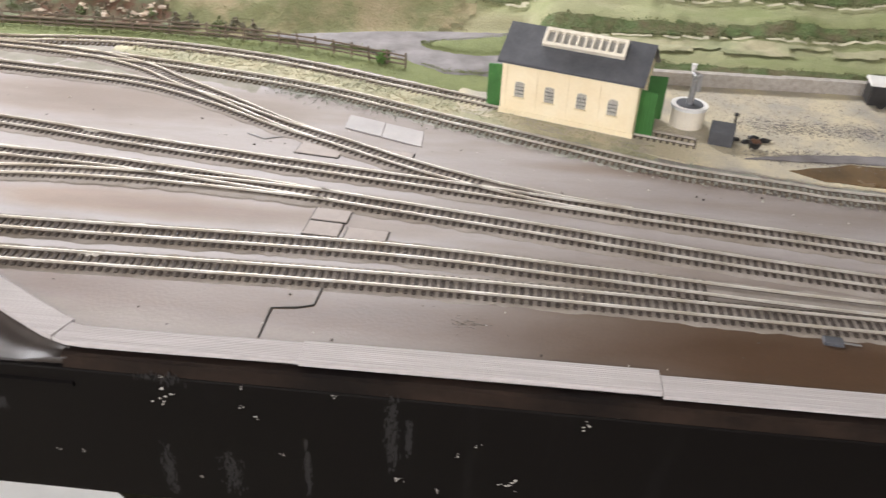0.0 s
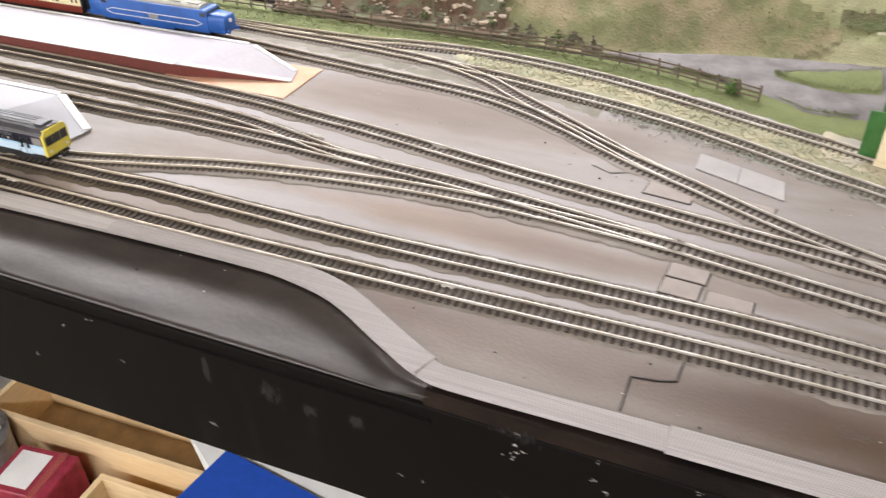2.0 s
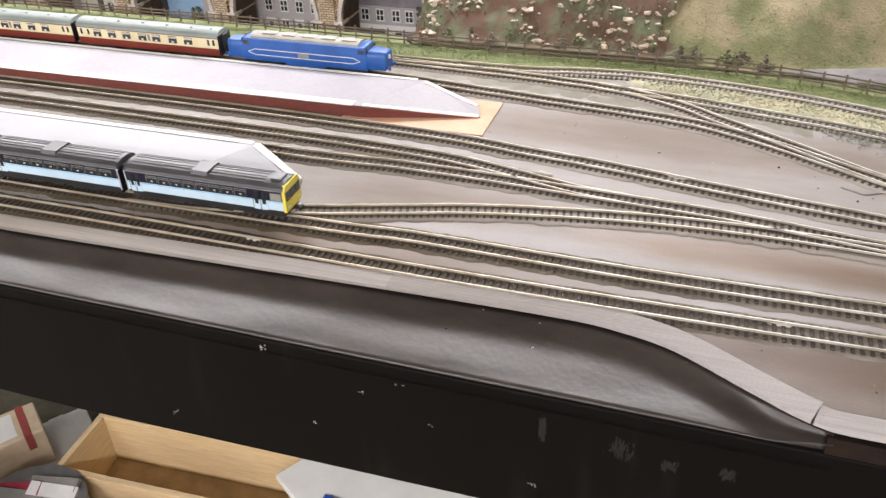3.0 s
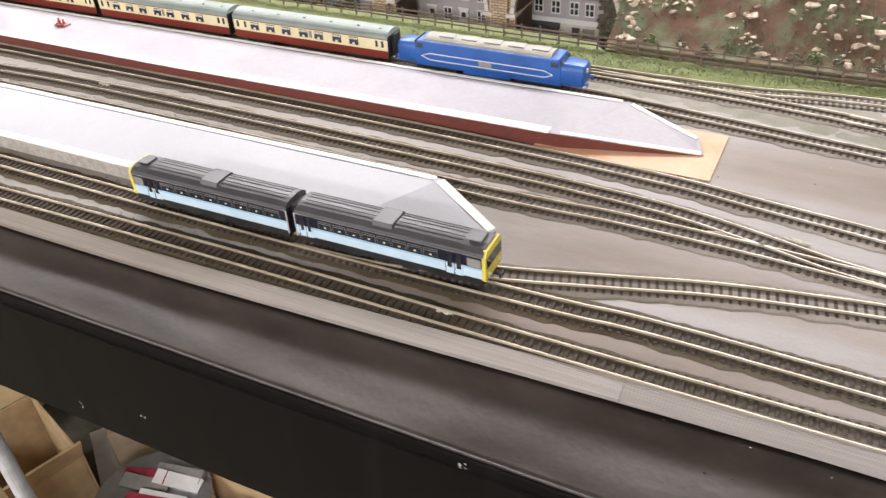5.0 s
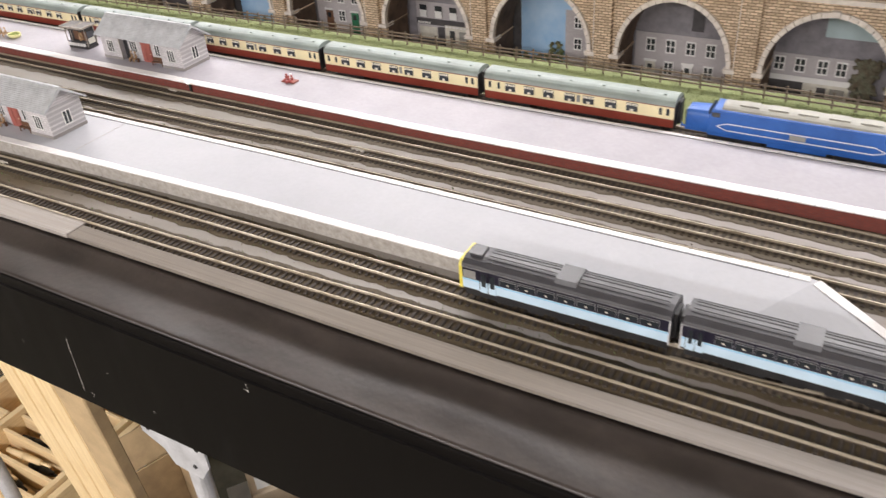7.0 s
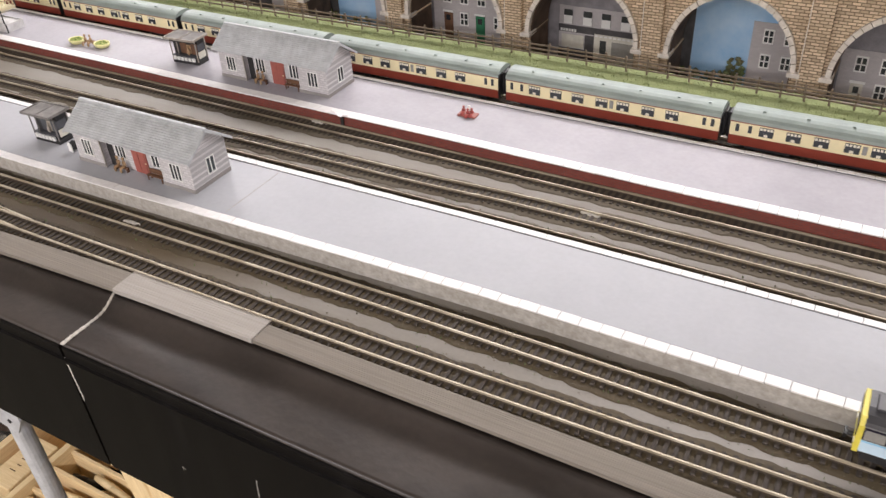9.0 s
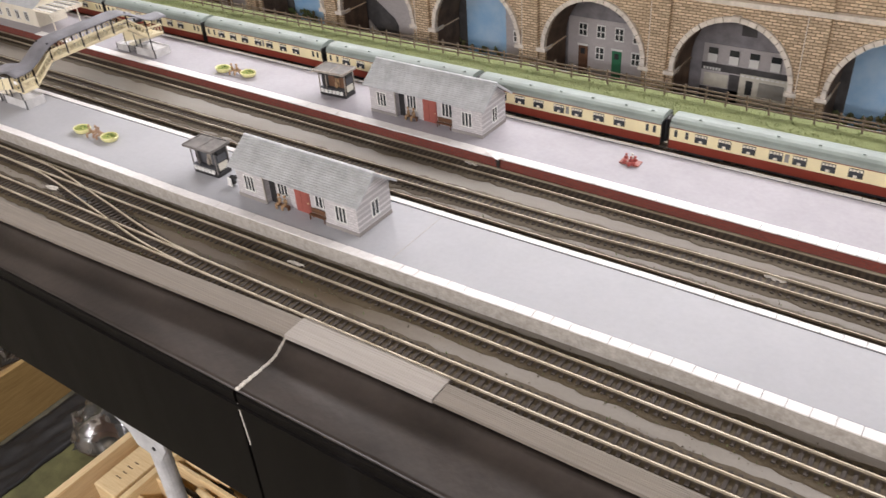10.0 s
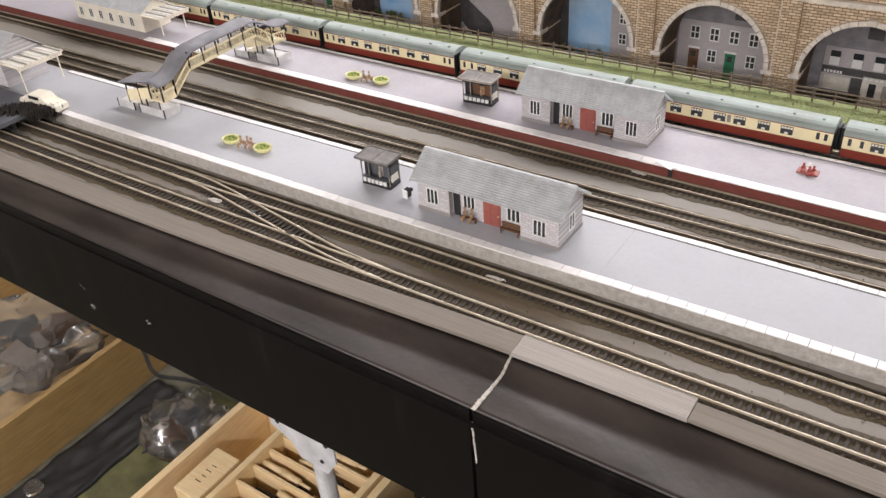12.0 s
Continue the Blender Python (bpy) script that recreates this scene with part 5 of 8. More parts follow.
def track(points, label, pieces=0, x_range=(-9, 9), skip=None, dusty=False, bed=BED, rail=RAIL):
    """A length of track: two rails and its sleepers, along a smooth line."""
    ob = thing("railway_track", label, "track", group="tracks of the layout")
    line = spline(points, SP)
    TRACKS.append(ob)
    h = 0.0005 + 0.00009 * len(TRACKS)
    for s in (-1, 1):
        c = s * 0.0087
        bm = bmesh.new()
        sweep(bm, line, [(c - 0.0003, 0.0034), (c + 0.0003, 0.0034), (c + 0.0003, 0.0048), (c + 0.00068, 0.0052), (c + 0.00068, 0.0060), (c - 0.00068, 0.0060), (c - 0.00068, 0.0052), (c - 0.0003, 0.0048)])
        part("rail", bm, rail, ob)
        bm = bmesh.new()
        sweep(bm, line, [(c - 0.0013, 0.0029), (c + 0.0013, 0.0029), (c + 0.0013, 0.0034), (c - 0.0013, 0.0034)])
        part("rail_foot", bm, RAILSIDE, ob, "dark chaired rail foot")
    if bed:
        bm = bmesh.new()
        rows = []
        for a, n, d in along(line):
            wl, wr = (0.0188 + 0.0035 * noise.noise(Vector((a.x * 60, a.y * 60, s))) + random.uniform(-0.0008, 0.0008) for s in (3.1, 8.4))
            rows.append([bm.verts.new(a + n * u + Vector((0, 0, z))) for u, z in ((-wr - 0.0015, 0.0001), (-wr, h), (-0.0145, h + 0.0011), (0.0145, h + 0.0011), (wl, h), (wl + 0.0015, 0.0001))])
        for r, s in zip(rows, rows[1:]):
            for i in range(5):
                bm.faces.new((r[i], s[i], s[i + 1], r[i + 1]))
        part("track_bed", bm, bed, ob, "brown-grey bed under the sleepers")
    rest_v, rest_f = [], []
    count = 0
    base = [v.co.copy() for v in sleeper_mesh.vertices]
    polys = [tuple(p.vertices) for p in sleeper_mesh.polygons]
    for a, n, d in along(line):
        if skip and skip(a.x, a.y):
            continue
        m = pose(a.x, a.y, -0.00006 * len(TRACKS), 0, 0, math.degrees(math.atan2(d.y, d.x)) + random.uniform(-1, 1))
        if count < pieces and x_range[0] < a.x < x_range[1]:
            count += 1
            s = new("sleeper", dusty_mesh if dusty else sleeper_mesh)
            s.parent = ob
            s.matrix_basis = m
        else:
            k = len(rest_v)
            rest_v += [tuple(m @ v) for v in base]
            rest_f += [tuple(k + i for i in p) for p in polys]
    if rest_v:
        me = bpy.data.meshes.new("sleepers")
        me.from_pydata(rest_v, [], rest_f)
        me.materials.append(SLEEPER_DUSTY if dusty else SLEEPER)
        s = new("sleepers", me)
        s.parent = ob
        tagged(s, kind="stuff")
    return ob


T1 = [(-3.1, 0.560), (-2.36, 0.561), (-1.99, 0.564), (-1.4, 0.569), (-0.9, 0.577), (-0.45, 0.576), (-0.2, 0.578), (0.13, 0.586), (0.33, 0.585), (0.6, 0.578), (1.2, 0.565)]
T2 = [(-3.1, 0.607), (-2.36, 0.611), (-1.99, 0.616), (-1.4, 0.625), (-0.9, 0.624), (-0.55, 0.628), (-0.45, 0.632), (-0.2, 0.628), (0.15, 0.634), (0.35, 0.622), (0.6, 0.603), (1.2, 0.575)]
TC = [(-3.1, 0.772), (-2.0, 0.774), (-1.3, 0.779), (-0.68, 0.773), (-0.53, 0.776), (-0.40, 0.773), (-0.30, 0.767), (-0.185, 0.761), (-0.108, 0.753), (0.0, 0.738), (0.10, 0.722), (0.25, 0.699), (0.607, 0.647), (1.2, 0.59)]
TB = [(-3.1, 0.812), (-2.0, 0.817), (-1.5, 0.822), (-1.28, 0.828), (-0.71, 0.820), (-0.55, 0.814), (-0.47, 0.807), (-0.40, 0.793), (-0.32, 0.773), (-0.26, 0.766)]
TA = [(-3.1, 0.892), (-2.4, 0.888), (-1.5, 0.881), (-0.9, 0.876), (-0.65, 0.870), (-0.49, 0.862), (-0.40, 0.850), (-0.29, 0.836), (-0.17, 0.816), (-0.035, 0.796), (0.09, 0.779), (0.21, 0.763), (0.33, 0.745), (0.44, 0.729), (0.635, 0.703), (1.2, 0.625)]
TD = [(-3.1, 1.040), (-1.5, 1.037), (-0.9, 1.036), (-0.68, 1.034), (-0.54, 1.020), (-0.38, 1.002), (-0.23, 0.984), (-0.155, 0.962), (-0.08, 0.927), (0.0, 0.882), (0.075, 0.848), (0.145, 0.814), (0.21, 0.787), (0.30, 0.757), (0.40, 0.736)]
TE = [(-0.80, 1.098), (-0.56, 1.086), (-0.47, 1.081), (-0.39, 1.074), (-0.307, 1.062), (-0.225, 1.030), (-0.170, 0.994), (-0.087, 0.944), (0.0, 0.887), (0.06, 0.855)]
TF = [(-0.72, 1.099), (-0.47, 1.103), (-0.39, 1.114), (-0.31, 1.121), (-0.23, 1.119), (-0.14, 1.107), (-0.05, 1.088), (0.03, 1.063), (0.114, 1.034), (0.19, 1.008), (0.26, 0.984), (0.40, 0.940), (0.455, 0.925), (0.495, 0.914)]
TG = [(-0.34, 1.066), (-0.219, 1.050), (-0.118, 1.030), (-0.037, 1.013), (0.044, 0.990), (0.123, 0.960), (0.197, 0.930), (0.267, 0.905), (0.334, 0.880), (0.397, 0.857), (0.458, 0.838), (0.577, 0.817), (0.672, 0.805), (1.2, 0.77)]
TX = [(-0.80, 0.626), (-0.70, 0.632), (-0.60, 0.650), (-0.50, 0.677), (-0.40, 0.704), (-0.26, 0.727), (-0.14, 0.735), (-0.02, 0.732), (0.10, 0.7235)]
TS = [(-2.20, 0.612), (-2.12, 0.609), (-2.0, 0.590), (-1.88, 0.571), (-1.80, 0.566)]

# ---------- trains ----------
RAIL_TOP = 0.006


def axle(parent, x, r, name="wheelset"):
    bm = bmesh.new()
    for s in (-1, 1):
        tube(bm, (x, s * 0.0088 - 0.0012, r), (x, s * 0.0088 + 0.0012, r), r, r, 14)
    tube(bm, (x, -0.012, r), (x, 0.012, r), 0.0012, 0.0012, 8)
    return part(name, bm, DARK, parent)


def body_outline(w, z0, z1, zr, n=8):
    """The cross-section of a coach body with an arched roof."""
    side = [(-w, z0), (-w, z1)]
    roof = [(-w * math.cos(math.pi * i / n), z1 + (zr - z1) * math.sin(math.pi * i / n)) for i in range(1, n)]
    return side + roof + [(w, z1), (w, z0)]


def railbus_car(parent, x0, cab_at_low):
    """One car of the two-car railbus, from x0, its cab at the low or high end of x."""
    L, w = 0.197, 0.0178
    car = part("car_body", made((x0 + 0.001, x0 + L - 0.001, -w + 0.0012, w - 0.0012, 0.011, 0.035), chamfer=0.0006), NAVY, parent)

    def X(u):
        return x0 + u if cab_at_low else x0 + L - u

    def span(u0, u1):
        a, b = X(u0), X(u1)
        return min(a, b), max(a, b)
    a, b = span(0.002, L - 0.001)
    for s in (-1, 1):
        y0, y1 = sorted((s * (w - 0.0016), s * w))
        part("blue_band", made((a, b, y0, y1, 0.0138, 0.0246), chamfer=0.0002), SKYBLUE, car, "pale blue lower body band")
        part("cyan_line", made((a, b, *sorted((s * (w - 0.0012), s * (w + 0.0002))), 0.0232, 0.0243)), CYANLINE, car, "thin sky blue line along the band")
        y0, y1 = sorted((s * (w - 0.0014), s * (w + 0.0001)))
        part("window_band", made((a, b, y0, y1, 0.0249, 0.0368), chamfer=0.0002), NAVY, car, "dark navy window band")
        y0, y1 = sorted((s * (w - 0.0010), s * (w + 0.0005)))
        part("white_line", made((a, b, y0, y1, 0.0368, 0.0377)), GREYMETAL, car, "thin silver gutter under the roof")
        first, pitch = (0.0400, 0.0187) if cab_at_low else (0.0445, 0.0158)
        for k in range(8):
            u = first + k * pitch
            c, d = span(u, u + pitch - 0.0018)
            y0, y1 = sorted((s * (w - 0.0006), s * (w + 0.0004)))
            part("window", made((c, d, y0, y1, 0.0270, 0.0345)), GLASS, car)
            y0, y1 = sorted((s * w, s * (w + 0.0007)))
            part("window_bar", made((c, d, y0, y1, 0.0322, 0.0328), (c, d, y0, y1, 0.0341, 0.0347), (c, c + 0.0004, y0, y1, 0.0270, 0.0345), (d - 0.0004, d, y0, y1, 0.0270, 0.0345)), GREYMETAL, car, "thin silver window frame")
            e = (c + d) / 2
            part("seat_back", made((e - 0.0012, e + 0.0012, y0 - 0.0001 * s, y1 - 0.0001 * s, 0.0278, 0.0292)), CREAM_PALE, car, "pale seat back behind the glass")
        for u in ((0.020, 0.037),) if cab_at_low else ((0.020, 0.037), (L - 0.020, L - 0.005)):
            c, d = span(*u)
            m_ = (c + d) / 2
            y0, y1 = sorted((s * (w - 0.0006), s * (w + 0.0004)))
            for e, g in ((c, m_ - 0.0004), (m_ + 0.0004, d)):
                part("door", made((e, g, y0, y1, 0.0250, 0.0352), chamfer=0.0002), NAVY, car, "dark folding door")
                y2, y3 = sorted((s * w, s * (w + 0.0008)))
                part("door_glass", made((e + 0.0020, g - 0.0018, y2, y3, 0.0200, 0.0335)), GLASS, car)
                part("door_panel", made((e + 0.0003, g - 0.0003, *sorted((s * (w - 0.0006), s * (w + 0.0005))), 0.0130, 0.0249)), SKYBLUE, car, "pale blue door panel")
                part("door_edge", made((e - 0.0002, e + 0.0002, *sorted((s * w, s * (w + 0.0007))), 0.0130, 0.0352)), DARK, car)
        c, d = span(0.003, 0.016)
        y0, y1 = sorted((s * (w - 0.0006), s * (w + 0.0004)))
        part("cab_window", made((c, d, y0, y1, 0.0258, 0.0345)), PALEGLASS, car)
    bm = bmesh.new()
    out = [(-w - 0.0002, 0.0376), (-w + 0.001, 0.0405), (-w + 0.0055, 0.0435), (-0.005, 0.0448), (0.005, 0.0448), (w - 0.0055, 0.0435), (w - 0.001, 0.0405), (w + 0.0002, 0.0376)]
    prism(bm, out, x0 + 0.0015, x0 + L - 0.0005)
    roof = part("roof", bm, TRAINROOF, car, "dark grey ribbed roof")
    for y, z in ((-0.0118, 0.0436), (-0.0075, 0.0445), (-0.0030, 0.0449), (0.0030, 0.0449), (0.0075, 0.0445), (0.0118, 0.0436)):
        c, d = span(0.024, L - 0.006)
        part("seam", made((c, d, y - 0.0003, y + 0.0003, z - 0.0006, z + 0.0003)), ROOFLINE, roof)
    c, d = span(0.092, 0.112)
    bm = bmesh.new()
    prism(bm, [(-w + 0.002, 0.0395), (-w + 0.006, 0.0462), (w - 0.006, 0.0462), (w - 0.002, 0.0395)], c, d)
    part("exhaust_box", bm, TRAINROOF, roof)
    c, d = span(0.006, 0.018)
    part("vent_box", made((c, d, -0.008, 0.008, 0.0440, 0.0468), chamfer=0.0005), TRAINROOF, roof)
    # cab front
    xa, xb = span(-0.0016, 0.002)
    bm = bmesh.new()
    prism(bm, [(-w, 0.0125), (-w, 0.0370), (-w + 0.004, 0.0430), (w - 0.004, 0.0430), (w, 0.0370), (w, 0.0125)], xa, xb)
    front = part("cab_front", bm, CABYELLOW, car, "bright yellow cab front")
    xc, xd = span(-0.0022, -0.0012)
    for y0, y1 in ((-0.0155, -0.0062), (-0.0052, 0.0052), (0.0062, 0.0155)):
        part("windscreen", made((xc, xd, y0, y1, 0.0250, 0.0355)), GLASS, front)
    for y in (-0.012, 0.012):
        part("head_lamp", made((xc, xd, y - 0.0018, y + 0.0018, 0.0165, 0.0185)), WHITE, front)
    bm = bmesh.new()
    xe, xf = X(-0.008), X(0.001)
    tube(bm, (xe, 0, 0.0105), (xf, 0, 0.0105), 0.0018)
    box(bm, min(xe, xe + 0.002), max(xe, xe + 0.002), -0.004, 0.004, 0.0085, 0.0125)
    part("coupling", bm, DARK, car)
    # inner end and gangway
    xc, xd = span(L - 0.0012, L + 0.003)
    part("gangway", made((xc, xd, -0.009, 0.009, 0.0125, 0.0385), chamfer=0.0006), DARK, car)
    xc, xd = span(L - 0.0014, L - 0.0002)
    for y in (-w, w):
        part("end_rim", made((xc, xd, y - 0.0006, y + 0.0006, 0.0115, 0.0372)), GREYWASH, car, "pale rim of the coach end")
    # underframe
    bm = made((x0 + 0.004, x0 + L - 0.002, -0.0168, 0.0168, 0.0056, 0.0136), chamfer=0.0006)
    for u in (0.075, 0.105, 0.135):
        box(bm, X(u) - 0.008, X(u) + 0.008, -0.0165, -0.010, 0.0035, 0.0075)
        box(bm, X(u) - 0.008, X(u) + 0.008, 0.010, 0.0165, 0.0035, 0.0075)
    for u in (0.045, 0.152):
        for s in (-1, 1):
            y0, y1 = sorted((s * 0.0125, s * 0.0155))
            box(bm, X(u) - 0.009, X(u) + 0.009, y0, y1, 0.0035, 0.0085)
    part("underframe", bm, DARK, car, "black underframe and tanks")
    for u in (0.045, 0.152):
        axle(car, X(u), 0.0065)


railbus = thing("railbus", "two-car diesel railbus, navy and pale blue with yellow ends", "train", pose(-0.998, 0.6325, RAIL_TOP, 0, 0, 0.6))
railbus_car(railbus, 0.0, True)
railbus_car(railbus, 0.205, False)


def passenger_coach(m, label):
    ob = thing("passenger_coach", label, "coach", m, group="coaches behind the diesel")
    L, w = 0.2625, 0.0178
    body = part("body", made((0, L, -w + 0.001, w - 0.001, 0.010, 0.0370), chamfer=0.0005), COACHCREAM, ob)
    for s in (-1, 1):
        y0, y1 = sorted((s * (w - 0.0014), s * (w - 0.0001)))
        part("red_panel", made((0, L, y0, y1, 0.0085, 0.0195), chamfer=0.0003), COACHRED, body, "crimson lower panel")
        part("cream_panel", made((0, L, y0, y1, 0.0196, 0.0352), chamfer=0.0003), COACHCREAM, body, "cream upper panel")
        part("red_line", made((0, L, y0, y1, 0.0353, 0.0372)), COACHRED, body, "crimson line under the roof")
        y2, y3 = sorted((s * (w - 0.0008), s * (w + 0.0003)))
        y4, y5 = sorted((s * (w - 0.0002), s * (w + 0.0007)))
        for u in (0.0387, 0.0667, 0.0947, 0.1248, 0.1506, 0.1807, 0.2087):
            wide = 0.0150
            part("window", made((u - wide / 2, u + wide / 2, y2, y3, 0.0228, 0.0340), chamfer=0.0003), GLASS, body)
            bm = made(*[(u - wide / 2 + 0.0008 + j * 0.0036, u - wide / 2 + 0.0033 + j * 0.0036, y4, y5, 0.0306, 0.0333) for j in range(4)])
            part("vent_panes", bm, CREAM_PALE, body, "pale sliding window tops")
            part("blind", made((u - 0.0022, u + 0.0018, y4, y5, 0.0234, 0.0262)), CREAM_PALE, body, "pale table lamp behind the glass")
        part("toilet_window", made((0.1345, 0.1392, y2, y3, 0.0235, 0.0335), chamfer=0.0003), PALEGLASS, body)
        for u in (0.008, 0.0215, L - 0.0172, L - 0.008):
            part("door_window", made((u - 0.0020, u + 0.0020, y2, y3, 0.0245, 0.0335), chamfer=0.0003), GLASS, body)
    bm = bmesh.new()
    prism(bm, body_outline(w + 0.0004, 0.0366, 0.0372, 0.0470, 10), -0.0003, L + 0.0003)
    part("roof", bm, COACHROOF, ob, "grey-green arched roof", smooth=False)
    for u in (0.03, 0.075, 0.12, 0.165, 0.21, 0.245):
        part("roof_vent", made((u, u + 0.003, -0.0065, -0.0035, 0.0455, 0.0478)), COACHROOF, ob)
    for x, s in ((0.0, -1), (L, 1)):
        xa, xb = sorted((x - s * 0.0004, x + s * 0.0012))
        part("end_panel", made((xa, xb, -w + 0.0006, w - 0.0006, 0.0085, 0.0400), chamfer=0.0004), DARK, ob, "black coach end")
        xa, xb = sorted((x, x + s * 0.0052))
        part("gangway", made((xa, xb, -0.0075, 0.0075, 0.0105, 0.0405), chamfer=0.0008), DARK, ob)
    part("underframe", made((0.004, L - 0.004, -0.012, 0.012, 0.0068, 0.0105), (0.095, 0.165, -0.013, 0.013, 0.0035, 0.0075)), DARK, ob)
    for u in (0.042, L - 0.042):
        bogie = part("bogie", made((u - 0.024, u + 0.024, -0.0142, -0.0118, 0.0035, 0.0075), (u - 0.024, u + 0.024, 0.0118, 0.0142, 0.0035, 0.0075), (u - 0.006, u + 0.006, -0.012, 0.012, 0.0040, 0.0070)), DARK, ob)
        for d in (-0.0155, 0.0155):
            axle(bogie, u + d, 0.0062)
    return ob


COACH_X0 = -0.918
first_coach = passenger_coach(pose(COACH_X0 - 0.2625, 1.036, RAIL_TOP), "crimson and cream passenger coach with grey-green roof")
for k in range(1, 8):
    copy_thing(first_coach, pose(COACH_X0 - 0.2625 - 0.2735 * k, 1.036 + 0.0003 * k, RAIL_TOP, 0, 0, -0.06))

loco = thing("diesel_locomotive", "bright blue diesel locomotive with pale roof and white chevrons", "locomotive", pose(-0.906, 1.036, RAIL_TOP, 0, 0, -0.3))
w = 0.0175
bm = bmesh.new()
prism(bm, [(0.030, 0.011), (0.030, 0.0335), (0.034, 0.0425), (0.232, 0.0425), (0.236, 0.0335), (0.236, 0.011)], -w, w, "y")
bevel(bm, 0.0012, 2)
part("body", bm, LOCOBLUE, loco)
for x0, s in ((0.030, -1), (0.236, 1)):
    bm = bmesh.new()
    prism(bm, [(-0.0168, 0.0105), (-0.0168, 0.0310), (-0.0128, 0.0372), (0.0128, 0.0372), (0.0168, 0.0310), (0.0168, 0.0105)], x0 - s * 0.002, x0 + s * 0.0285)
    for v in bm.verts:
        if abs(v.co.x - (x0 + s * 0.0285)) < 1e-6:
            v.co.y *= 0.82
            v.co.z = 0.0105 + (v.co.z - 0.0105) * 0.94
    bevel(bm, 0.0022, 2)
    nose = part("nose", bm, LOCOBLUE, loco, "rounded blue nose", smooth=True)
    bm = bmesh.new()
    prism(bm, [(-0.0155, 0.0345), (-0.0145, 0.0405), (0.0145, 0.0405), (0.0155, 0.0345)], x0 - s * 0.001, x0 + s * 0.0012)
    part("windscreen", bm, GLASS, loco)
    bm = bmesh.new()
    tube(bm, (x0 + s * 0.0265, 0, 0.027), (x0 + s * 0.030, 0, 0.027), 0.0035, 0.003, 14)
    part("head_lamp", bm, WHITE, nose, smooth=False)
    bm = bmesh.new()
    for y in (-0.011, 0.011):
        tube(bm, (x0 + s * 0.026, y, 0.0125), (x0 + s * 0.033, y, 0.0125), 0.0012)
        tube(bm, (x0 + s * 0.0326, y, 0.0125), (x0 + s * 0.0336, y, 0.0125), 0.0034, 0.0034, 12)
    box(bm, min(x0, x0 + s * 0.028), max(x0, x0 + s * 0.028), -0.015, 0.015, 0.0098, 0.0142)
    part("buffer_beam", bm, LOCOBLUE, loco)
    for t in (-1, 1):
        y0, y1 = sorted((t * (w - 0.0008), t * (w + 0.0003)))
        xa, xb = sorted((x0 - s * 0.003, x0 - s * 0.013))
        part("cab_window", made((xa, xb, y0, y1, 0.0325, 0.0385), chamfer=0.0003), GLASS, loco)
bm = bmesh.new()
prism(bm, body_outline(0.0160, 0.0390, 0.0400, 0.0475, 10), 0.044, 0.222)
lroof = part("roof", bm, LOCOROOF, loco, "pale stone-grey roof")
for k in range(5):
    part("grille", made((0.062 + k * 0.033, 0.084 + k * 0.033, -0.007, 0.007, 0.0462, 0.0482), chamfer=0.0005), LOCOROOF, lroof)
for t in (-1, 1):
    bm = bmesh.new()
    y0, y1 = sorted((t * (w - 0.0004), t * (w + 0.0005)))
    for z in (0.0175, 0.0262):
        box(bm, 0.052, 0.214, y0, y1, z - 0.0006, z + 0.0006)
    for xa, xb in ((0.052, 0.040), (0.214, 0.226)):
        for za in (0.0175, 0.0262):
            vs = [bm.verts.new(p) for p in ((xa, y0, za - 0.0006), (xa, y0, za + 0.0006), (xb, y0, 0.0222), (xb, y0, 0.0212), (xa, y1, za - 0.0006), (xa, y1, za + 0.0006), (xb, y1, 0.0222), (xb, y1, 0.0212))]
            for f in ((0, 1, 2, 3), (7, 6, 5, 4), (0, 4, 5, 1), (1, 5, 6, 2), (2, 6, 7, 3), (3, 7, 4, 0)):
                bm.faces.new([vs[i] for i in f])
    part("chevron_line", bm, WHITE, loco, "long white chevron outline")
    part("emblem", made((0.124, 0.142, y0, y1, 0.0190, 0.0248)), LOCOROOF, loco, "small pale side plate")
part("skirt", made((0.030, 0.236, -0.0165, 0.0165, 0.0082, 0.0112), (0.100, 0.166, -0.014, 0.014, 0.0035, 0.0085)), LOCOBLUE, loco)
for u in (0.060, 0.206):
    bogie = part("bogie", made((u - 0.030, u + 0.030, -0.0150, -0.0122, 0.0035, 0.0090), (u - 0.030, u + 0.030, 0.0122, 0.0150, 0.0035, 0.0090), (u - 0.008, u + 0.008, -0.0125, 0.0125, 0.0045, 0.0085)), DARK, loco)
    for d in (-0.021, 0, 0.021):
        axle(bogie, u + d, 0.0068)

# ---------- station buildings ----------


def small_window(ob, x, y, z, wid, hgt, lights=2, face="y", outward=-1):
    """A white framed window on a wall across y (or across x)."""
    def b(u0, u1, d0, d1, z0, z1):
        lo, hi = sorted((outward * d0, outward * d1))
        if face == "y":
            return (x + u0, x + u1, y + lo, y + hi, z0, z1)
        return (x + lo, x + hi, y + u0, y + u1, z0, z1)
    win = part("window", made(b(-wid / 2, wid / 2, -0.0005, 0.0004, z, z + hgt)), GLASS, ob)
    boxes = [b(-wid / 2 - 0.0008, wid / 2 + 0.0008, -0.0004, 0.0016, z - 0.0012, z - 0.0002), b(-wid / 2 - 0.0005, wid / 2 + 0.0005, -0.0004, 0.0011, z + hgt - 0.0007, z + hgt + 0.0003)]
    for k in range(lights + 1):
        u = -wid / 2 + wid * k / lights
        boxes.append(b(u - 0.0006, u + 0.0006, -0.0004, 0.0010, z, z + hgt))
    part("frame", made(*boxes), WHITE, win, "white window frame")
    return win


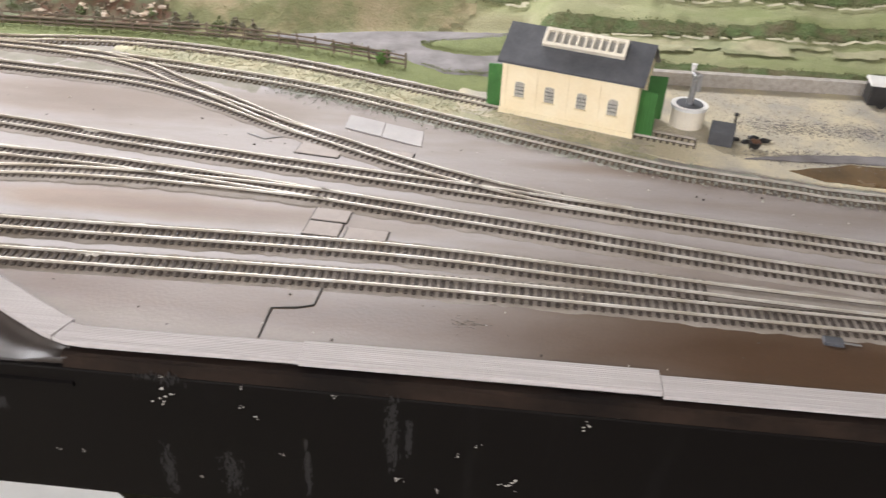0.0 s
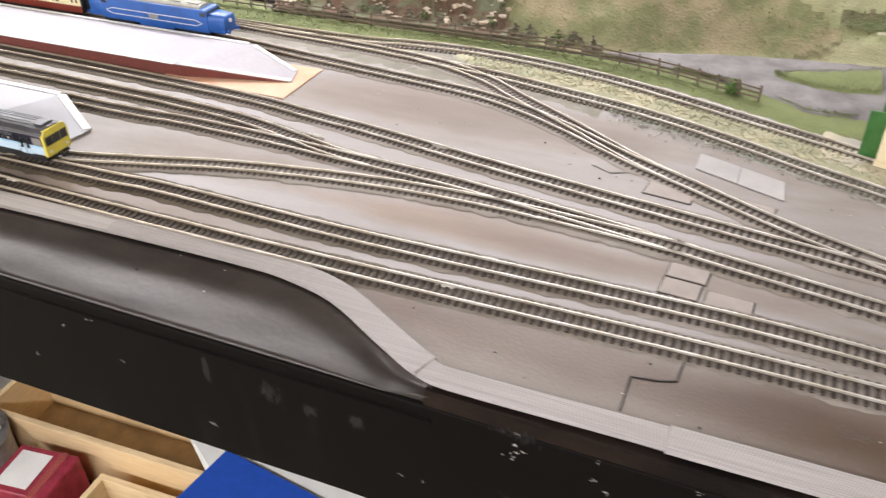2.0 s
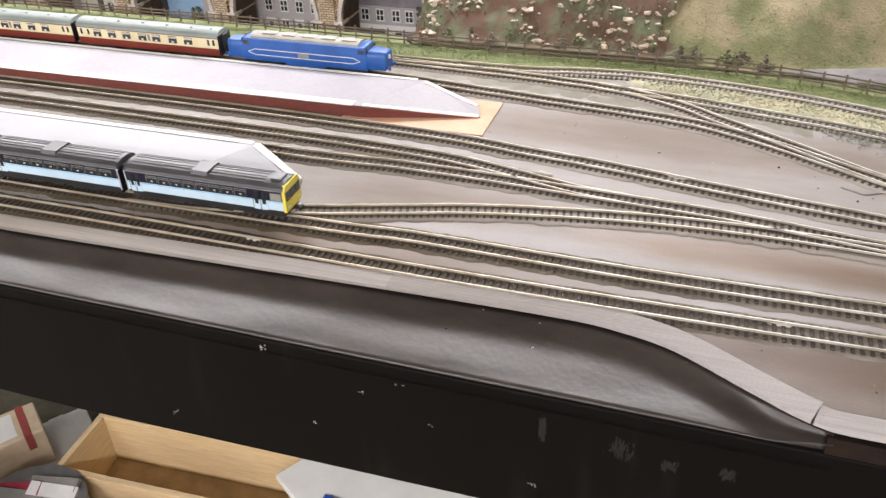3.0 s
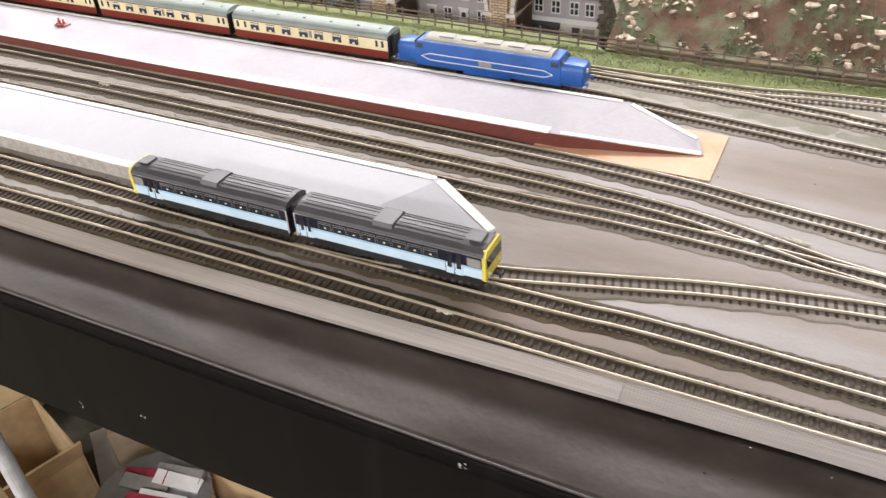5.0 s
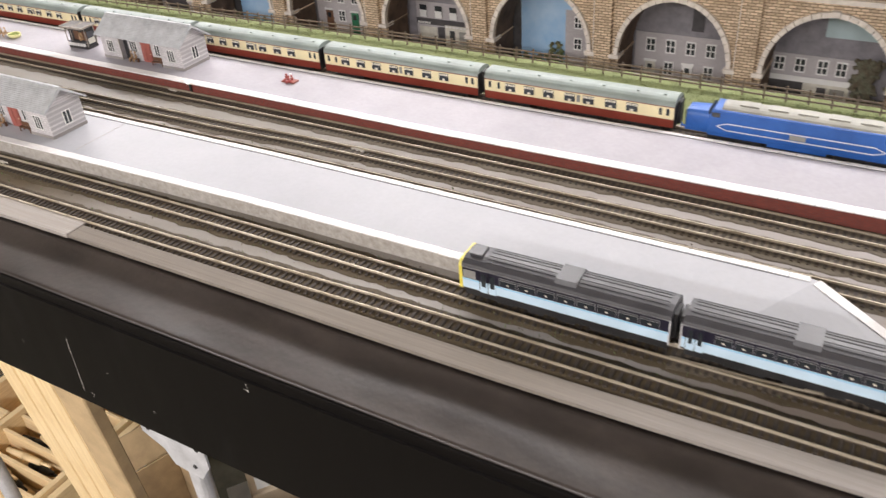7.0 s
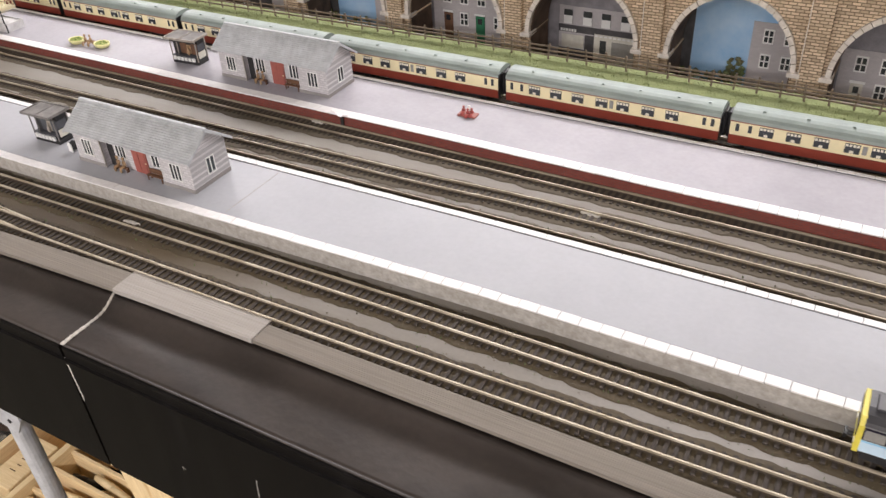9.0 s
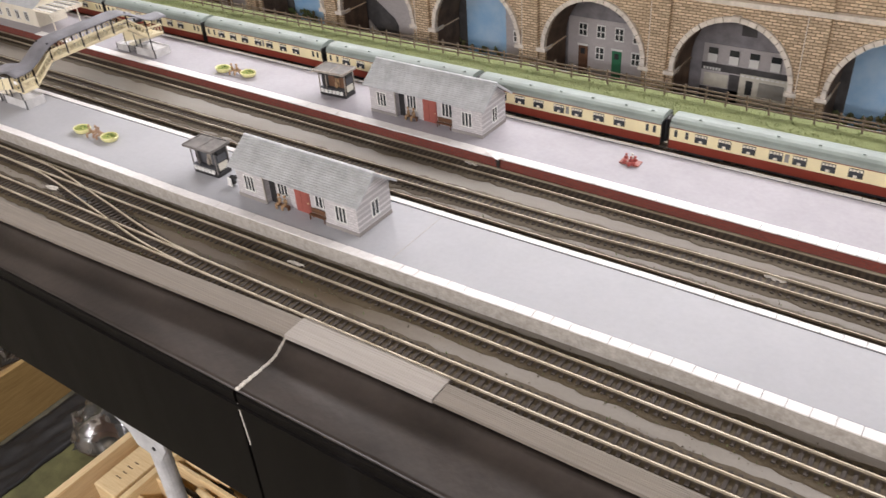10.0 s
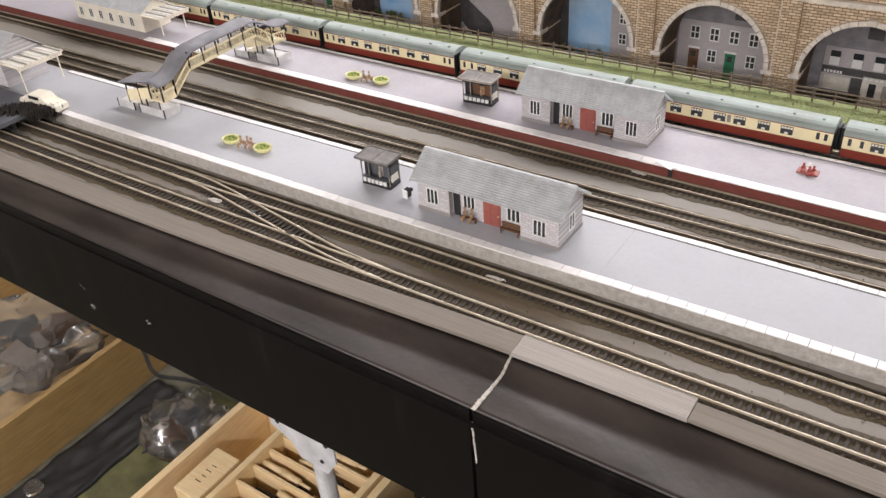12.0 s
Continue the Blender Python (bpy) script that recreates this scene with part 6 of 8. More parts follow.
def doll(bm, x, y, z, seated=False):
    """A small plain figure shape."""
    if seated:
        lump(bm, x, y, z + 0.0085, 0.0028, 0.0022, 0.0045, 1)
        lump(bm, x, y - 0.0035, z + 0.0055, 0.0026, 0.0045, 0.0016, 1)
        lump(bm, x, y - 0.0065, z + 0.0028, 0.0022, 0.0014, 0.0032, 1)
        lump(bm, x, y, z + 0.0150, 0.0019, 0.0019, 0.0024, 1)
    else:
        lump(bm, x, y, z + 0.005, 0.0020, 0.0017, 0.0055, 1)
        lump(bm, x, y, z + 0.0135, 0.0030, 0.0020, 0.0052, 1)
        lump(bm, x, y, z + 0.0205, 0.0019, 0.0019, 0.0024, 1)


def station_house(m, label, roof_mat, door_mat):
    ob = thing("station_building", label, "building", m, group="stone waiting-room buildings on the platforms")
    L, D, E, R = 0.180, 0.056, 0.0415, 0.0645
    part("wall", made((0, 0.042, 0, D, 0, E), chamfer=0.0003), STONE, ob)
    part("wall", made((0.134, L, 0, D, 0, E), chamfer=0.0003), STONE, ob)
    part("wall", made((0.042, 0.134, 0.009, D, 0, E)), STONE, ob)
    for x in (0.0006, L - 0.0026):
        bm = bmesh.new()
        prism(bm, [(0.0, E - 0.0005), (D, E - 0.0005), (D / 2, R - 0.002)], x, x + 0.002)
        part("gable", bm, STONE, ob)
    rows = 15
    for s in (0, 1):
        bm = bmesh.new()
        for k in range(rows):
            t0, t1 = k / rows, (k + 1.15) / rows
            ya, yb = -0.0065 + (D / 2 + 0.0065) * t0, -0.0065 + (D / 2 + 0.0065) * t1
            za, zb = E - 0.0025 + (R - E + 0.0025) * t0 + 0.0014, E - 0.0025 + (R - E + 0.0025) * min(t1, 1) + 0.0004
            yb = min(yb, D / 2)
            x = -0.006
            while x < L + 0.0055:
                wdt = min(0.0085, L + 0.006 - x)
                if k % 2 and x == -0.006:
                    wdt = 0.0042
                dz = random.uniform(-0.0002, 0.0002)
                pts = [(ya, za - 0.0010), (ya, za + dz), (yb, zb + dz), (yb, zb - 0.0010)]
                if s:
                    pts = [(D - p, q) for p, q in pts]
                prism(bm, pts, x, x + wdt - 0.0003)
                x += wdt
        part("roof_slope", bm, roof_mat, ob, "grey slated roof slope")
    # a thin darker band along the foot of the walls
    for plinth in ((-0.0006, 0.0426, -0.0006, 0.0002, 0, 0.0045), (0.1334, L + 0.0006, -0.0006, 0.0002, 0, 0.0045), (L - 0.0002, L + 0.0006, 0.0003, D, 0, 0.0045)):
        part("plinth", made(plinth), WALLFOOT, ob, "darker grey band along the wall foot")
    part("ridge", made((-0.006, L + 0.006, D / 2 - 0.002, D / 2 + 0.002, R - 0.0008, R + 0.0016), chamfer=0.0006), roof_mat, ob)
    for x in (-0.0062, L + 0.0052):
        for s in (0, 1):
            bm = bmesh.new()
            pts = [(-0.0065, E - 0.0042), (-0.0065, E - 0.0015), (D / 2, R - 0.0004), (D / 2, R - 0.0032)]
            if s:
                pts = [(D - p, q) for p, q in pts]
            prism(bm, pts, x, x + 0.001)
            part("bargeboard", bm, SLATE, ob, "pale grey bargeboard")
    small_window(ob, 0.0205, 0.0, 0.0125, 0.0150, 0.0190, 3)
    small_window(ob, 0.1575, 0.0, 0.0125, 0.0150, 0.0190, 3)
    small_window(ob, 0.0640, 0.009, 0.0140, 0.0150, 0.0180, 3)
    small_window(ob, 0.1210, 0.009, 0.0140, 0.0160, 0.0180, 3)
    small_window(ob, L, 0.029, 0.0125, 0.0115, 0.0185, 2, "x", 1)
    door = part("door", made((0.0825, 0.1045, 0.0078, 0.0096, 0.0, 0.0320), chamfer=0.0003), door_mat, ob, "red panelled door")
    for x in (0.0845, 0.0945):
        part("panel", made((x, x + 0.0080, 0.0073, 0.0080, 0.003, 0.029), chamfer=0.0002), door_mat, door)
    part("door_knob", made((0.1018, 0.1028, 0.0066, 0.0080, 0.0140, 0.0150)), CREAM, door)
    part("door", made((0.0435, 0.0520, 0.0078, 0.0096, 0.0, 0.0315), chamfer=0.0003), DARK, ob, "dark open doorway")
    part("post", made((0.0418, 0.0432, -0.0003, 0.0014, 0, E)), GREYSIDE, ob)
    return ob


near_house = station_house(pose(-1.836, 0.676, P_H), "grey stone station building with slate roof on the platform", SLATE, DOORRED)
far_house = copy_thing(near_house, pose(-1.842, 0.928, P_H))
tagged(far_house, "grey stone station building with red door and slate roof")
for hx, hy in ((-1.836, 0.676), (-1.842, 0.928)):
    bench = thing("bench", "brown wooden bench against the station wall", "bench", pose(hx + 0.120, hy + 0.0040, P_H))
    part("seat", made((-0.012, 0.012, -0.0040, 0.0008, 0.0055, 0.0067), chamfer=0.0002), BROWN, bench)
    part("backrest", made((-0.012, 0.012, 0.0010, 0.0020, 0.0066, 0.0125), chamfer=0.0002), BROWN, bench)
    for x in (-0.0105, 0.0105):
        for y in (-0.0034, 0.0012):
            part("leg", made((x - 0.0006, x + 0.0006, y - 0.0006, y + 0.0006, 0, 0.0055)), BROWN, bench)
    bench = thing("bench", "brown bench with seated model figures before the window", "bench", pose(hx + 0.066, hy + 0.0040, P_H))
    part("seat", made((-0.010, 0.010, -0.0040, 0.0008, 0.0042, 0.0052), chamfer=0.0002), BROWN, bench)
    for x in (-0.009, 0.009):
        part("leg", made((x - 0.0006, x + 0.0006, -0.0034, 0.0002, 0, 0.0042)), BROWN, bench)
    for dx in (-0.0055, 0.0035):
        bm = bmesh.new()
        doll(bm, 0, 0, -0.004, True)
        single("model_figure", bm, FIGTAN, "tan seated plastic model figure", "figurine", m=pose(hx + 0.066 + dx, hy + 0.0040, P_H + 0.0042), group="model figures")


def kiosk(m, label, front_mats, trim):
    """A small glazed kiosk: plinth, corner posts, a lit-less inside with goods, and a flat roof with a rim."""
    ob = thing("kiosk", label, "kiosk", m, group="platform kiosks")
    body = part("body", made((0.001, 0.045, 0.006, 0.022, 0, 0.032)), DARK, ob)
    part("plinth", made((0, 0.046, 0, 0.022, 0, 0.0045), chamfer=0.0003), DARK, ob)
    for x, y in ((0, 0), (0.0448, 0), (0.0448, 0.0208), (0.0120, 0)):
        part("corner_post", made((x, x + 0.0012, y, y + 0.0012, 0.004, 0.032)), trim, ob, "thin grey-brown corner post")
    part("fascia", made((0, 0.046, -0.0004, 0.0008, 0.0278, 0.032)), DARK, ob)
    part("counter", made((0.0015, 0.0445, -0.0012, 0.0055, 0.0098, 0.0108), chamfer=0.0002), SLATE_DARK, ob)
    for k, (x, w, z, h, mt) in enumerate(((0.014, 0.011, 0.012, 0.0145, front_mats[0]), (0.0255, 0.007, 0.0125, 0.011, front_mats[1]), (0.033, 0.010, 0.012, 0.0135, front_mats[0]))):
        part("poster", made((x, x + w, 0.0048, 0.0062, z, z + h)), mt, body, "small coloured picture panel")
    bm = bmesh.new()
    lump(bm, 0.0285, 0.0035, 0.0155, 0.0024, 0.0020, 0.0052, 2, 0.15)
    lump(bm, 0.0290, 0.0035, 0.0215, 0.0017, 0.0016, 0.0018, 1, 0.1)
    part("counter_goods", bm, front_mats[1], body, "tan goods on the counter")
    for k in range(6):
        part("paper", made((0.0035 + k * 0.0066, 0.0078 + k * 0.0066, -0.0018, 0.0004, 0.0044, 0.0086)), WHITE, body, "white newspaper front")
    for k, z in enumerate((0.0075, 0.0170)):
        part("side_panel", made((0.0452, 0.0464, 0.004, 0.018, z, z + 0.0080)), (PRINTPALE, SLATE_DARK)[k], ob)
    roof = part("roof", made((-0.0035, 0.0495, -0.0065, 0.0255, 0.0318, 0.0338), chamfer=0.0004), KIOSKROOF, ob, "flat brown-grey overhanging roof")
    for rim in ((-0.0038, 0.0498, -0.0068, -0.0056, 0.0322, 0.0348), (-0.0038, 0.0498, 0.0246, 0.0258, 0.0322, 0.0348), (-0.0038, -0.0026, -0.0055, 0.0245, 0.0322, 0.0348), (0.0486, 0.0498, -0.0055, 0.0245, 0.0322, 0.0348), (0.0225, 0.0235, -0.0055, 0.0245, 0.0336, 0.0344)):
        part("rim", made(rim), trim, roof)
    bm = made(*[(0.008 + k * 0.0045, 0.011 + k * 0.0045, -0.0007, -0.0003, 0.0292, 0.0308) for k in range(7)])
    part("sign_writing", bm, KIOSKTRIM, body, "faint unreadable sign bars", kind="stuff")
    return ob


kiosk(pose(-1.930, 0.689, P_H, 0, 0, 2) @ Matrix.Diagonal((0.9, 1, 1.15, 1)), "dark grey newspaper kiosk with a flat felt roof", (SLATE_DARK, KIOSKTRIM), KIOSKROOF)
kiosk(pose(-1.944, 0.938, P_H, 0, 0, 4) @ Matrix.Diagonal((1, 1, 1.14, 1)), "dark kiosk with brown posters and a grey-brown roof rim", (BROWN, FIGTAN), KIOSKTRIM)
stand = thing("news_stand", "small black and white news stand beside the kiosk", "stand", pose(-1.862, 0.688, P_H, 0, 0, -10))
part("board", made((-0.004, 0.004, -0.004, -0.0025, 0.0, 0.011), chamfer=0.0003), WHITE, stand, "white bill board")
bm = bmesh.new()
lump(bm, 0, 0.001, 0.0065, 0.0055, 0.004, 0.0065, 2, 0.12)
lump(bm, 0.004, 0.003, 0.011, 0.003, 0.003, 0.003, 1, 0.1)
part("bundle", bm, DARK, stand, "black covered bundle")


def tub(m, label):
    ob = thing("flower_tub", label, "planter", m, group="yellow flower tubs on the platforms")
    bm = bmesh.new()
    profile = ((0.0070, 0.0), (0.0090, 0.0012), (0.0105, 0.0040), (0.0108, 0.0068), (0.0102, 0.0072), (0.0094, 0.0068), (0.0090, 0.0048), (0.0, 0.0046))
    rings = [[bm.verts.new((1.25 * r * math.cos(k * math.tau / 20), r * math.sin(k * math.tau / 20), z)) for k in range(20)] for r, z in profile[:-1]]
    for p, q in zip(rings, rings[1:]):
        for k in range(20):
            bm.faces.new((p[k], p[(k + 1) % 20], q[(k + 1) % 20], q[k]))
    bm.faces.new(rings[0][::-1])
    bm.faces.new(rings[-1])
    part("tub_body", bm, YELLOW, ob, "yellow oval tub", smooth=True)
    bm = bmesh.new()
    for k in range(46):
        a, r = random.uniform(0, 6.28), 0.0080 * math.sqrt(random.random())
        lump(bm, r * 1.2 * math.cos(a), r * math.sin(a), 0.0056 + random.uniform(0, 0.0006), 0.0016, 0.0016, 0.0011, 1, 0.3)
    part("moss", bm, TUBMOSS, ob, "yellow-green moss")
    bm = bmesh.new()
    for k in range(5):
        a, r = random.uniform(0, 6.28), 0.0070 * math.sqrt(random.random())
        lump(bm, r * 1.2 * math.cos(a), r * math.sin(a), 0.0064, 0.0013, 0.0013, 0.0012, 1, 0.3)
    part("foliage", bm, LEAF, ob, "green plants")
    return ob


first_tub = tub(pose(-2.160, 0.690, P_H), "yellow oval flower tub with green plants")
copy_thing(first_tub, pose(-2.103, 0.692, P_H))
copy_thing(first_tub, pose(-2.143, 0.934, P_H))
copy_thing(first_tub, pose(-2.092, 0.938, P_H))
for x, y, mt in ((-2.138, 0.688, FIGTAN), (-2.128, 0.691, DOLLBROWN), (-2.120, 0.690, DOLLBROWN), (-2.122, 0.934, FIGTAN), (-2.113, 0.936, FIGTAN)):
    bm = bmesh.new()
    doll(bm, 0, 0, 0, True)
    lump(bm, 0.002, 0.003, 0.004, 0.0035, 0.003, 0.004, 1, 0.15)
    single("model_figure", bm, mt, "plain seated plastic model figure beside a tub", "figurine", m=pose(x, y, P_H), group="model figures")
for dx, dy, mt in ((-0.006, 0, FIGRED), (0.0, 0.003, WHITE), (0.006, -0.002, FIGRED), (0.002, -0.005, FIGRED)):
    bm = bmesh.new()
    doll(bm, 0, 0, -0.002, True)
    bmesh.ops.scale(bm, vec=(1.1, 0.9, 0.62), verts=bm.verts)
    single("model_figure", bm, mt, "plain red and white plastic model figure", "figurine", m=pose(-1.475 + dx, 0.957 + dy, P_H + 0.002), group="model figures")
single("luggage_trolley", made((-0.012, 0.012, -0.007, 0.006, 0.0, 0.002), chamfer=0.0004), DOORRED, "flat dull red luggage trolley on the platform", "trolley", m=pose(-1.475, 0.957, P_H))

# ---------- covered footbridge ----------
bridge = thing("footbridge", "cream lattice footbridge with slate-blue roof over the tracks", "footbridge", pose(-2.306, 0.004, P_H))
BRIDGE_ROOF = mat("bridge_roof", (0.20, 0.195, 0.215), 0.6, var=0.2, scale=30)
ways = [(0.690, 0.030), (0.714, 0.031), (0.748, 0.058), (0.885, 0.061), (0.916, 0.037), (0.946, 0.034)]
for side in (-0.0135, 0.0135):
    for (ya, za), (yb, zb) in zip(ways, ways[1:]):
        bm = bmesh.new()
        for lo, hi in ((0.0, 0.0022), (0.0125, 0.0150)):
            vs = [bm.verts.new((side + dx, y, z)) for dx in (-0.0008, 0.0008) for y, z in ((ya, za + lo), (yb, zb + lo), (yb, zb + hi), (ya, za + hi))]
            for f in ((0, 1, 2, 3), (7, 6, 5, 4), (0, 4, 5, 1), (1, 5, 6, 2), (2, 6, 7, 3), (3, 7, 4, 0)):
                bm.faces.new([vs[i] for i in f])
        part("girder", bm, BRIDGECREAM, bridge)
        n = max(2, int((yb - ya) / 0.0055))
        bm = bmesh.new()
        for i in range(n):
            y0, y1 = ya + (yb - ya) * i / n, ya + (yb - ya) * (i + 1) / n
            z0, z1 = za + (zb - za) * i / n, za + (zb - za) * (i + 1) / n
            tube(bm, (side, y0, z0 + 0.001), (side, y1, z1 + 0.0135), 0.0006, 0.0006, 4)
            tube(bm, (side, y0, z0 + 0.0135), (side, y1, z1 + 0.001), 0.0006, 0.0006, 4)
        part("lattice", bm, BRIDGECREAM, bridge, "cream lattice side")
        k = max(1, round((yb - ya) / 0.03))
        for i in range(k + 1):
            y, z = ya + (yb - ya) * i / k, za + (zb - za) * i / k
            part("post", made((side - 0.0009, side + 0.0009, y - 0.0009, y + 0.0009, z, z + 0.026)), DARK, bridge, "dark roof post")
deck_pts = [(y, z) for y, z in ways] + [(y, z - 0.003) for y, z in ways[::-1]]
bm = bmesh.new()
prism(bm, deck_pts, -0.0125, 0.0125)
part("deck", bm, BRIDGECREAM, bridge)


def bridge_roof_height(y):
    """The roof over the walkway, with its bends eased."""
    near_z = [lines_between(ways, y + d * 0.004) for d in range(-4, 5)]
    return sum(near_z) / 9 + 0.0255


bm = bmesh.new()
rows = []
for k in range(43):
    y = 0.682 + 0.272 * k / 42
    over = [(-0.0185 + 0.037 * j / 8, y, bridge_roof_height(y) + 0.0045 * (1 - (j / 4 - 1) ** 2)) for j in range(9)]
    rows.append([bm.verts.new(p) for p in over] + [bm.verts.new((x, yy, z - 0.0014)) for x, yy, z in over[::-1]])
for r, q in zip(rows, rows[1:]):
    for j in range(18):
        bm.faces.new((r[j], q[j], q[(j + 1) % 18], r[(j + 1) % 18]))
bm.faces.new(rows[0])
bm.faces.new(rows[-1][::-1])
part("roof", bm, BRIDGE_ROOF, bridge, "slate-blue curved roof", smooth=True)
for y0, y1, lift in ((0.692, 0.722, 0.030), (0.916, 0.947, 0.034)):
    # two low boxes, hollow on top, under the landing and its stair
    for x0, x1, z in ((-0.052, 0.004, 0.0130), (-0.102, -0.063, 0.0115)):
        if y0 > 0.8:
            x0, x1 = x0 + 0.020, x1 + 0.014
        part("base_block", made((x0, x1, y0, y0 + 0.0012, 0, z), (x0, x1, y1 - 0.0012, y1, 0, z), (x0, x0 + 0.0012, y0 + 0.0012, y1 - 0.0012, 0, z), (x1 - 0.0012, x1, y0 + 0.0012, y1 - 0.0012, 0, z), (x0 + 0.0012, x1 - 0.0012, y0 + 0.0012, y1 - 0.0012, 0, z - 0.0022)), GREYWASH, bridge, "grey-white hollow stair base")
        for px in (x0 + 0.0006, x1 - 0.0006):
            part("corner_post", made((px - 0.0008, px + 0.0008, y0 - 0.0006, y0 + 0.0008, 0, z + 0.0008)), DARK, bridge, "dark corner strip")
    shift = 0.017 if y0 > 0.8 else 0
    for px in (-0.034 + shift, -0.006 + shift):
        part("post", made((px - 0.0007, px + 0.0007, y0 + 0.002, y0 + 0.0034, 0.0108, lift + 0.003)), DARK, bridge, "dark roof post")
    # stair going down from the landing, with its solid side and short roof
    bm = bmesh.new()
    for k in range(6):
        box(bm, -0.024 - k * 0.009 + shift, -0.013 - k * 0.009 + shift, y0 + 0.004, y1 - 0.003, lift - 0.006 - k * 0.0035, lift - 0.001 - k * 0.0035)
    part("steps", bm, CREAM_PALE, bridge, "cream stair flight")
    bm = bmesh.new()
    prism(bm, [(-0.074 + shift, lift - 0.017), (-0.014 + shift, lift - 0.001), (-0.014 + shift, lift + 0.016), (-0.074 + shift, lift + 0.001)], y0 + 0.0005, y0 + 0.0017, "y")
    part("side_panel", bm, BRIDGECREAM, bridge, "pale cream stair side")
    bm = bmesh.new()
    prism(bm, [(-0.082 + shift, lift + 0.0125), (-0.012 + shift, lift + 0.0265), (-0.012 + shift, lift + 0.0280), (-0.082 + shift, lift + 0.0140)], y0 - 0.006, y1 + 0.003, "y")
    part("stair_roof", bm, BRIDGE_ROOF, bridge, "slate-blue stair roof")
    for px in (-0.072 + shift, -0.044 + shift):
        part("post", made((px - 0.0007, px + 0.0007, y0 + 0.0002, y0 + 0.0016, 0.0108, lift + 0.0205 + 0.2 * (px - shift + 0.044) - 0.002)), DARK, bridge, "dark roof post")

# ---------- canopy buildings at the west end ----------


def canopy_house(m, label, wall_mat, roof_mat, L, D, E, R):
    ob = thing("canopy_building", label, "building", m, group="canopied buildings at the station's west end")
    part("wall", made((0, L, 0, D, 0, E), chamfer=0.0005), wall_mat, ob)
    for s in (0, 1):
        for k in range(12):
            bm = bmesh.new()
            t0, t1 = k / 12, (k + 1.1) / 12
            ya, yb = -0.004 + (D / 2 + 0.004) * t0, min(D / 2, -0.004 + (D / 2 + 0.004) * t1)
            za, zb = E + (R - E) * t0 + 0.0012, E + (R - E) * min(1, t1) + 0.0004
            pts = [(ya, za - 0.001), (ya, za), (yb, zb), (yb, zb - 0.001)]
            if s:
                pts = [(D - p, q) for p, q in pts]
            prism(bm, pts, -0.004, L + 0.004)
            part("slate_course", bm, roof_mat, ob)
    for x in (0.0004, L - 0.0024):
        bm = bmesh.new()
        prism(bm, [(0, E - 0.0004), (D, E - 0.0004), (D / 2, R - 0.001)], x, x + 0.002)
        part("gable", bm, wall_mat, ob)
    for k in range(int(L / 0.03)):
        small_window(ob, 0.018 + k * 0.03, 0.0, 0.009, 0.010, 0.016, 2)
    canopy = part("canopy", made((L + 0.001, L + 0.055, -0.004, D + 0.004, E - 0.003, E - 0.001)), CREAM_PALE, ob, "cream platform canopy")
    for k in range(8):
        part("rafter", made((L + 0.002, L + 0.056, 0.001 + k * (D - 0.004) / 7, 0.003 + k * (D - 0.004) / 7, E - 0.001, E + 0.0008)), GREYMETAL if k % 2 else WHITE, canopy)
    bm = made(*[(L + 0.0552, L + 0.0562, -0.004 + k * 0.0042, -0.0007 + k * 0.0042, E - 0.0075, E - 0.0012) for k in range(int((D + 0.008) / 0.0042))])
    part("valance", bm, CREAM_PALE, canopy, "toothed cream valance")
    for y in (0.004, D - 0.004):
        bm = bmesh.new()
        tube(bm, (L + 0.045, y, 0), (L + 0.045, y, E - 0.003), 0.0011)
        tube(bm, (L + 0.045, y, E - 0.012), (L + 0.053, y, E - 0.004), 0.0007)
        part("column", bm, CREAM_PALE, canopy)
    return ob


canopy_house(pose(-2.83, 0.655, P_H), "grey stone canopied station building", STONE, SLATE, 0.195, 0.075, 0.046, 0.078)
canopy_house(pose(-2.825, 0.925, P_H), "cream canopied station building", CREAM_PALE, SLATE, 0.200, 0.060, 0.036, 0.054)
# pale parked model vehicle and the dark scrub over the west tracks
bm = bmesh.new()
prism(bm, [(0, 0.004), (0.004, 0.013), (0.016, 0.015), (0.022, 0.023), (0.042, 0.024), (0.050, 0.015), (0.066, 0.013), (0.068, 0.004)], -0.010, 0.010, "y")
bevel(bm, 0.0012)
car = thing("model_car", "cream toy motor car parked on the platform edge", "car", pose(-2.556, 0.634, P_H, 0, 0, 4) @ Matrix.Diagonal((1.35, 1.15, 1.05, 1)))
part("body", bm, CREAM_PALE, car)
for x in (0.014, 0.053):
    for y in (-0.010, 0.010):
        bm = bmesh.new()
        tube(bm, (x, y - 0.0015, 0.004), (x, y + 0.0015, 0.004), 0.004, 0.004, 12)
        part("wheel", bm, DARK, car)
part("windscreen", made((0.0235, 0.0405, -0.0105, 0.0105, 0.0165, 0.0215)), GLASS, car)
bridge_w = thing("road_bridge", "dark black-brown scrubby bridge across the west tracks", "bridge")
bm = bmesh.new()
for k in range(2600):
    t = random.random()
    x = -2.60 + 0.12 * t + random.uniform(-0.02, 0.02)
    y = 0.545 + 0.085 * t + random.uniform(-0.012, 0.012)
    lump(bm, x, y, random.uniform(0.014, 0.031), 0.0010, 0.0010, 0.0034, 1, 0.4)
part("scrub", bm, BRISTLE, bridge_w, "black-brown bristly scrub")
part("deck", made((-2.66, -2.50, 0.532, 0.640, 0.020, 0.026), (-2.655, -2.645, 0.590, 0.596, 0, 0.021), (-2.53, -2.52, 0.5840, 0.5890, 0, 0.021)), SLATE_DARK, bridge_w)

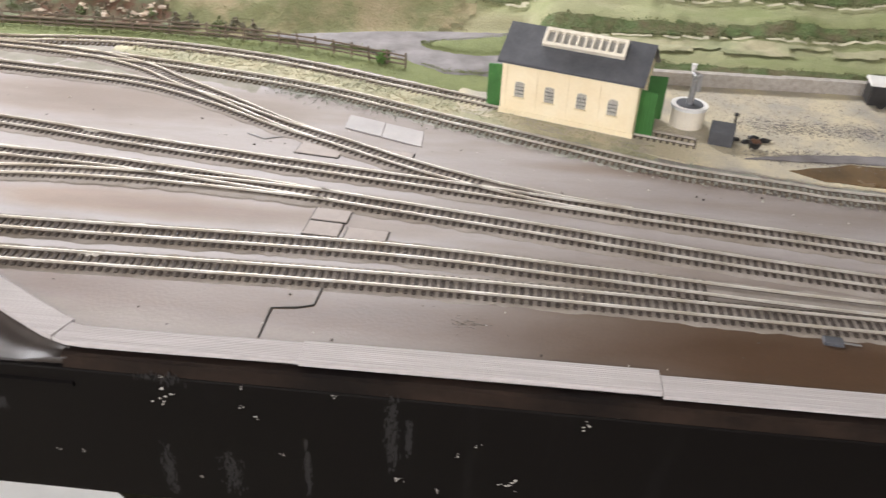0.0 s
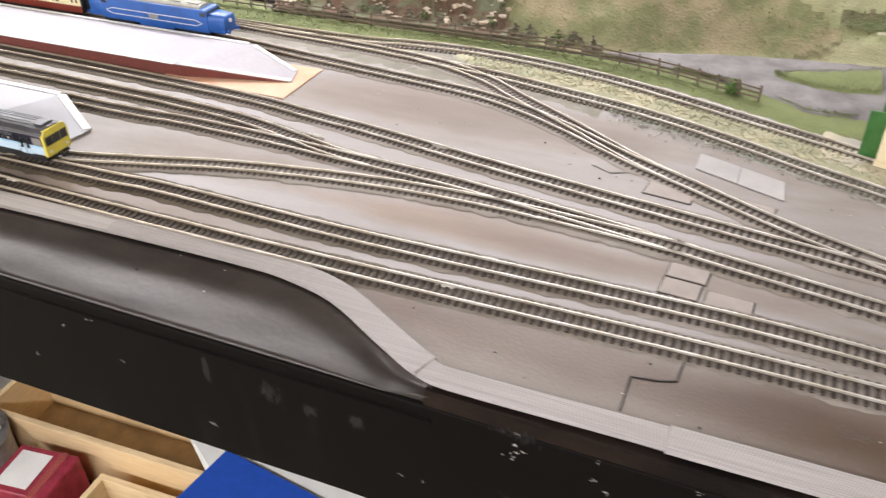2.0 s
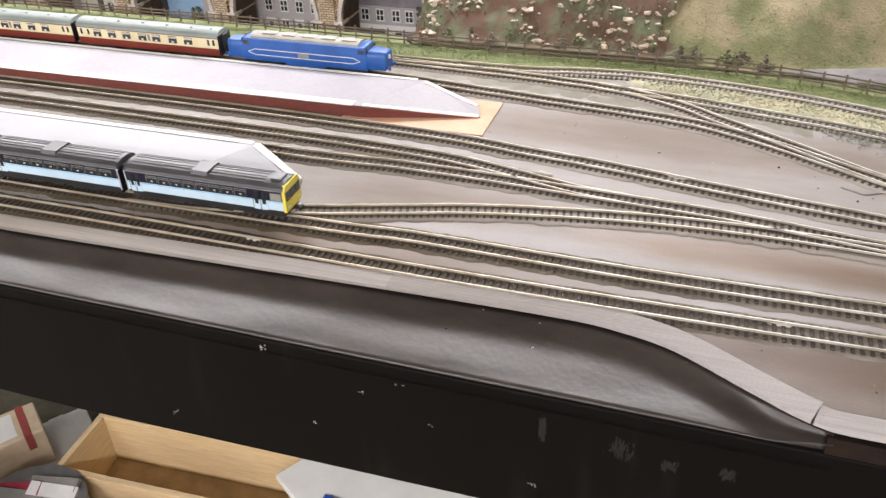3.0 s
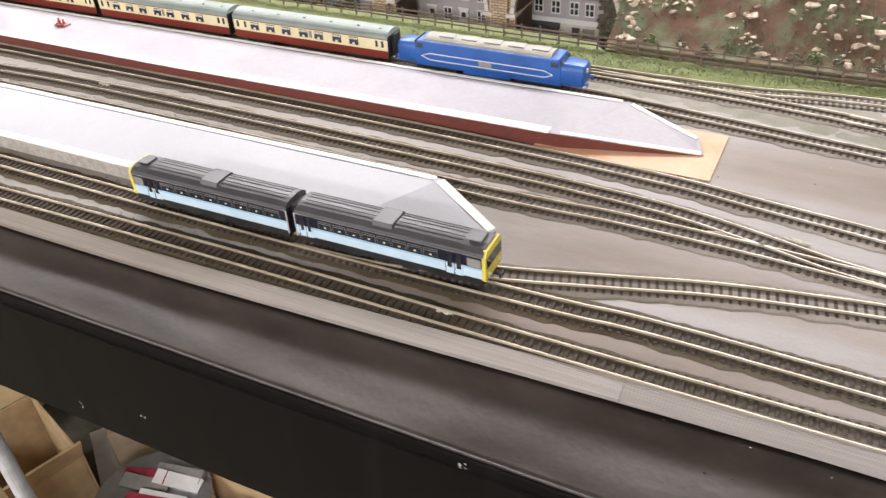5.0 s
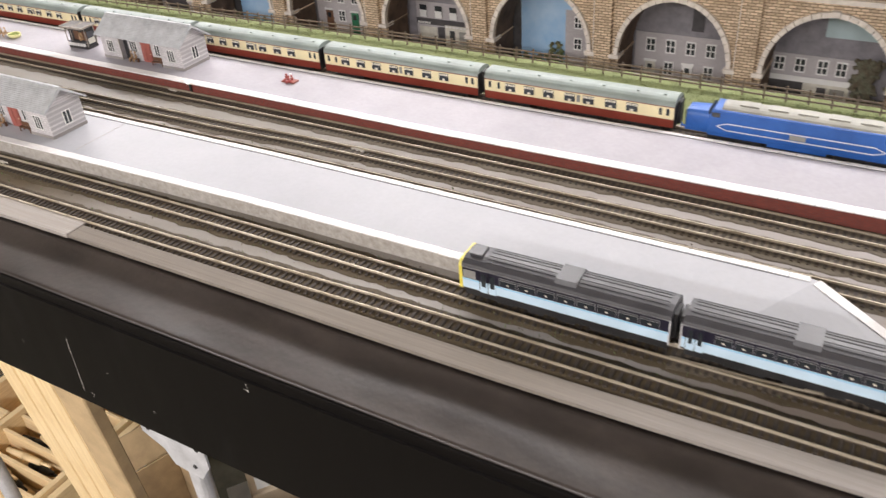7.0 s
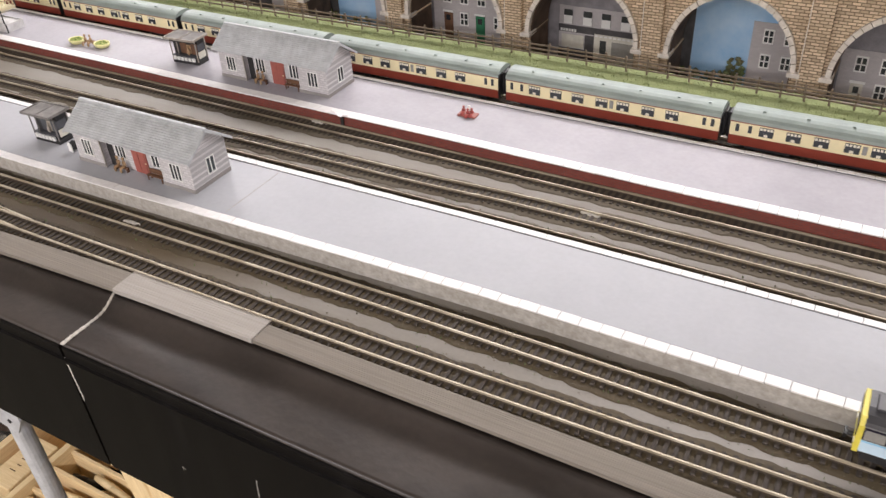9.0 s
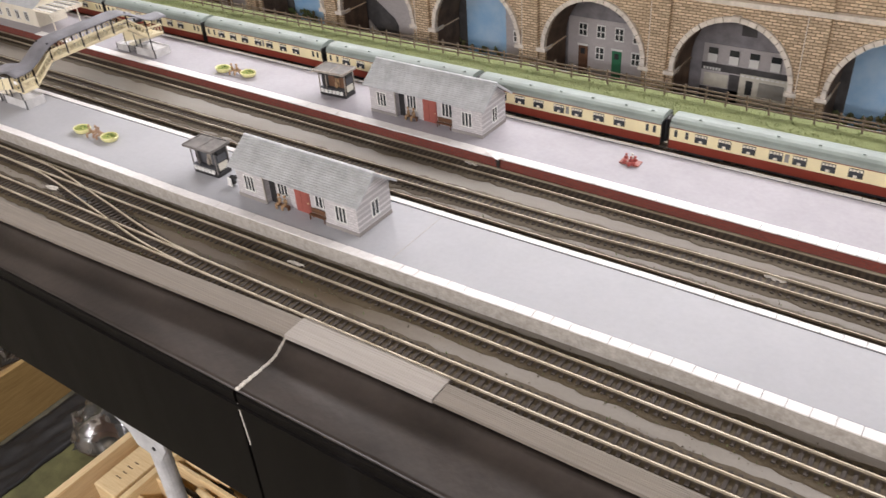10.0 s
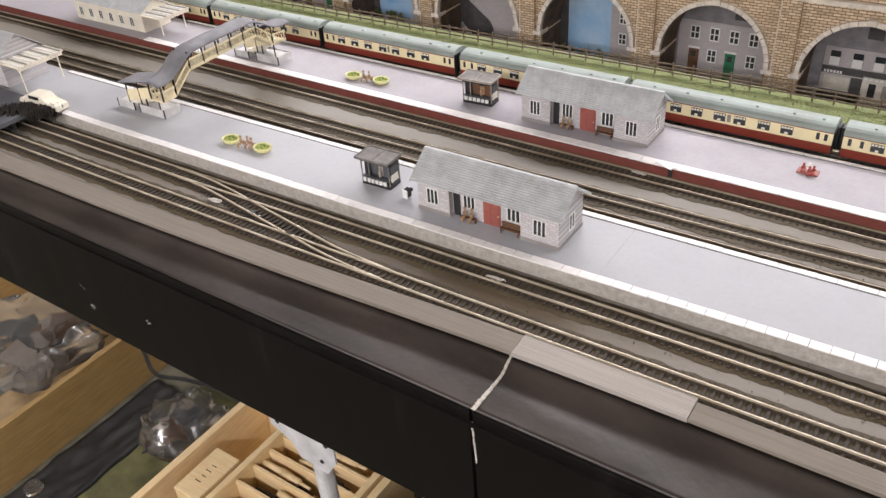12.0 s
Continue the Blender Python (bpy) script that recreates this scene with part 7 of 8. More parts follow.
# ---------- engine shed and yard ----------
shed = thing("engine_shed", "pale yellow engine shed with dark slate roof and green doors", "shed", pose(0.254, 0.970, 0.0022, 0, 0, -18))
L, D, E, R = 0.168, 0.082, 0.070, 0.102
part("wall", made((0, L, 0, 0.004, 0, E), chamfer=0.0004), SHEDWALL, shed)
part("wall", made((0, L, D - 0.004, D, 0, E), chamfer=0.0004), SHEDWALL, shed)
for x in (0.0, L - 0.004):
    bm = made((x, x + 0.004, 0.0042, 0.018, 0, E), (x, x + 0.004, D - 0.018, D - 0.0042, 0, E), (x, x + 0.004, 0.018, D - 0.018, 0.058, E))
    prism(bm, [(0.0, E + 0.0002), (D, E + 0.0002), (D / 2, R - 0.002)], x, x + 0.004)
    part("end_wall", bm, SHEDWALL, shed)
for s in (0, 1):
    bm = bmesh.new()
    pts = [(-0.006, E - 0.004), (-0.006, E - 0.001), (D / 2, R + 0.001), (D / 2, R - 0.002)]
    if s:
        pts = [(D - p, q) for p, q in pts]
    prism(bm, pts, -0.005, L + 0.006)
    part("roof_slope", bm, SLATE_DARK, shed, "dark grey slate roof slope")
slope = math.degrees(math.atan2(R - E, D / 2))
sky_m = Matrix.Translation((0.042, 0.018, 0.0865)) @ pose(0, 0, 0, slope)
bm = made((0, 0.100, 0, 0.004, 0, 0.006), (0, 0.100, 0.020, 0.024, 0, 0.006), (0, 0.004, 0.004, 0.020, 0, 0.006), (0.096, 0.100, 0.004, 0.020, 0, 0.006))
bmesh.ops.transform(bm, matrix=sky_m, verts=bm.verts)
skylight = part("skylight_frame", bm, CREAM_PALE, shed, "cream raised skylight frame")
bm = made((0.003, 0.097, 0.003, 0.021, 0.0005, 0.0018))
bmesh.ops.transform(bm, matrix=sky_m, verts=bm.verts)
part("skylight_glass", bm, PALEGLASS, skylight)
for k in range(9):
    bm = made((0.0125 + k * 0.0092, 0.0150 + k * 0.0092, 0.0032, 0.0208, 0.0018, 0.0062))
    bmesh.ops.transform(bm, matrix=sky_m, verts=bm.verts)
    part("skylight_bar", bm, CREAM_PALE, skylight)
for x in (0.024, 0.062, 0.102, 0.140):
    bm = bmesh.new()
    n = 8
    wd, z0, zs = 0.0058, 0.024, 0.039
    prism(bm, [(x - wd, z0), (x - wd, zs)] + [(x - wd * math.cos(math.pi * i / n), zs + 0.005 * math.sin(math.pi * i / n)) for i in range(1, n)] + [(x + wd, zs), (x + wd, z0)], -0.0003, 0.0006, "y")
    win = part("window", bm, SHEDGLASS, shed, "arched window with glazing bars")
    for k in range(4):
        part("glazing_bar", made((x - 0.0045 + k * 0.003, x - 0.0039 + k * 0.003, -0.0009, -0.0002, z0, 0.043)), SLATE_DARK, win)
    for z in (0.028, 0.0325, 0.037):
        part("glazing_bar", made((x - wd, x + wd, -0.0010, -0.0003, z, z + 0.0006)), SLATE_DARK, win)
    part("sill", made((x - 0.007, x + 0.007, -0.0016, 0.0006, z0 - 0.002, z0 - 0.0004)), CREAM, win)
for x in (0.004, 0.043, 0.082, 0.121, L - 0.004):
    part("pilaster", made((x - 0.003, x + 0.003, -0.0012, 0.0004, 0, E - 0.006)), SHEDWALL, shed)
part("plinth", made((-0.001, L + 0.001, -0.0018, 0.0006, 0, 0.006)), SHEDWALL, shed)
for x, a, s in ((0.0, 195, 1), (L, -15, -1)):
    for y, turn in ((0.0165, a), (D - 0.0165, a)):
        leaf = pose(x, y, 0, 0, 0, turn if y < 0.04 else -turn)
        bm = made((0, 0.022, -0.001, 0.001, 0.001, 0.056))
        bmesh.ops.transform(bm, matrix=leaf, verts=bm.verts)
        door = part("door", bm, GREEN, shed, "open dark green shed door")
        for k in range(5):
            bm = made((0.0006 + k * 0.0044, 0.0042 + k * 0.0044, -0.0016, 0.0016, 0.002, 0.055), chamfer=0.0002)
            bmesh.ops.transform(bm, matrix=leaf, verts=bm.verts)
            part("plank", bm, GREEN, door)

water = thing("water_column", "grey water column on a round cream brick tub", "water column", pose(0.486, 0.972, 0.0022))
bm = bmesh.new()
tube(bm, (0, 0, 0), (0, 0, 0.024), 0.0205, 0.0205, 24)
part("tub_wall", bm, CREAM_PALE, water, "cream round base")
bm = bmesh.new()
tube(bm, (0, 0, 0.0235), (0, 0, 0.027), 0.0225, 0.0225, 24)
part("rim", bm, WHITE, water, "white rim")
bm = bmesh.new()
tube(bm, (0, 0, 0.0268), (0, 0, 0.0275), 0.0165, 0.0165, 20)
part("water", bm, SLATE_DARK, water)
bm = bmesh.new()
tube(bm, (0, 0, 0.027), (0, 0, 0.062), 0.0040, 0.0030, 12)
tube(bm, (0, 0, 0.058), (0.004, -0.010, 0.066), 0.0030, 0.0026, 10)
tube(bm, (0.004, -0.010, 0.068), (0.004, -0.010, 0.048), 0.0024, 0.0030, 10)
lump(bm, 0, 0, 0.064, 0.0045, 0.0045, 0.004, 2)
part("column", bm, GREYMETAL, water, "grey standpipe with swinging arm")
bm = bmesh.new()
tube(bm, (-0.003, 0.004, 0.066), (-0.003, 0.004, 0.076), 0.002, 0.0035, 10)
part("lamp_top", bm, WHITE, water)

bunker = thing("coal_bunker", "dark grey lean-to coal bunker beside the stub track", "bunker", pose(0.503, 0.917, 0.0022, 0, 0, -14))
bm = bmesh.new()
prism(bm, [(0, 0), (0, 0.018), (0.012, 0.027), (0.024, 0.014), (0.024, 0)], 0, 0.028)
bevel(bm, 0.0008)
part("body", bm, SLATE_DARK, bunker)
bm = bmesh.new()
tube(bm, (0.026, 0.026, 0), (0.026, 0.026, 0.030), 0.0012)
lump(bm, 0.026, 0.026, 0.032, 0.0035, 0.0035, 0.003, 1)
part("yard_lamp", bm, DARK, bunker)
brazier = thing("brazier", "small black coal brazier on yard gravel", "brazier", pose(0.556, 0.912, 0.0022))
bm = bmesh.new()
tube(bm, (0, 0, 0.0035), (0, 0, 0.010), 0.006, 0.0078, 12)
for a in (0.5, 2.6, 4.7):
    tube(bm, (0.005 * math.cos(a), 0.005 * math.sin(a), 0), (0.005 * math.cos(a), 0.005 * math.sin(a), 0.004), 0.0009, 0.0009, 6)
part("basket", bm, DARK, brazier)
bm = bmesh.new()
for k in range(14):
    lump(bm, random.uniform(-0.005, 0.005), random.uniform(-0.005, 0.005), 0.0105, 0.002, 0.002, 0.0016, 1, 0.3)
part("coals", bm, BROWN, brazier)
for k in range(5):
    bm = bmesh.new()
    lump(bm, 0, 0, 0.002, 0.005 + 0.001 * k, 0.004, 0.0032, 1, 0.35)
    single("coal_lump", bm, DARK, "black lump of coal on the yard gravel", "coal", m=pose(0.528 + 0.011 * k, 0.940 - 0.006 * (k % 3), 0.0022), group="coal lumps")
hut = thing("yard_wagon", "dark covered wagon body with a pale roof", "wagon", pose(0.735, 1.066, 0.0022, 0, 0, -8))
part("body", made((0, 0.075, 0, 0.030, 0.004, 0.032), chamfer=0.0006), DARK, hut)
bm = bmesh.new()
prism(bm, body_outline(0.0165, 0.031, 0.032, 0.038, 8), -0.002, 0.077)
bmesh.ops.translate(bm, verts=bm.verts, vec=(0, 0.015, 0))
part("roof", bm, WHITE, hut, "off-white roof")
for x in (0.018, 0.056):
    for y in (0.002, 0.028):
        bm = bmesh.new()
        tube(bm, (x, y - 0.002, 0.006), (x, y + 0.002, 0.006), 0.006, 0.006, 14)
        part("wheel", bm, DARK, hut)
# point motors and bits beside the tracks
for x, y, a in ((0.543, 0.556, -6), (-2.03, 0.588, 4)):
    ob = thing("point_lever", "small dark point motor beside the rails", "point motor", pose(x, y, 0, 0, 0, a), group="point motors beside the tracks")
    part("housing", made((-0.008, 0.008, -0.005, 0.005, 0, 0.0035), chamfer=0.0006), DARK if x < 0.5 else SLATE_DARK, ob)
    part("rod", made((0.008, 0.022, -0.0007, 0.0007, 0.0012, 0.0022)), GREYMETAL, ob)
bm = bmesh.new()
for k in range(14):
    lump(bm, random.gauss(0, 0.004), random.gauss(0, 0.002), 0.001, 0.0024, 0.0018, 0.0016, 1, 0.4)
single("glue_lump", bm, SLEEPER, "dark lump of glue beside the points", "glue", m=pose(0.002, 0.722, 0.0))
bm = bmesh.new()
for p, q in (((-0.024, 0.006, 0.0006), (0.0, -0.003, 0.0006)), ((0.0, -0.003, 0.0006), (0.018, 0.008, 0.0006))):
    tube(bm, p, q, 0.0007, 0.0007, 6)
single("wire", bm, GREYMETAL, "bent bare wire lying beside the points", "wire", m=pose(-0.012, 0.851, 0.0, 0, 0, -6))
# pale flakes of filler on the rails' joints
for x, y, a in ((-0.62, 0.586, 0), (-0.70, 0.635, 0), (-0.21, 0.831, -8), (-0.43, 0.788, -2), (-0.36, 0.803, -5), (0.04, 0.744, -5), (-0.10, 0.590, 0), (-0.075, 0.642, 0), (-2.09, 0.588, 8), (-1.70, 0.62, 0), (-0.94, 0.836, 0), (-1.27, 0.836, 0), (-1.63, 0.832, 0), (-1.655, 0.8905, 0)):
    bm = bmesh.new()
    lump(bm, 0, 0, 0.002, 0.012, 0.0028, 0.0024, 2, 0.25)
    single("filler_dab", bm, FILLER, "pale dab of filler at a rail joint", "filler", m=pose(x, y, 0.0002, 0, 0, a), group="filler dabs at rail joints")
# fine cracks between board sections
single("board_seam", made((-1.6024, -1.6017, 0.662, 0.750, P_H - 0.0002, P_H + 0.0002)), GREYSIDE, "thin seam across the platform surface", "seam", kind="structure")
for a, b in (((0.116, 0.573), (0.114, 0.546)), ((0.114, 0.546), (0.101, 0.541)), ((0.101, 0.541), (0.080, 0.538)), ((0.080, 0.538), (0.080, 0.499))):
    p, q = Vector((*a, 0.0006)), Vector((*b, 0.0006))
    bm = bmesh.new()
    tube(bm, p, q, 0.0011, 0.0008, 6)
    single("board_crack", bm, GAPDARK, "dark open crack in the baseboard paint", "crack", kind="structure")
bm = bmesh.new()
for k in range(60):
    lump(bm, random.gauss(0, 0.009), random.gauss(0, 0.0035), 0.0002, random.uniform(0.0008, 0.0026), random.uniform(0.0005, 0.0013), 0.0005, 1, 0.4)
single("glue_smear", bm, RAILSIDE, "dried brown glue smear on the baseboard", "smear", m=pose(0.245, 0.540, 0))

# crumbs and specks on the open board, in the middle of the yard


def on_board():
    x = random.uniform(-0.45, 0.9)
    return x, random.uniform(0.50, 0.56) if random.random() < 0.35 else lines_between([(-0.45, 0.93), (0.0, 0.83), (0.4, 0.78), (0.9, 0.73)], x) + random.uniform(-0.06, 0.06), 0.0004


scatter("paint_crumbs", 60, on_board, 0.0016, FILLER, "pale crumbs of filler on the board", "crumbs")
scatter("dark_crumbs", 110, on_board, 0.0020, SLEEPER, "dark crumbs and flakes on the board", "crumbs")

def beside_tracks():
    x = random.uniform(-2.2, -0.7)
    return x, lines_between(random.choice((T1, T2, T2, TC)), x) + random.choice((-1, 1)) * abs(random.gauss(0.0165, 0.004)), 0.0004


scatter("track_moss", 1500, beside_tracks, 0.0012, HEDGE, "small tufts of moss along the sleepers", "moss", sides=3)
scatter("track_dirt", 2600, beside_tracks, 0.0013, SLEEPER_DUSTY, "brown dirt along the sleepers' ends", "dirt")

# ---------- below the layout ----------
FLOOR = -1.3
for x in (-1.915, -1.345):
    leg = thing("table_leg", "grey metal bracket and tubular leg under the board", "leg", pose(x, 0.498, 0))
    bm = bmesh.new()
    prism(bm, [(-0.052, -0.181), (0.054, -0.181), (0.054, -0.262), (0.036, -0.290), (-0.008, -0.285), (-0.020, -0.262), (-0.052, -0.246)], -0.003, 0.0, "y")
    bracket = part("bracket", bm, BRACKETGREY, leg, "grey bent steel bracket")
    for px, pz in ((-0.038, -0.235), (0.042, -0.235), (0.030, -0.27)):
        bm = bmesh.new()
        tube(bm, (px, -0.0045, pz), (px, -0.0025, pz), 0.003, 0.003, 8)
        part("screw", bm, DARK, bracket)
    bm = bmesh.new()
    tube(bm, (0.012, 0.012, FLOOR), (0.012, 0.012, -0.181), 0.0125, 0.0125, 18)
    part("tube", bm, BRACKETGREY, leg)
    bm = bmesh.new()
    tube(bm, (0.012, 0.012, FLOOR), (0.012, 0.012, FLOOR + 0.015), 0.017, 0.015, 18)
    part("rubber_foot", bm, DARK, leg)


def open_crate(m, L, D, H, t, label, base, wood=PINE):
    """An open box of boards."""
    ob = thing("wooden_crate", label, "crate", m)
    part("side", made((0, L, 0, t, 0, H), chamfer=0.001), wood, ob)
    part("side", made((0, L, D - t, D, 0, H), chamfer=0.001), wood, ob)
    part("end", made((0, t, t + 0.0005, D - t - 0.0005, 0, H), chamfer=0.001), PINE_Y if wood is PINE else wood, ob)
    part("end", made((L - t, L, t + 0.0005, D - t - 0.0005, 0, H), chamfer=0.001), PINE_Y if wood is PINE else wood, ob)
    part("bottom", made((t, L - t, t, D - t, 0.002, 0.010)), base, ob)
    return ob


# tray with a divided tool box in it
tray = open_crate(pose(-2.805, 0.55, FLOOR), 0.530, 0.55, 0.19, 0.022, "pale pine tray holding a divided tool box", PINE)
rack = thing("tool_box", "pine tool box with narrow cross slats", "tool box", pose(-2.635, 0.575, FLOOR + 0.011))
for x in (0.0, 0.313):
    part("side", made((x, x + 0.018, 0, 0.49, 0, 0.188), chamfer=0.001), PINE_Y, rack)
part("shelf", made((0.019, 0.312, 0, 0.49, 0.080, 0.090)), PINE, rack)
for k in range(9):
    y = 0.002 + 0.0595 * k + random.uniform(-0.004, 0.004)
    part("slat", made((0.0185, 0.3125, y, y + 0.010, 0.091, 0.165 + random.uniform(-0.006, 0.012)), chamfer=0.001), PINE, rack)
for k in range(24):
    row, lane = k % 8, k // 8
    length, r = random.uniform(0.05, 0.085), random.uniform(0.009, 0.013)
    dark = (row * 3 + lane) % 3 == 1
    bm = bmesh.new()
    tube(bm, (-length, 0, 0), (-length * 0.2, 0, 0), r * 0.75, r, 10)
    tube(bm, (-length * 0.2, 0, 0), (length * 0.55, 0, 0), r, r * 0.8, 10)
    tube(bm, (length * 0.55, 0, 0), (length, 0, 0), r * 0.45, r * 0.35, 8)
    single("hand_tool", bm, DARK if dark else PINE, "black plastic hand tool in the tool box" if dark else "turned wooden hand tool in the tool box", "tool",
           m=pose(-2.635 + 0.105 + 0.05 * (k * 7 % 3), 0.575 + 0.037 + 0.0595 * row, FLOOR + 0.011 + 0.091 + 0.013 + 0.024 * lane, 0, random.uniform(-5, 5), random.uniform(-7, 7)), group="tools in the tool box", smooth=True)
block = thing("wood_block", "pale sawn pine block standing in the tray", "block", pose(-2.738, 0.72, FLOOR + 0.011))
part("body", made((0, 0.083, 0, 0.15, 0, 0.178), chamfer=0.002), PINE, block)
for k in range(4):
    part("slot", made((0.030 + 0.006 * (k % 2), 0.050, 0.045 + 0.018 * k, 0.0475 + 0.018 * k, 0.1772, 0.1786)), BROWN, block, "narrow dark slot sawn in the top")
bm = bmesh.new()
lump(bm, 0, 0, 0.03, 0.045, 0.06, 0.03, 3, 0.0)
for v in bm.verts:
    v.co *= 1 + 0.3 * noise.noise(v.co * 40)
    v.co.z = max(0.0, v.co.z + 0.02)
single("blue_cloth", bm, BLUEFOLDER, "crumpled dark blue cloth in the tray", "cloth", m=pose(-2.710, 0.645, FLOOR + 0.011), smooth=True)
# floor cloths, drawer box and what stands by it
for nm, lab, mt, x0, x1, y0, y1, amp in (("green_cloth", "olive green cloth lying flat on the floor", TRAYGREEN, -3.13, -2.815, 0.36, 1.12, 0.003), ("black_cloth", "creased black cloth along the drawer box", DARK, -3.272, -3.10, 0.36, 1.06, 0.010)):
    bm = bmesh.new()
    grid = [[bm.verts.new((x0 + (x1 - x0) * i / 14 + 0.008 * noise.noise(Vector((j * 0.4, i * 0.2, 5.0))), y0 + (y1 - y0) * j / 30, 0.004 + amp * (1 + noise.noise(Vector((i * 0.45, j * 0.30, amp * 900)))))) for i in range(15)] for j in range(31)]
    for j in range(30):
        for i in range(14):
            bm.faces.new((grid[j][i], grid[j][i + 1], grid[j + 1][i + 1], grid[j + 1][i]))
    low = bmesh.ops.extrude_face_region(bm, geom=bm.faces[:])
    for g in low["geom"]:
        if isinstance(g, bmesh.types.BMVert):
            g.co.z = 0.0003 if nm == "green_cloth" else 0.0008
    bmesh.ops.recalc_face_normals(bm, faces=bm.faces[:])
    single(nm, bm, mt, lab, "cloth", m=pose(0, 0, FLOOR + (0 if nm == "green_cloth" else 0.0012)), smooth=True)
bm = bmesh.new()
tube(bm, (0, 0, 0), (0, 0, 0.012), 0.026, 0.024, 20)
single("plastic_disc", bm, CLEAR, "small round clear plastic disc on the black cloth", "disc", m=pose(-3.222, 0.578, FLOOR + 0.020, 4, 6, 0))
open_crate(pose(-4.00, 0.45, FLOOR, 0, 0, 1), 0.70, 0.72, 0.20, 0.020, "deep brown wooden drawer box on the floor", CARTON, OLDWOOD)
for x, y, z, rx, ry, rz, lab in ((-2.985, 0.93, 0.012, 0.105, 0.115, 0.085, "crumpled clear plastic bag of parts"), (-3.56, 0.84, 0.16, 0.20, 0.22, 0.07, "grey plastic-wrapped parcel in the drawer box")):
    bm = bmesh.new()
    lump(bm, 0, 0, rz, rx, ry, rz, 4, 0.0)
    for v in bm.verts:
        f = 1 + 0.45 * noise.noise(v.co * 14) + 0.25 * abs(noise.noise(v.co * 37))
        v.co = Vector((v.co.x * f, v.co.y * f, max(0.001, v.co.z * (0.8 + 0.3 * noise.noise(v.co * 19)))))
    bag = thing("plastic_bag", lab, "bag", pose(x, y, FLOOR + z))
    part("film", bm, CLEAR, bag, "crumpled clear film", smooth=True)
    for k in range(5):
        bm = bmesh.new()
        box(bm, -rx * 0.28, rx * 0.28, -ry * 0.16, ry * 0.16, -rz * 0.25, rz * 0.25, pose(random.uniform(-0.35, 0.35) * rx, random.uniform(-0.4, 0.4) * ry, rz * 0.55, random.uniform(-25, 25), random.uniform(-25, 25), random.uniform(0, 180)))
        part("packed_part", bm, (SLATE_DARK, PLATE, BROWN)[k % 3], bag)
cable = thing("cable", "black cable lying over the crates", "cable")
bm = bmesh.new()
pts = spline([(-3.22, 1.02), (-3.10, 0.97), (-3.0, 1.0), (-2.86, 1.03)], 0.012)
for a, b in zip(pts, pts[1:]):
    tube(bm, a + Vector((0, 0, FLOOR + 0.195)), b + Vector((0, 0, FLOOR + 0.195)), 0.006, 0.006, 8)
part("cable_core", bm, DARK, cable)

# boxes and papers further along
open_crate(pose(-1.63, 0.985, FLOOR, 0, 0, 3), 0.98, 0.21, 0.17, 0.017, "long pine box lying open on the floor", CARTON)
open_crate(pose(-1.20, 0.78, FLOOR, 0, 0, 3), 0.62, 0.18, 0.13, 0.017, "long shallow pine box", DARK)
stack = thing("paper_stack", "white papers lying under a blue folder", "papers", pose(-1.062, 1.121, FLOOR + 0.172, 0, 0, -32.6))
for k in range(4):
    bm = made((0, 0.52, 0, 0.34, 0.004 * k, 0.004 * k + 0.0034))
    bmesh.ops.transform(bm, matrix=pose(0, 0, 0, 0, 0, 1.2 * k - 2), verts=bm.verts)
    part("sheet", bm, PAPER, stack)
folder = thing("folder", "bright blue card folder lying on papers", "folder", pose(-0.966, 0.7255, FLOOR + 0.196, 0, 0, -7.8))
part("cover", made((0, 0.44, 0, 0.375, 0, 0.003), chamfer=0.001), BLUEFOLDER, folder)
part("sheet_inside", made((0.06, 0.43, 0.10, 0.36, -0.0025, -0.0004)), PAPER, folder, "white sheets held inside")
part("back_cover", made((0.003, 0.443, 0.003, 0.373, -0.006, -0.003), chamfer=0.001), BLUEFOLDER, folder)


def carton(m, L, D, H, label, material, stripe):
    ob = thing("carton", label, "carton", m)
    part("body", made((0, L, 0, D, 0, H), chamfer=0.003), material, ob)
    part("tape", made((L * 0.70, L * 0.82, -0.0006, D + 0.0006, H - 0.05, H + 0.0008)), stripe, ob)
    part("label_panel", made((L * 0.10, L * 0.62, D * 0.12, D * 0.88, H - 0.001, H + 0.0010)), PAPER if H > 0.1 else material, ob, "large pale label")
    return ob


carton(pose(-1.835, 0.953, FLOOR + 0.062, 0, 0, 53.6), 0.165, 0.130, 0.120, "small worn carton with a red tape stripe", CARTONPALE, FIGRED)
carton(pose(-1.83, 0.88, FLOOR, 0, 0, 53.6), 0.34, 0.22, 0.061, "flat white carton under the small one", GREYPAPER, GREYPAPER)
carton(pose(-1.42, 0.80, FLOOR, 0, 0, 8), 0.17, 0.14, 0.16, "dark red cardboard packet", JARRED, FIGRED)
# open cardboard box
flap = thing("cardboard_box", "open brown cardboard box with raised flaps", "carton", pose(-2.10, 0.74, FLOOR, 0, 0, -18))
part("wall", made((0, 0.30, 0, 0.006, 0, 0.28)), CARTON, flap)
part("wall", made((0, 0.30, 0.194, 0.20, 0, 0.28)), CARTON, flap)
part("wall", made((0, 0.006, 0.007, 0.193, 0, 0.28)), CARTON, flap)
part("wall", made((0.294, 0.30, 0.007, 0.193, 0, 0.28)), CARTON, flap)
part("bottom", made((0.007, 0.293, 0.007, 0.193, 0.001, 0.008)), CARTON, flap)
for x, a in ((0.0, -118), (0.30, -62)):
    bm = made((0, 0.09, 0.002, 0.198, -0.003, 0.003))
    bmesh.ops.transform(bm, matrix=pose(x, 0, 0.283, 0, a, 0), verts=bm.verts)
    part("flap", bm, CARTON, flap)
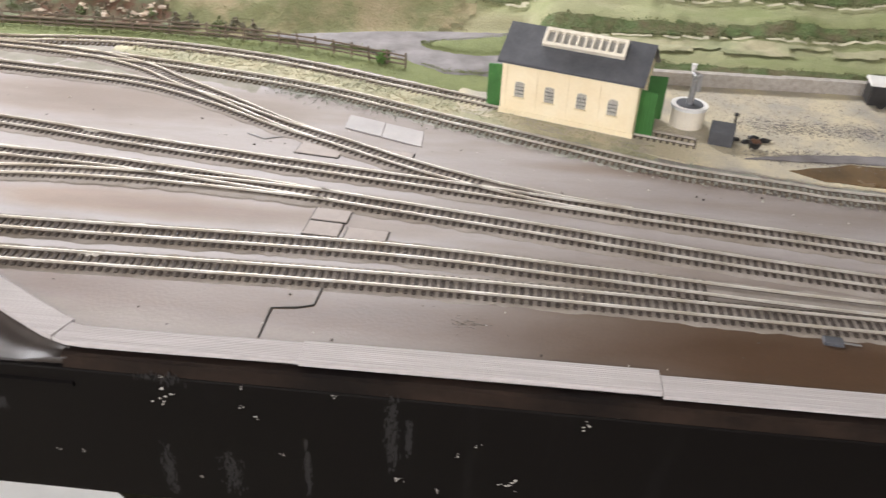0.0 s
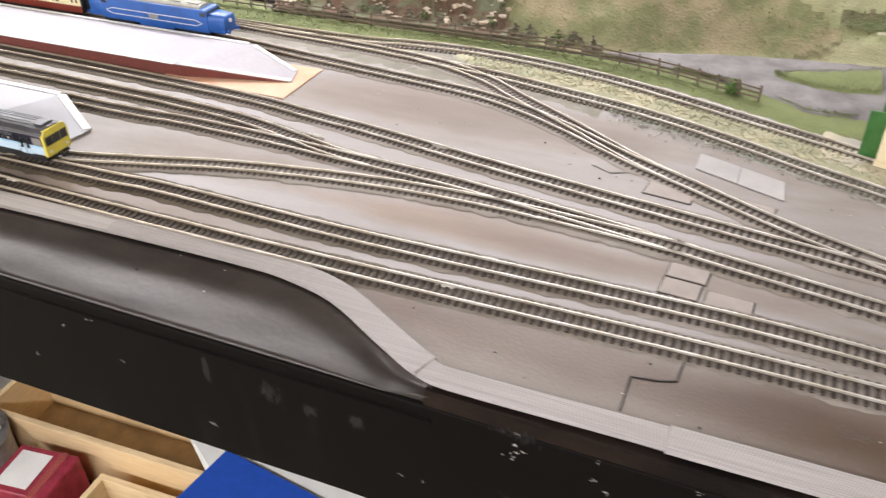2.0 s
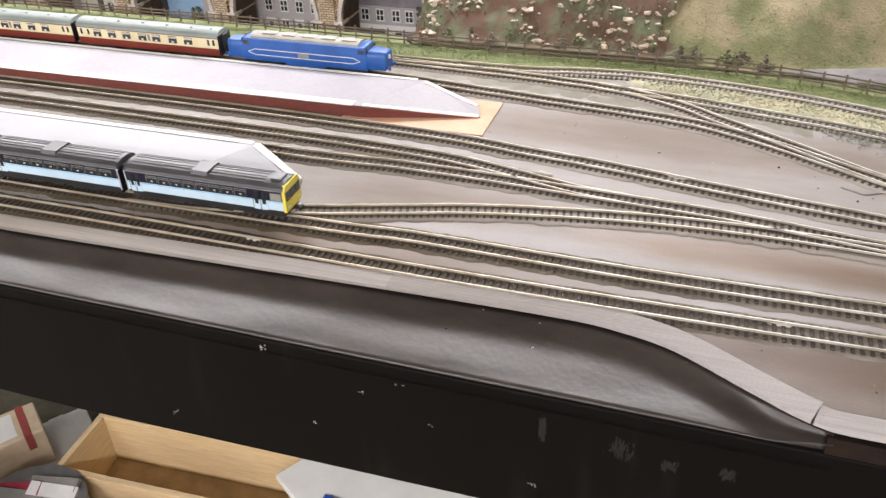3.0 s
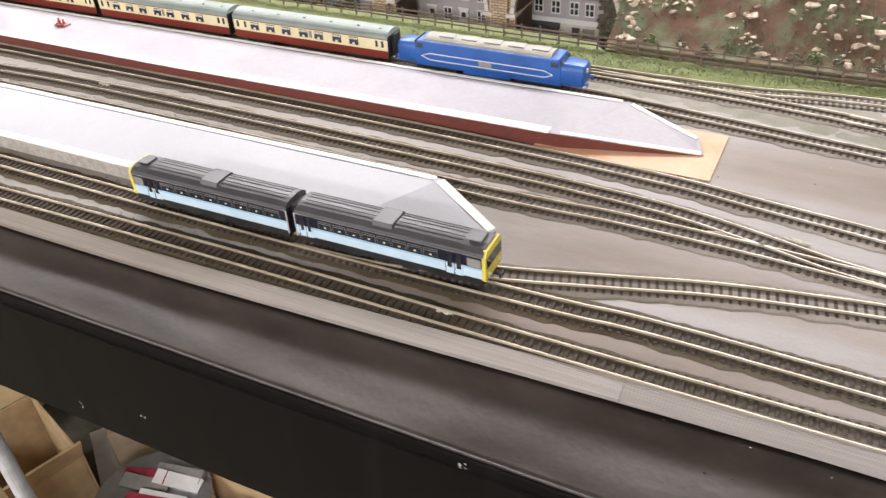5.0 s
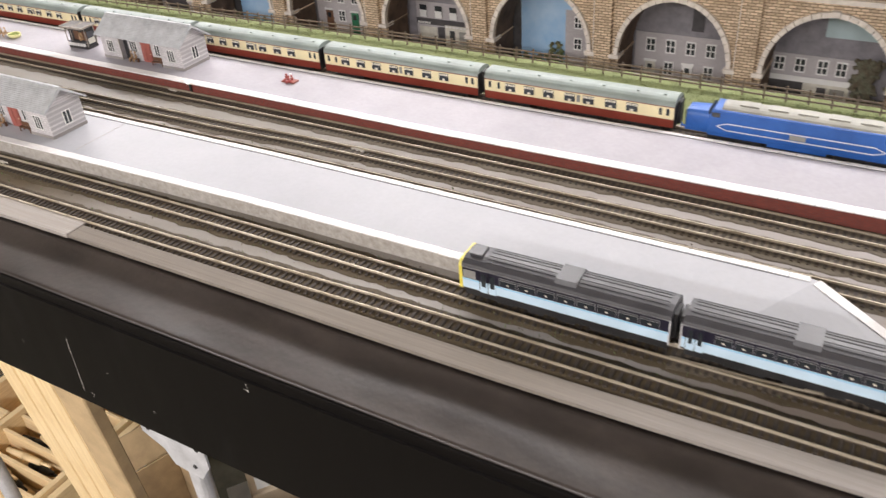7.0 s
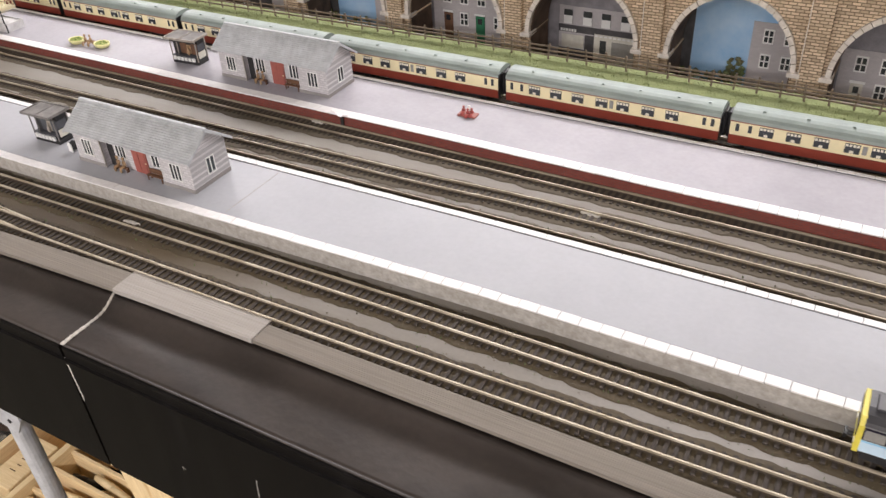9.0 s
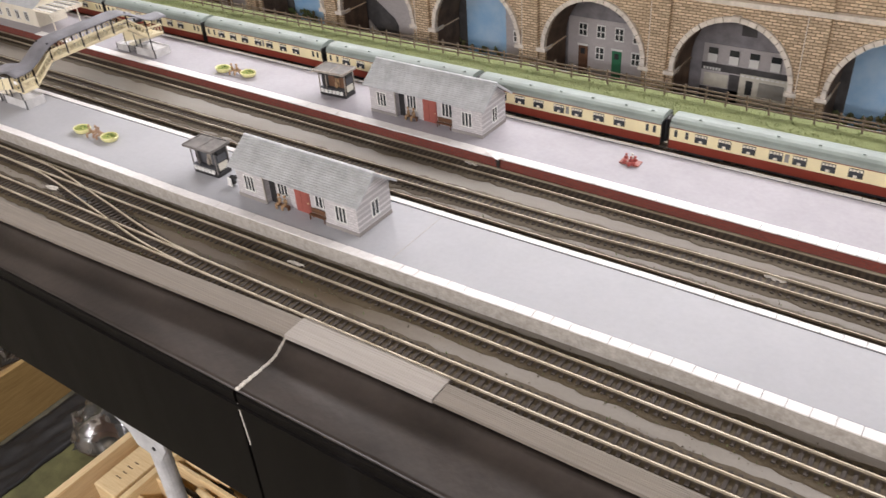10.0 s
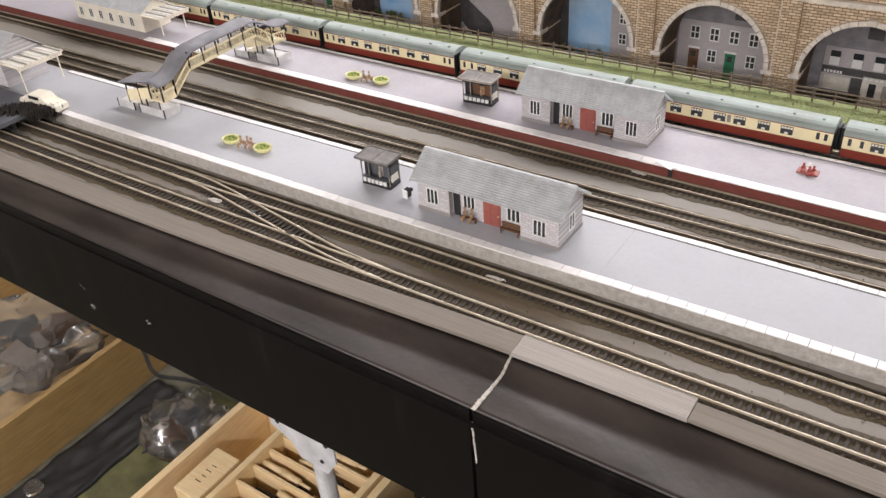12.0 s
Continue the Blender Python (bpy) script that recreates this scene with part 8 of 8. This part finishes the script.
bottle = thing("spray_bottle", "white bottle with a bright green top", "bottle", pose(-2.226, 0.900, FLOOR))
bm = bmesh.new()
tube(bm, (0, 0, 0), (0, 0, 0.16), 0.043, 0.041, 20)
part("bottle_body", bm, PAPER, bottle)
bm = bmesh.new()
tube(bm, (0, 0, 0.16), (0, 0, 0.205), 0.043, 0.041, 24)
lump(bm, 0, 0, 0.205, 0.041, 0.041, 0.022, 3)
tube(bm, (0, 0, 0.222), (0, 0, 0.236), 0.013, 0.010, 14)
part("spray_top", bm, BRIGHTGREEN, bottle, "bright green top")
jar = thing("round_tin", "round glass-topped tin with red and grey packets", "tin", pose(-1.60, 0.86, FLOOR) @ Matrix.Diagonal((1.3, 1.3, 1.0, 1)))
bm = bmesh.new()
tube(bm, (0, 0, 0), (0, 0, 0.165), 0.105, 0.105, 28)
part("tin_body", bm, GREYWASH, jar)
bm = bmesh.new()
tube(bm, (0, 0, 0.165), (0, 0, 0.176), 0.108, 0.108, 28)
part("rim", bm, GREYMETAL, jar)
for k in range(9):
    bm = bmesh.new()
    box(bm, -0.045, 0.045, -0.014, 0.014, -0.012, 0.012, pose(random.uniform(-0.04, 0.04), -0.06 + 0.015 * k, 0.184, 18, random.uniform(-12, 12), 14))
    part("packet", bm, (JARRED, GREYPAPER, PALEGLASS)[k % 3], jar)
# boards leaning against the layout
for x0, dx, wd, mt in ((-1.684, -0.156, 0.039, PINE), (-1.643, -0.150, 0.039, PINE), (-1.602, -0.152, 0.039, PINE), (-1.561, -0.148, 0.060, CARTON)):
    top, foot = Vector((x0, 0.500, -0.185)), Vector((x0 + dx, 0.640, FLOOR + 0.012))
    d = (top - foot).normalized()
    side = Vector((1, 0, 0)) - d * d.x
    side.normalize()
    up = side.cross(d)
    m = Matrix((side, d, up)).transposed().to_4x4()
    m.translation = foot
    single("leaning_board", made((0, wd, 0, (top - foot).length, -0.010, 0.010), chamfer=0.002), PINE_Y if mt is PINE else CARTON, "long pine board leaning under the layout" if mt is PINE else "brown cardboard sheet leaning under the layout", "board", m=m, group="boards leaning under the layout")

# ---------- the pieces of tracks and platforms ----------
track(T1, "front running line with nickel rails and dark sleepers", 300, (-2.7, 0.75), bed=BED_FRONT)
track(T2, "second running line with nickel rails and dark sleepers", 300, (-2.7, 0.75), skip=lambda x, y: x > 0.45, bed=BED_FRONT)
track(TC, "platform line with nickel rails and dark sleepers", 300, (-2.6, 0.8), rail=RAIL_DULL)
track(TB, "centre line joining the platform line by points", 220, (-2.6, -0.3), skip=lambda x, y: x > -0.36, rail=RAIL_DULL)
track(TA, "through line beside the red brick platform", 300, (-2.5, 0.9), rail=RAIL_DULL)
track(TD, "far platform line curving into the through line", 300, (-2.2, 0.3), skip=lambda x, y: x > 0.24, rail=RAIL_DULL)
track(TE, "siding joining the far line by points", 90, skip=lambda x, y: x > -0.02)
track(TF, "weedy siding running into the engine shed", 110, dusty=True, bed=None)
track(TG, "yard line passing the engine shed", 140, dusty=True, bed=None)
track(TX, "crossover between two running lines", 80, skip=lambda x, y: x < -0.66 or x > -0.06)
track(TS, "crossover between the two front lines", 40, skip=lambda x, y: x < -2.14 or x > -1.86, bed=None)


def copings(parent, edge, side, x_end, depth):
    w_ = 0.0185
    bm = bmesh.new()
    inner = 0.0009 if side < 0 else -0.0009
    rows = []
    for i in range(int((x_end + 2.6) / w_)):
        x = -2.6 + i * w_
        y = lines_between(edge, x)
        ya, yb = (y - 0.0010, y - 0.0015 + depth + inner) if side < 0 else (y + 0.0015 - depth + inner, y + 0.0010)
        rows.append([bm.verts.new((x, yy, z)) for yy, z in ((ya, P_H - 0.0008), (ya, P_H + 0.0003), (yb, P_H + 0.0003), (yb, P_H - 0.0008))])
    for r, s in zip(rows, rows[1:]):
        for i in range(3):
            bm.faces.new((r[i], s[i], s[i + 1], r[i + 1]))
    part("coping_bed", bm, SLATE_DARK, parent, "dark score line behind the coping")
    me = finish("coping_slab", made((0, w_ - 0.0005, 0, depth, 0, 0.0016), chamfer=0.0002), COPING)
    x = -2.6
    while x + w_ < x_end:
        y = lines_between(edge, x)
        y2 = lines_between(edge, x + w_)
        ob = new("coping_slab", me)
        ob.parent = parent
        ob.matrix_basis = pose(x, y - 0.0015 if side < 0 else y + 0.0015 - depth, P_H + random.uniform(-0.0002, 0.0002) - 0.0004, 0, 0, math.degrees(math.atan2(y2 - y, w_)))
        x += w_


copings(platform_one, PL1_NEAR, -1, -0.766, 0.0105)
copings(platform_one, PL1_FAR, 1, -0.712, 0.0075)
copings(platform_two, PL2_NEAR, -1, -0.632, 0.0135)
copings(platform_two, PL2_FAR, 1, -0.575, 0.0055)

# the torn joint in the far platform's edge: a lifted white tongue over a dark slit
torn = thing("torn_edging", "torn white platform edging lifted at a joint", "edging", pose(-1.622, lines_between(PL2_NEAR, -1.622), P_H))
bm = bmesh.new()
prism(bm, [(-0.016, 0.004), (-0.004, -0.0035), (0.004, -0.0075), (0.008, -0.0065), (0.006, -0.003), (0.013, -0.001), (0.010, 0.006), (-0.010, 0.009)], 0.0016, 0.0026, "z")
for v in bm.verts:
    v.co.z += 0.0012 * noise.noise(v.co * 260)
part("tongue", bm, COPING, torn)
bm = bmesh.new()
prism(bm, [(0.003, -P_H + 0.002), (0.0062, -P_H + 0.002), (0.0072, -0.0012), (0.0018, -0.0008)], -0.0026, -0.0012, "y")
part("slit", bm, GAPDARK, torn, "dark slit in the brick face")
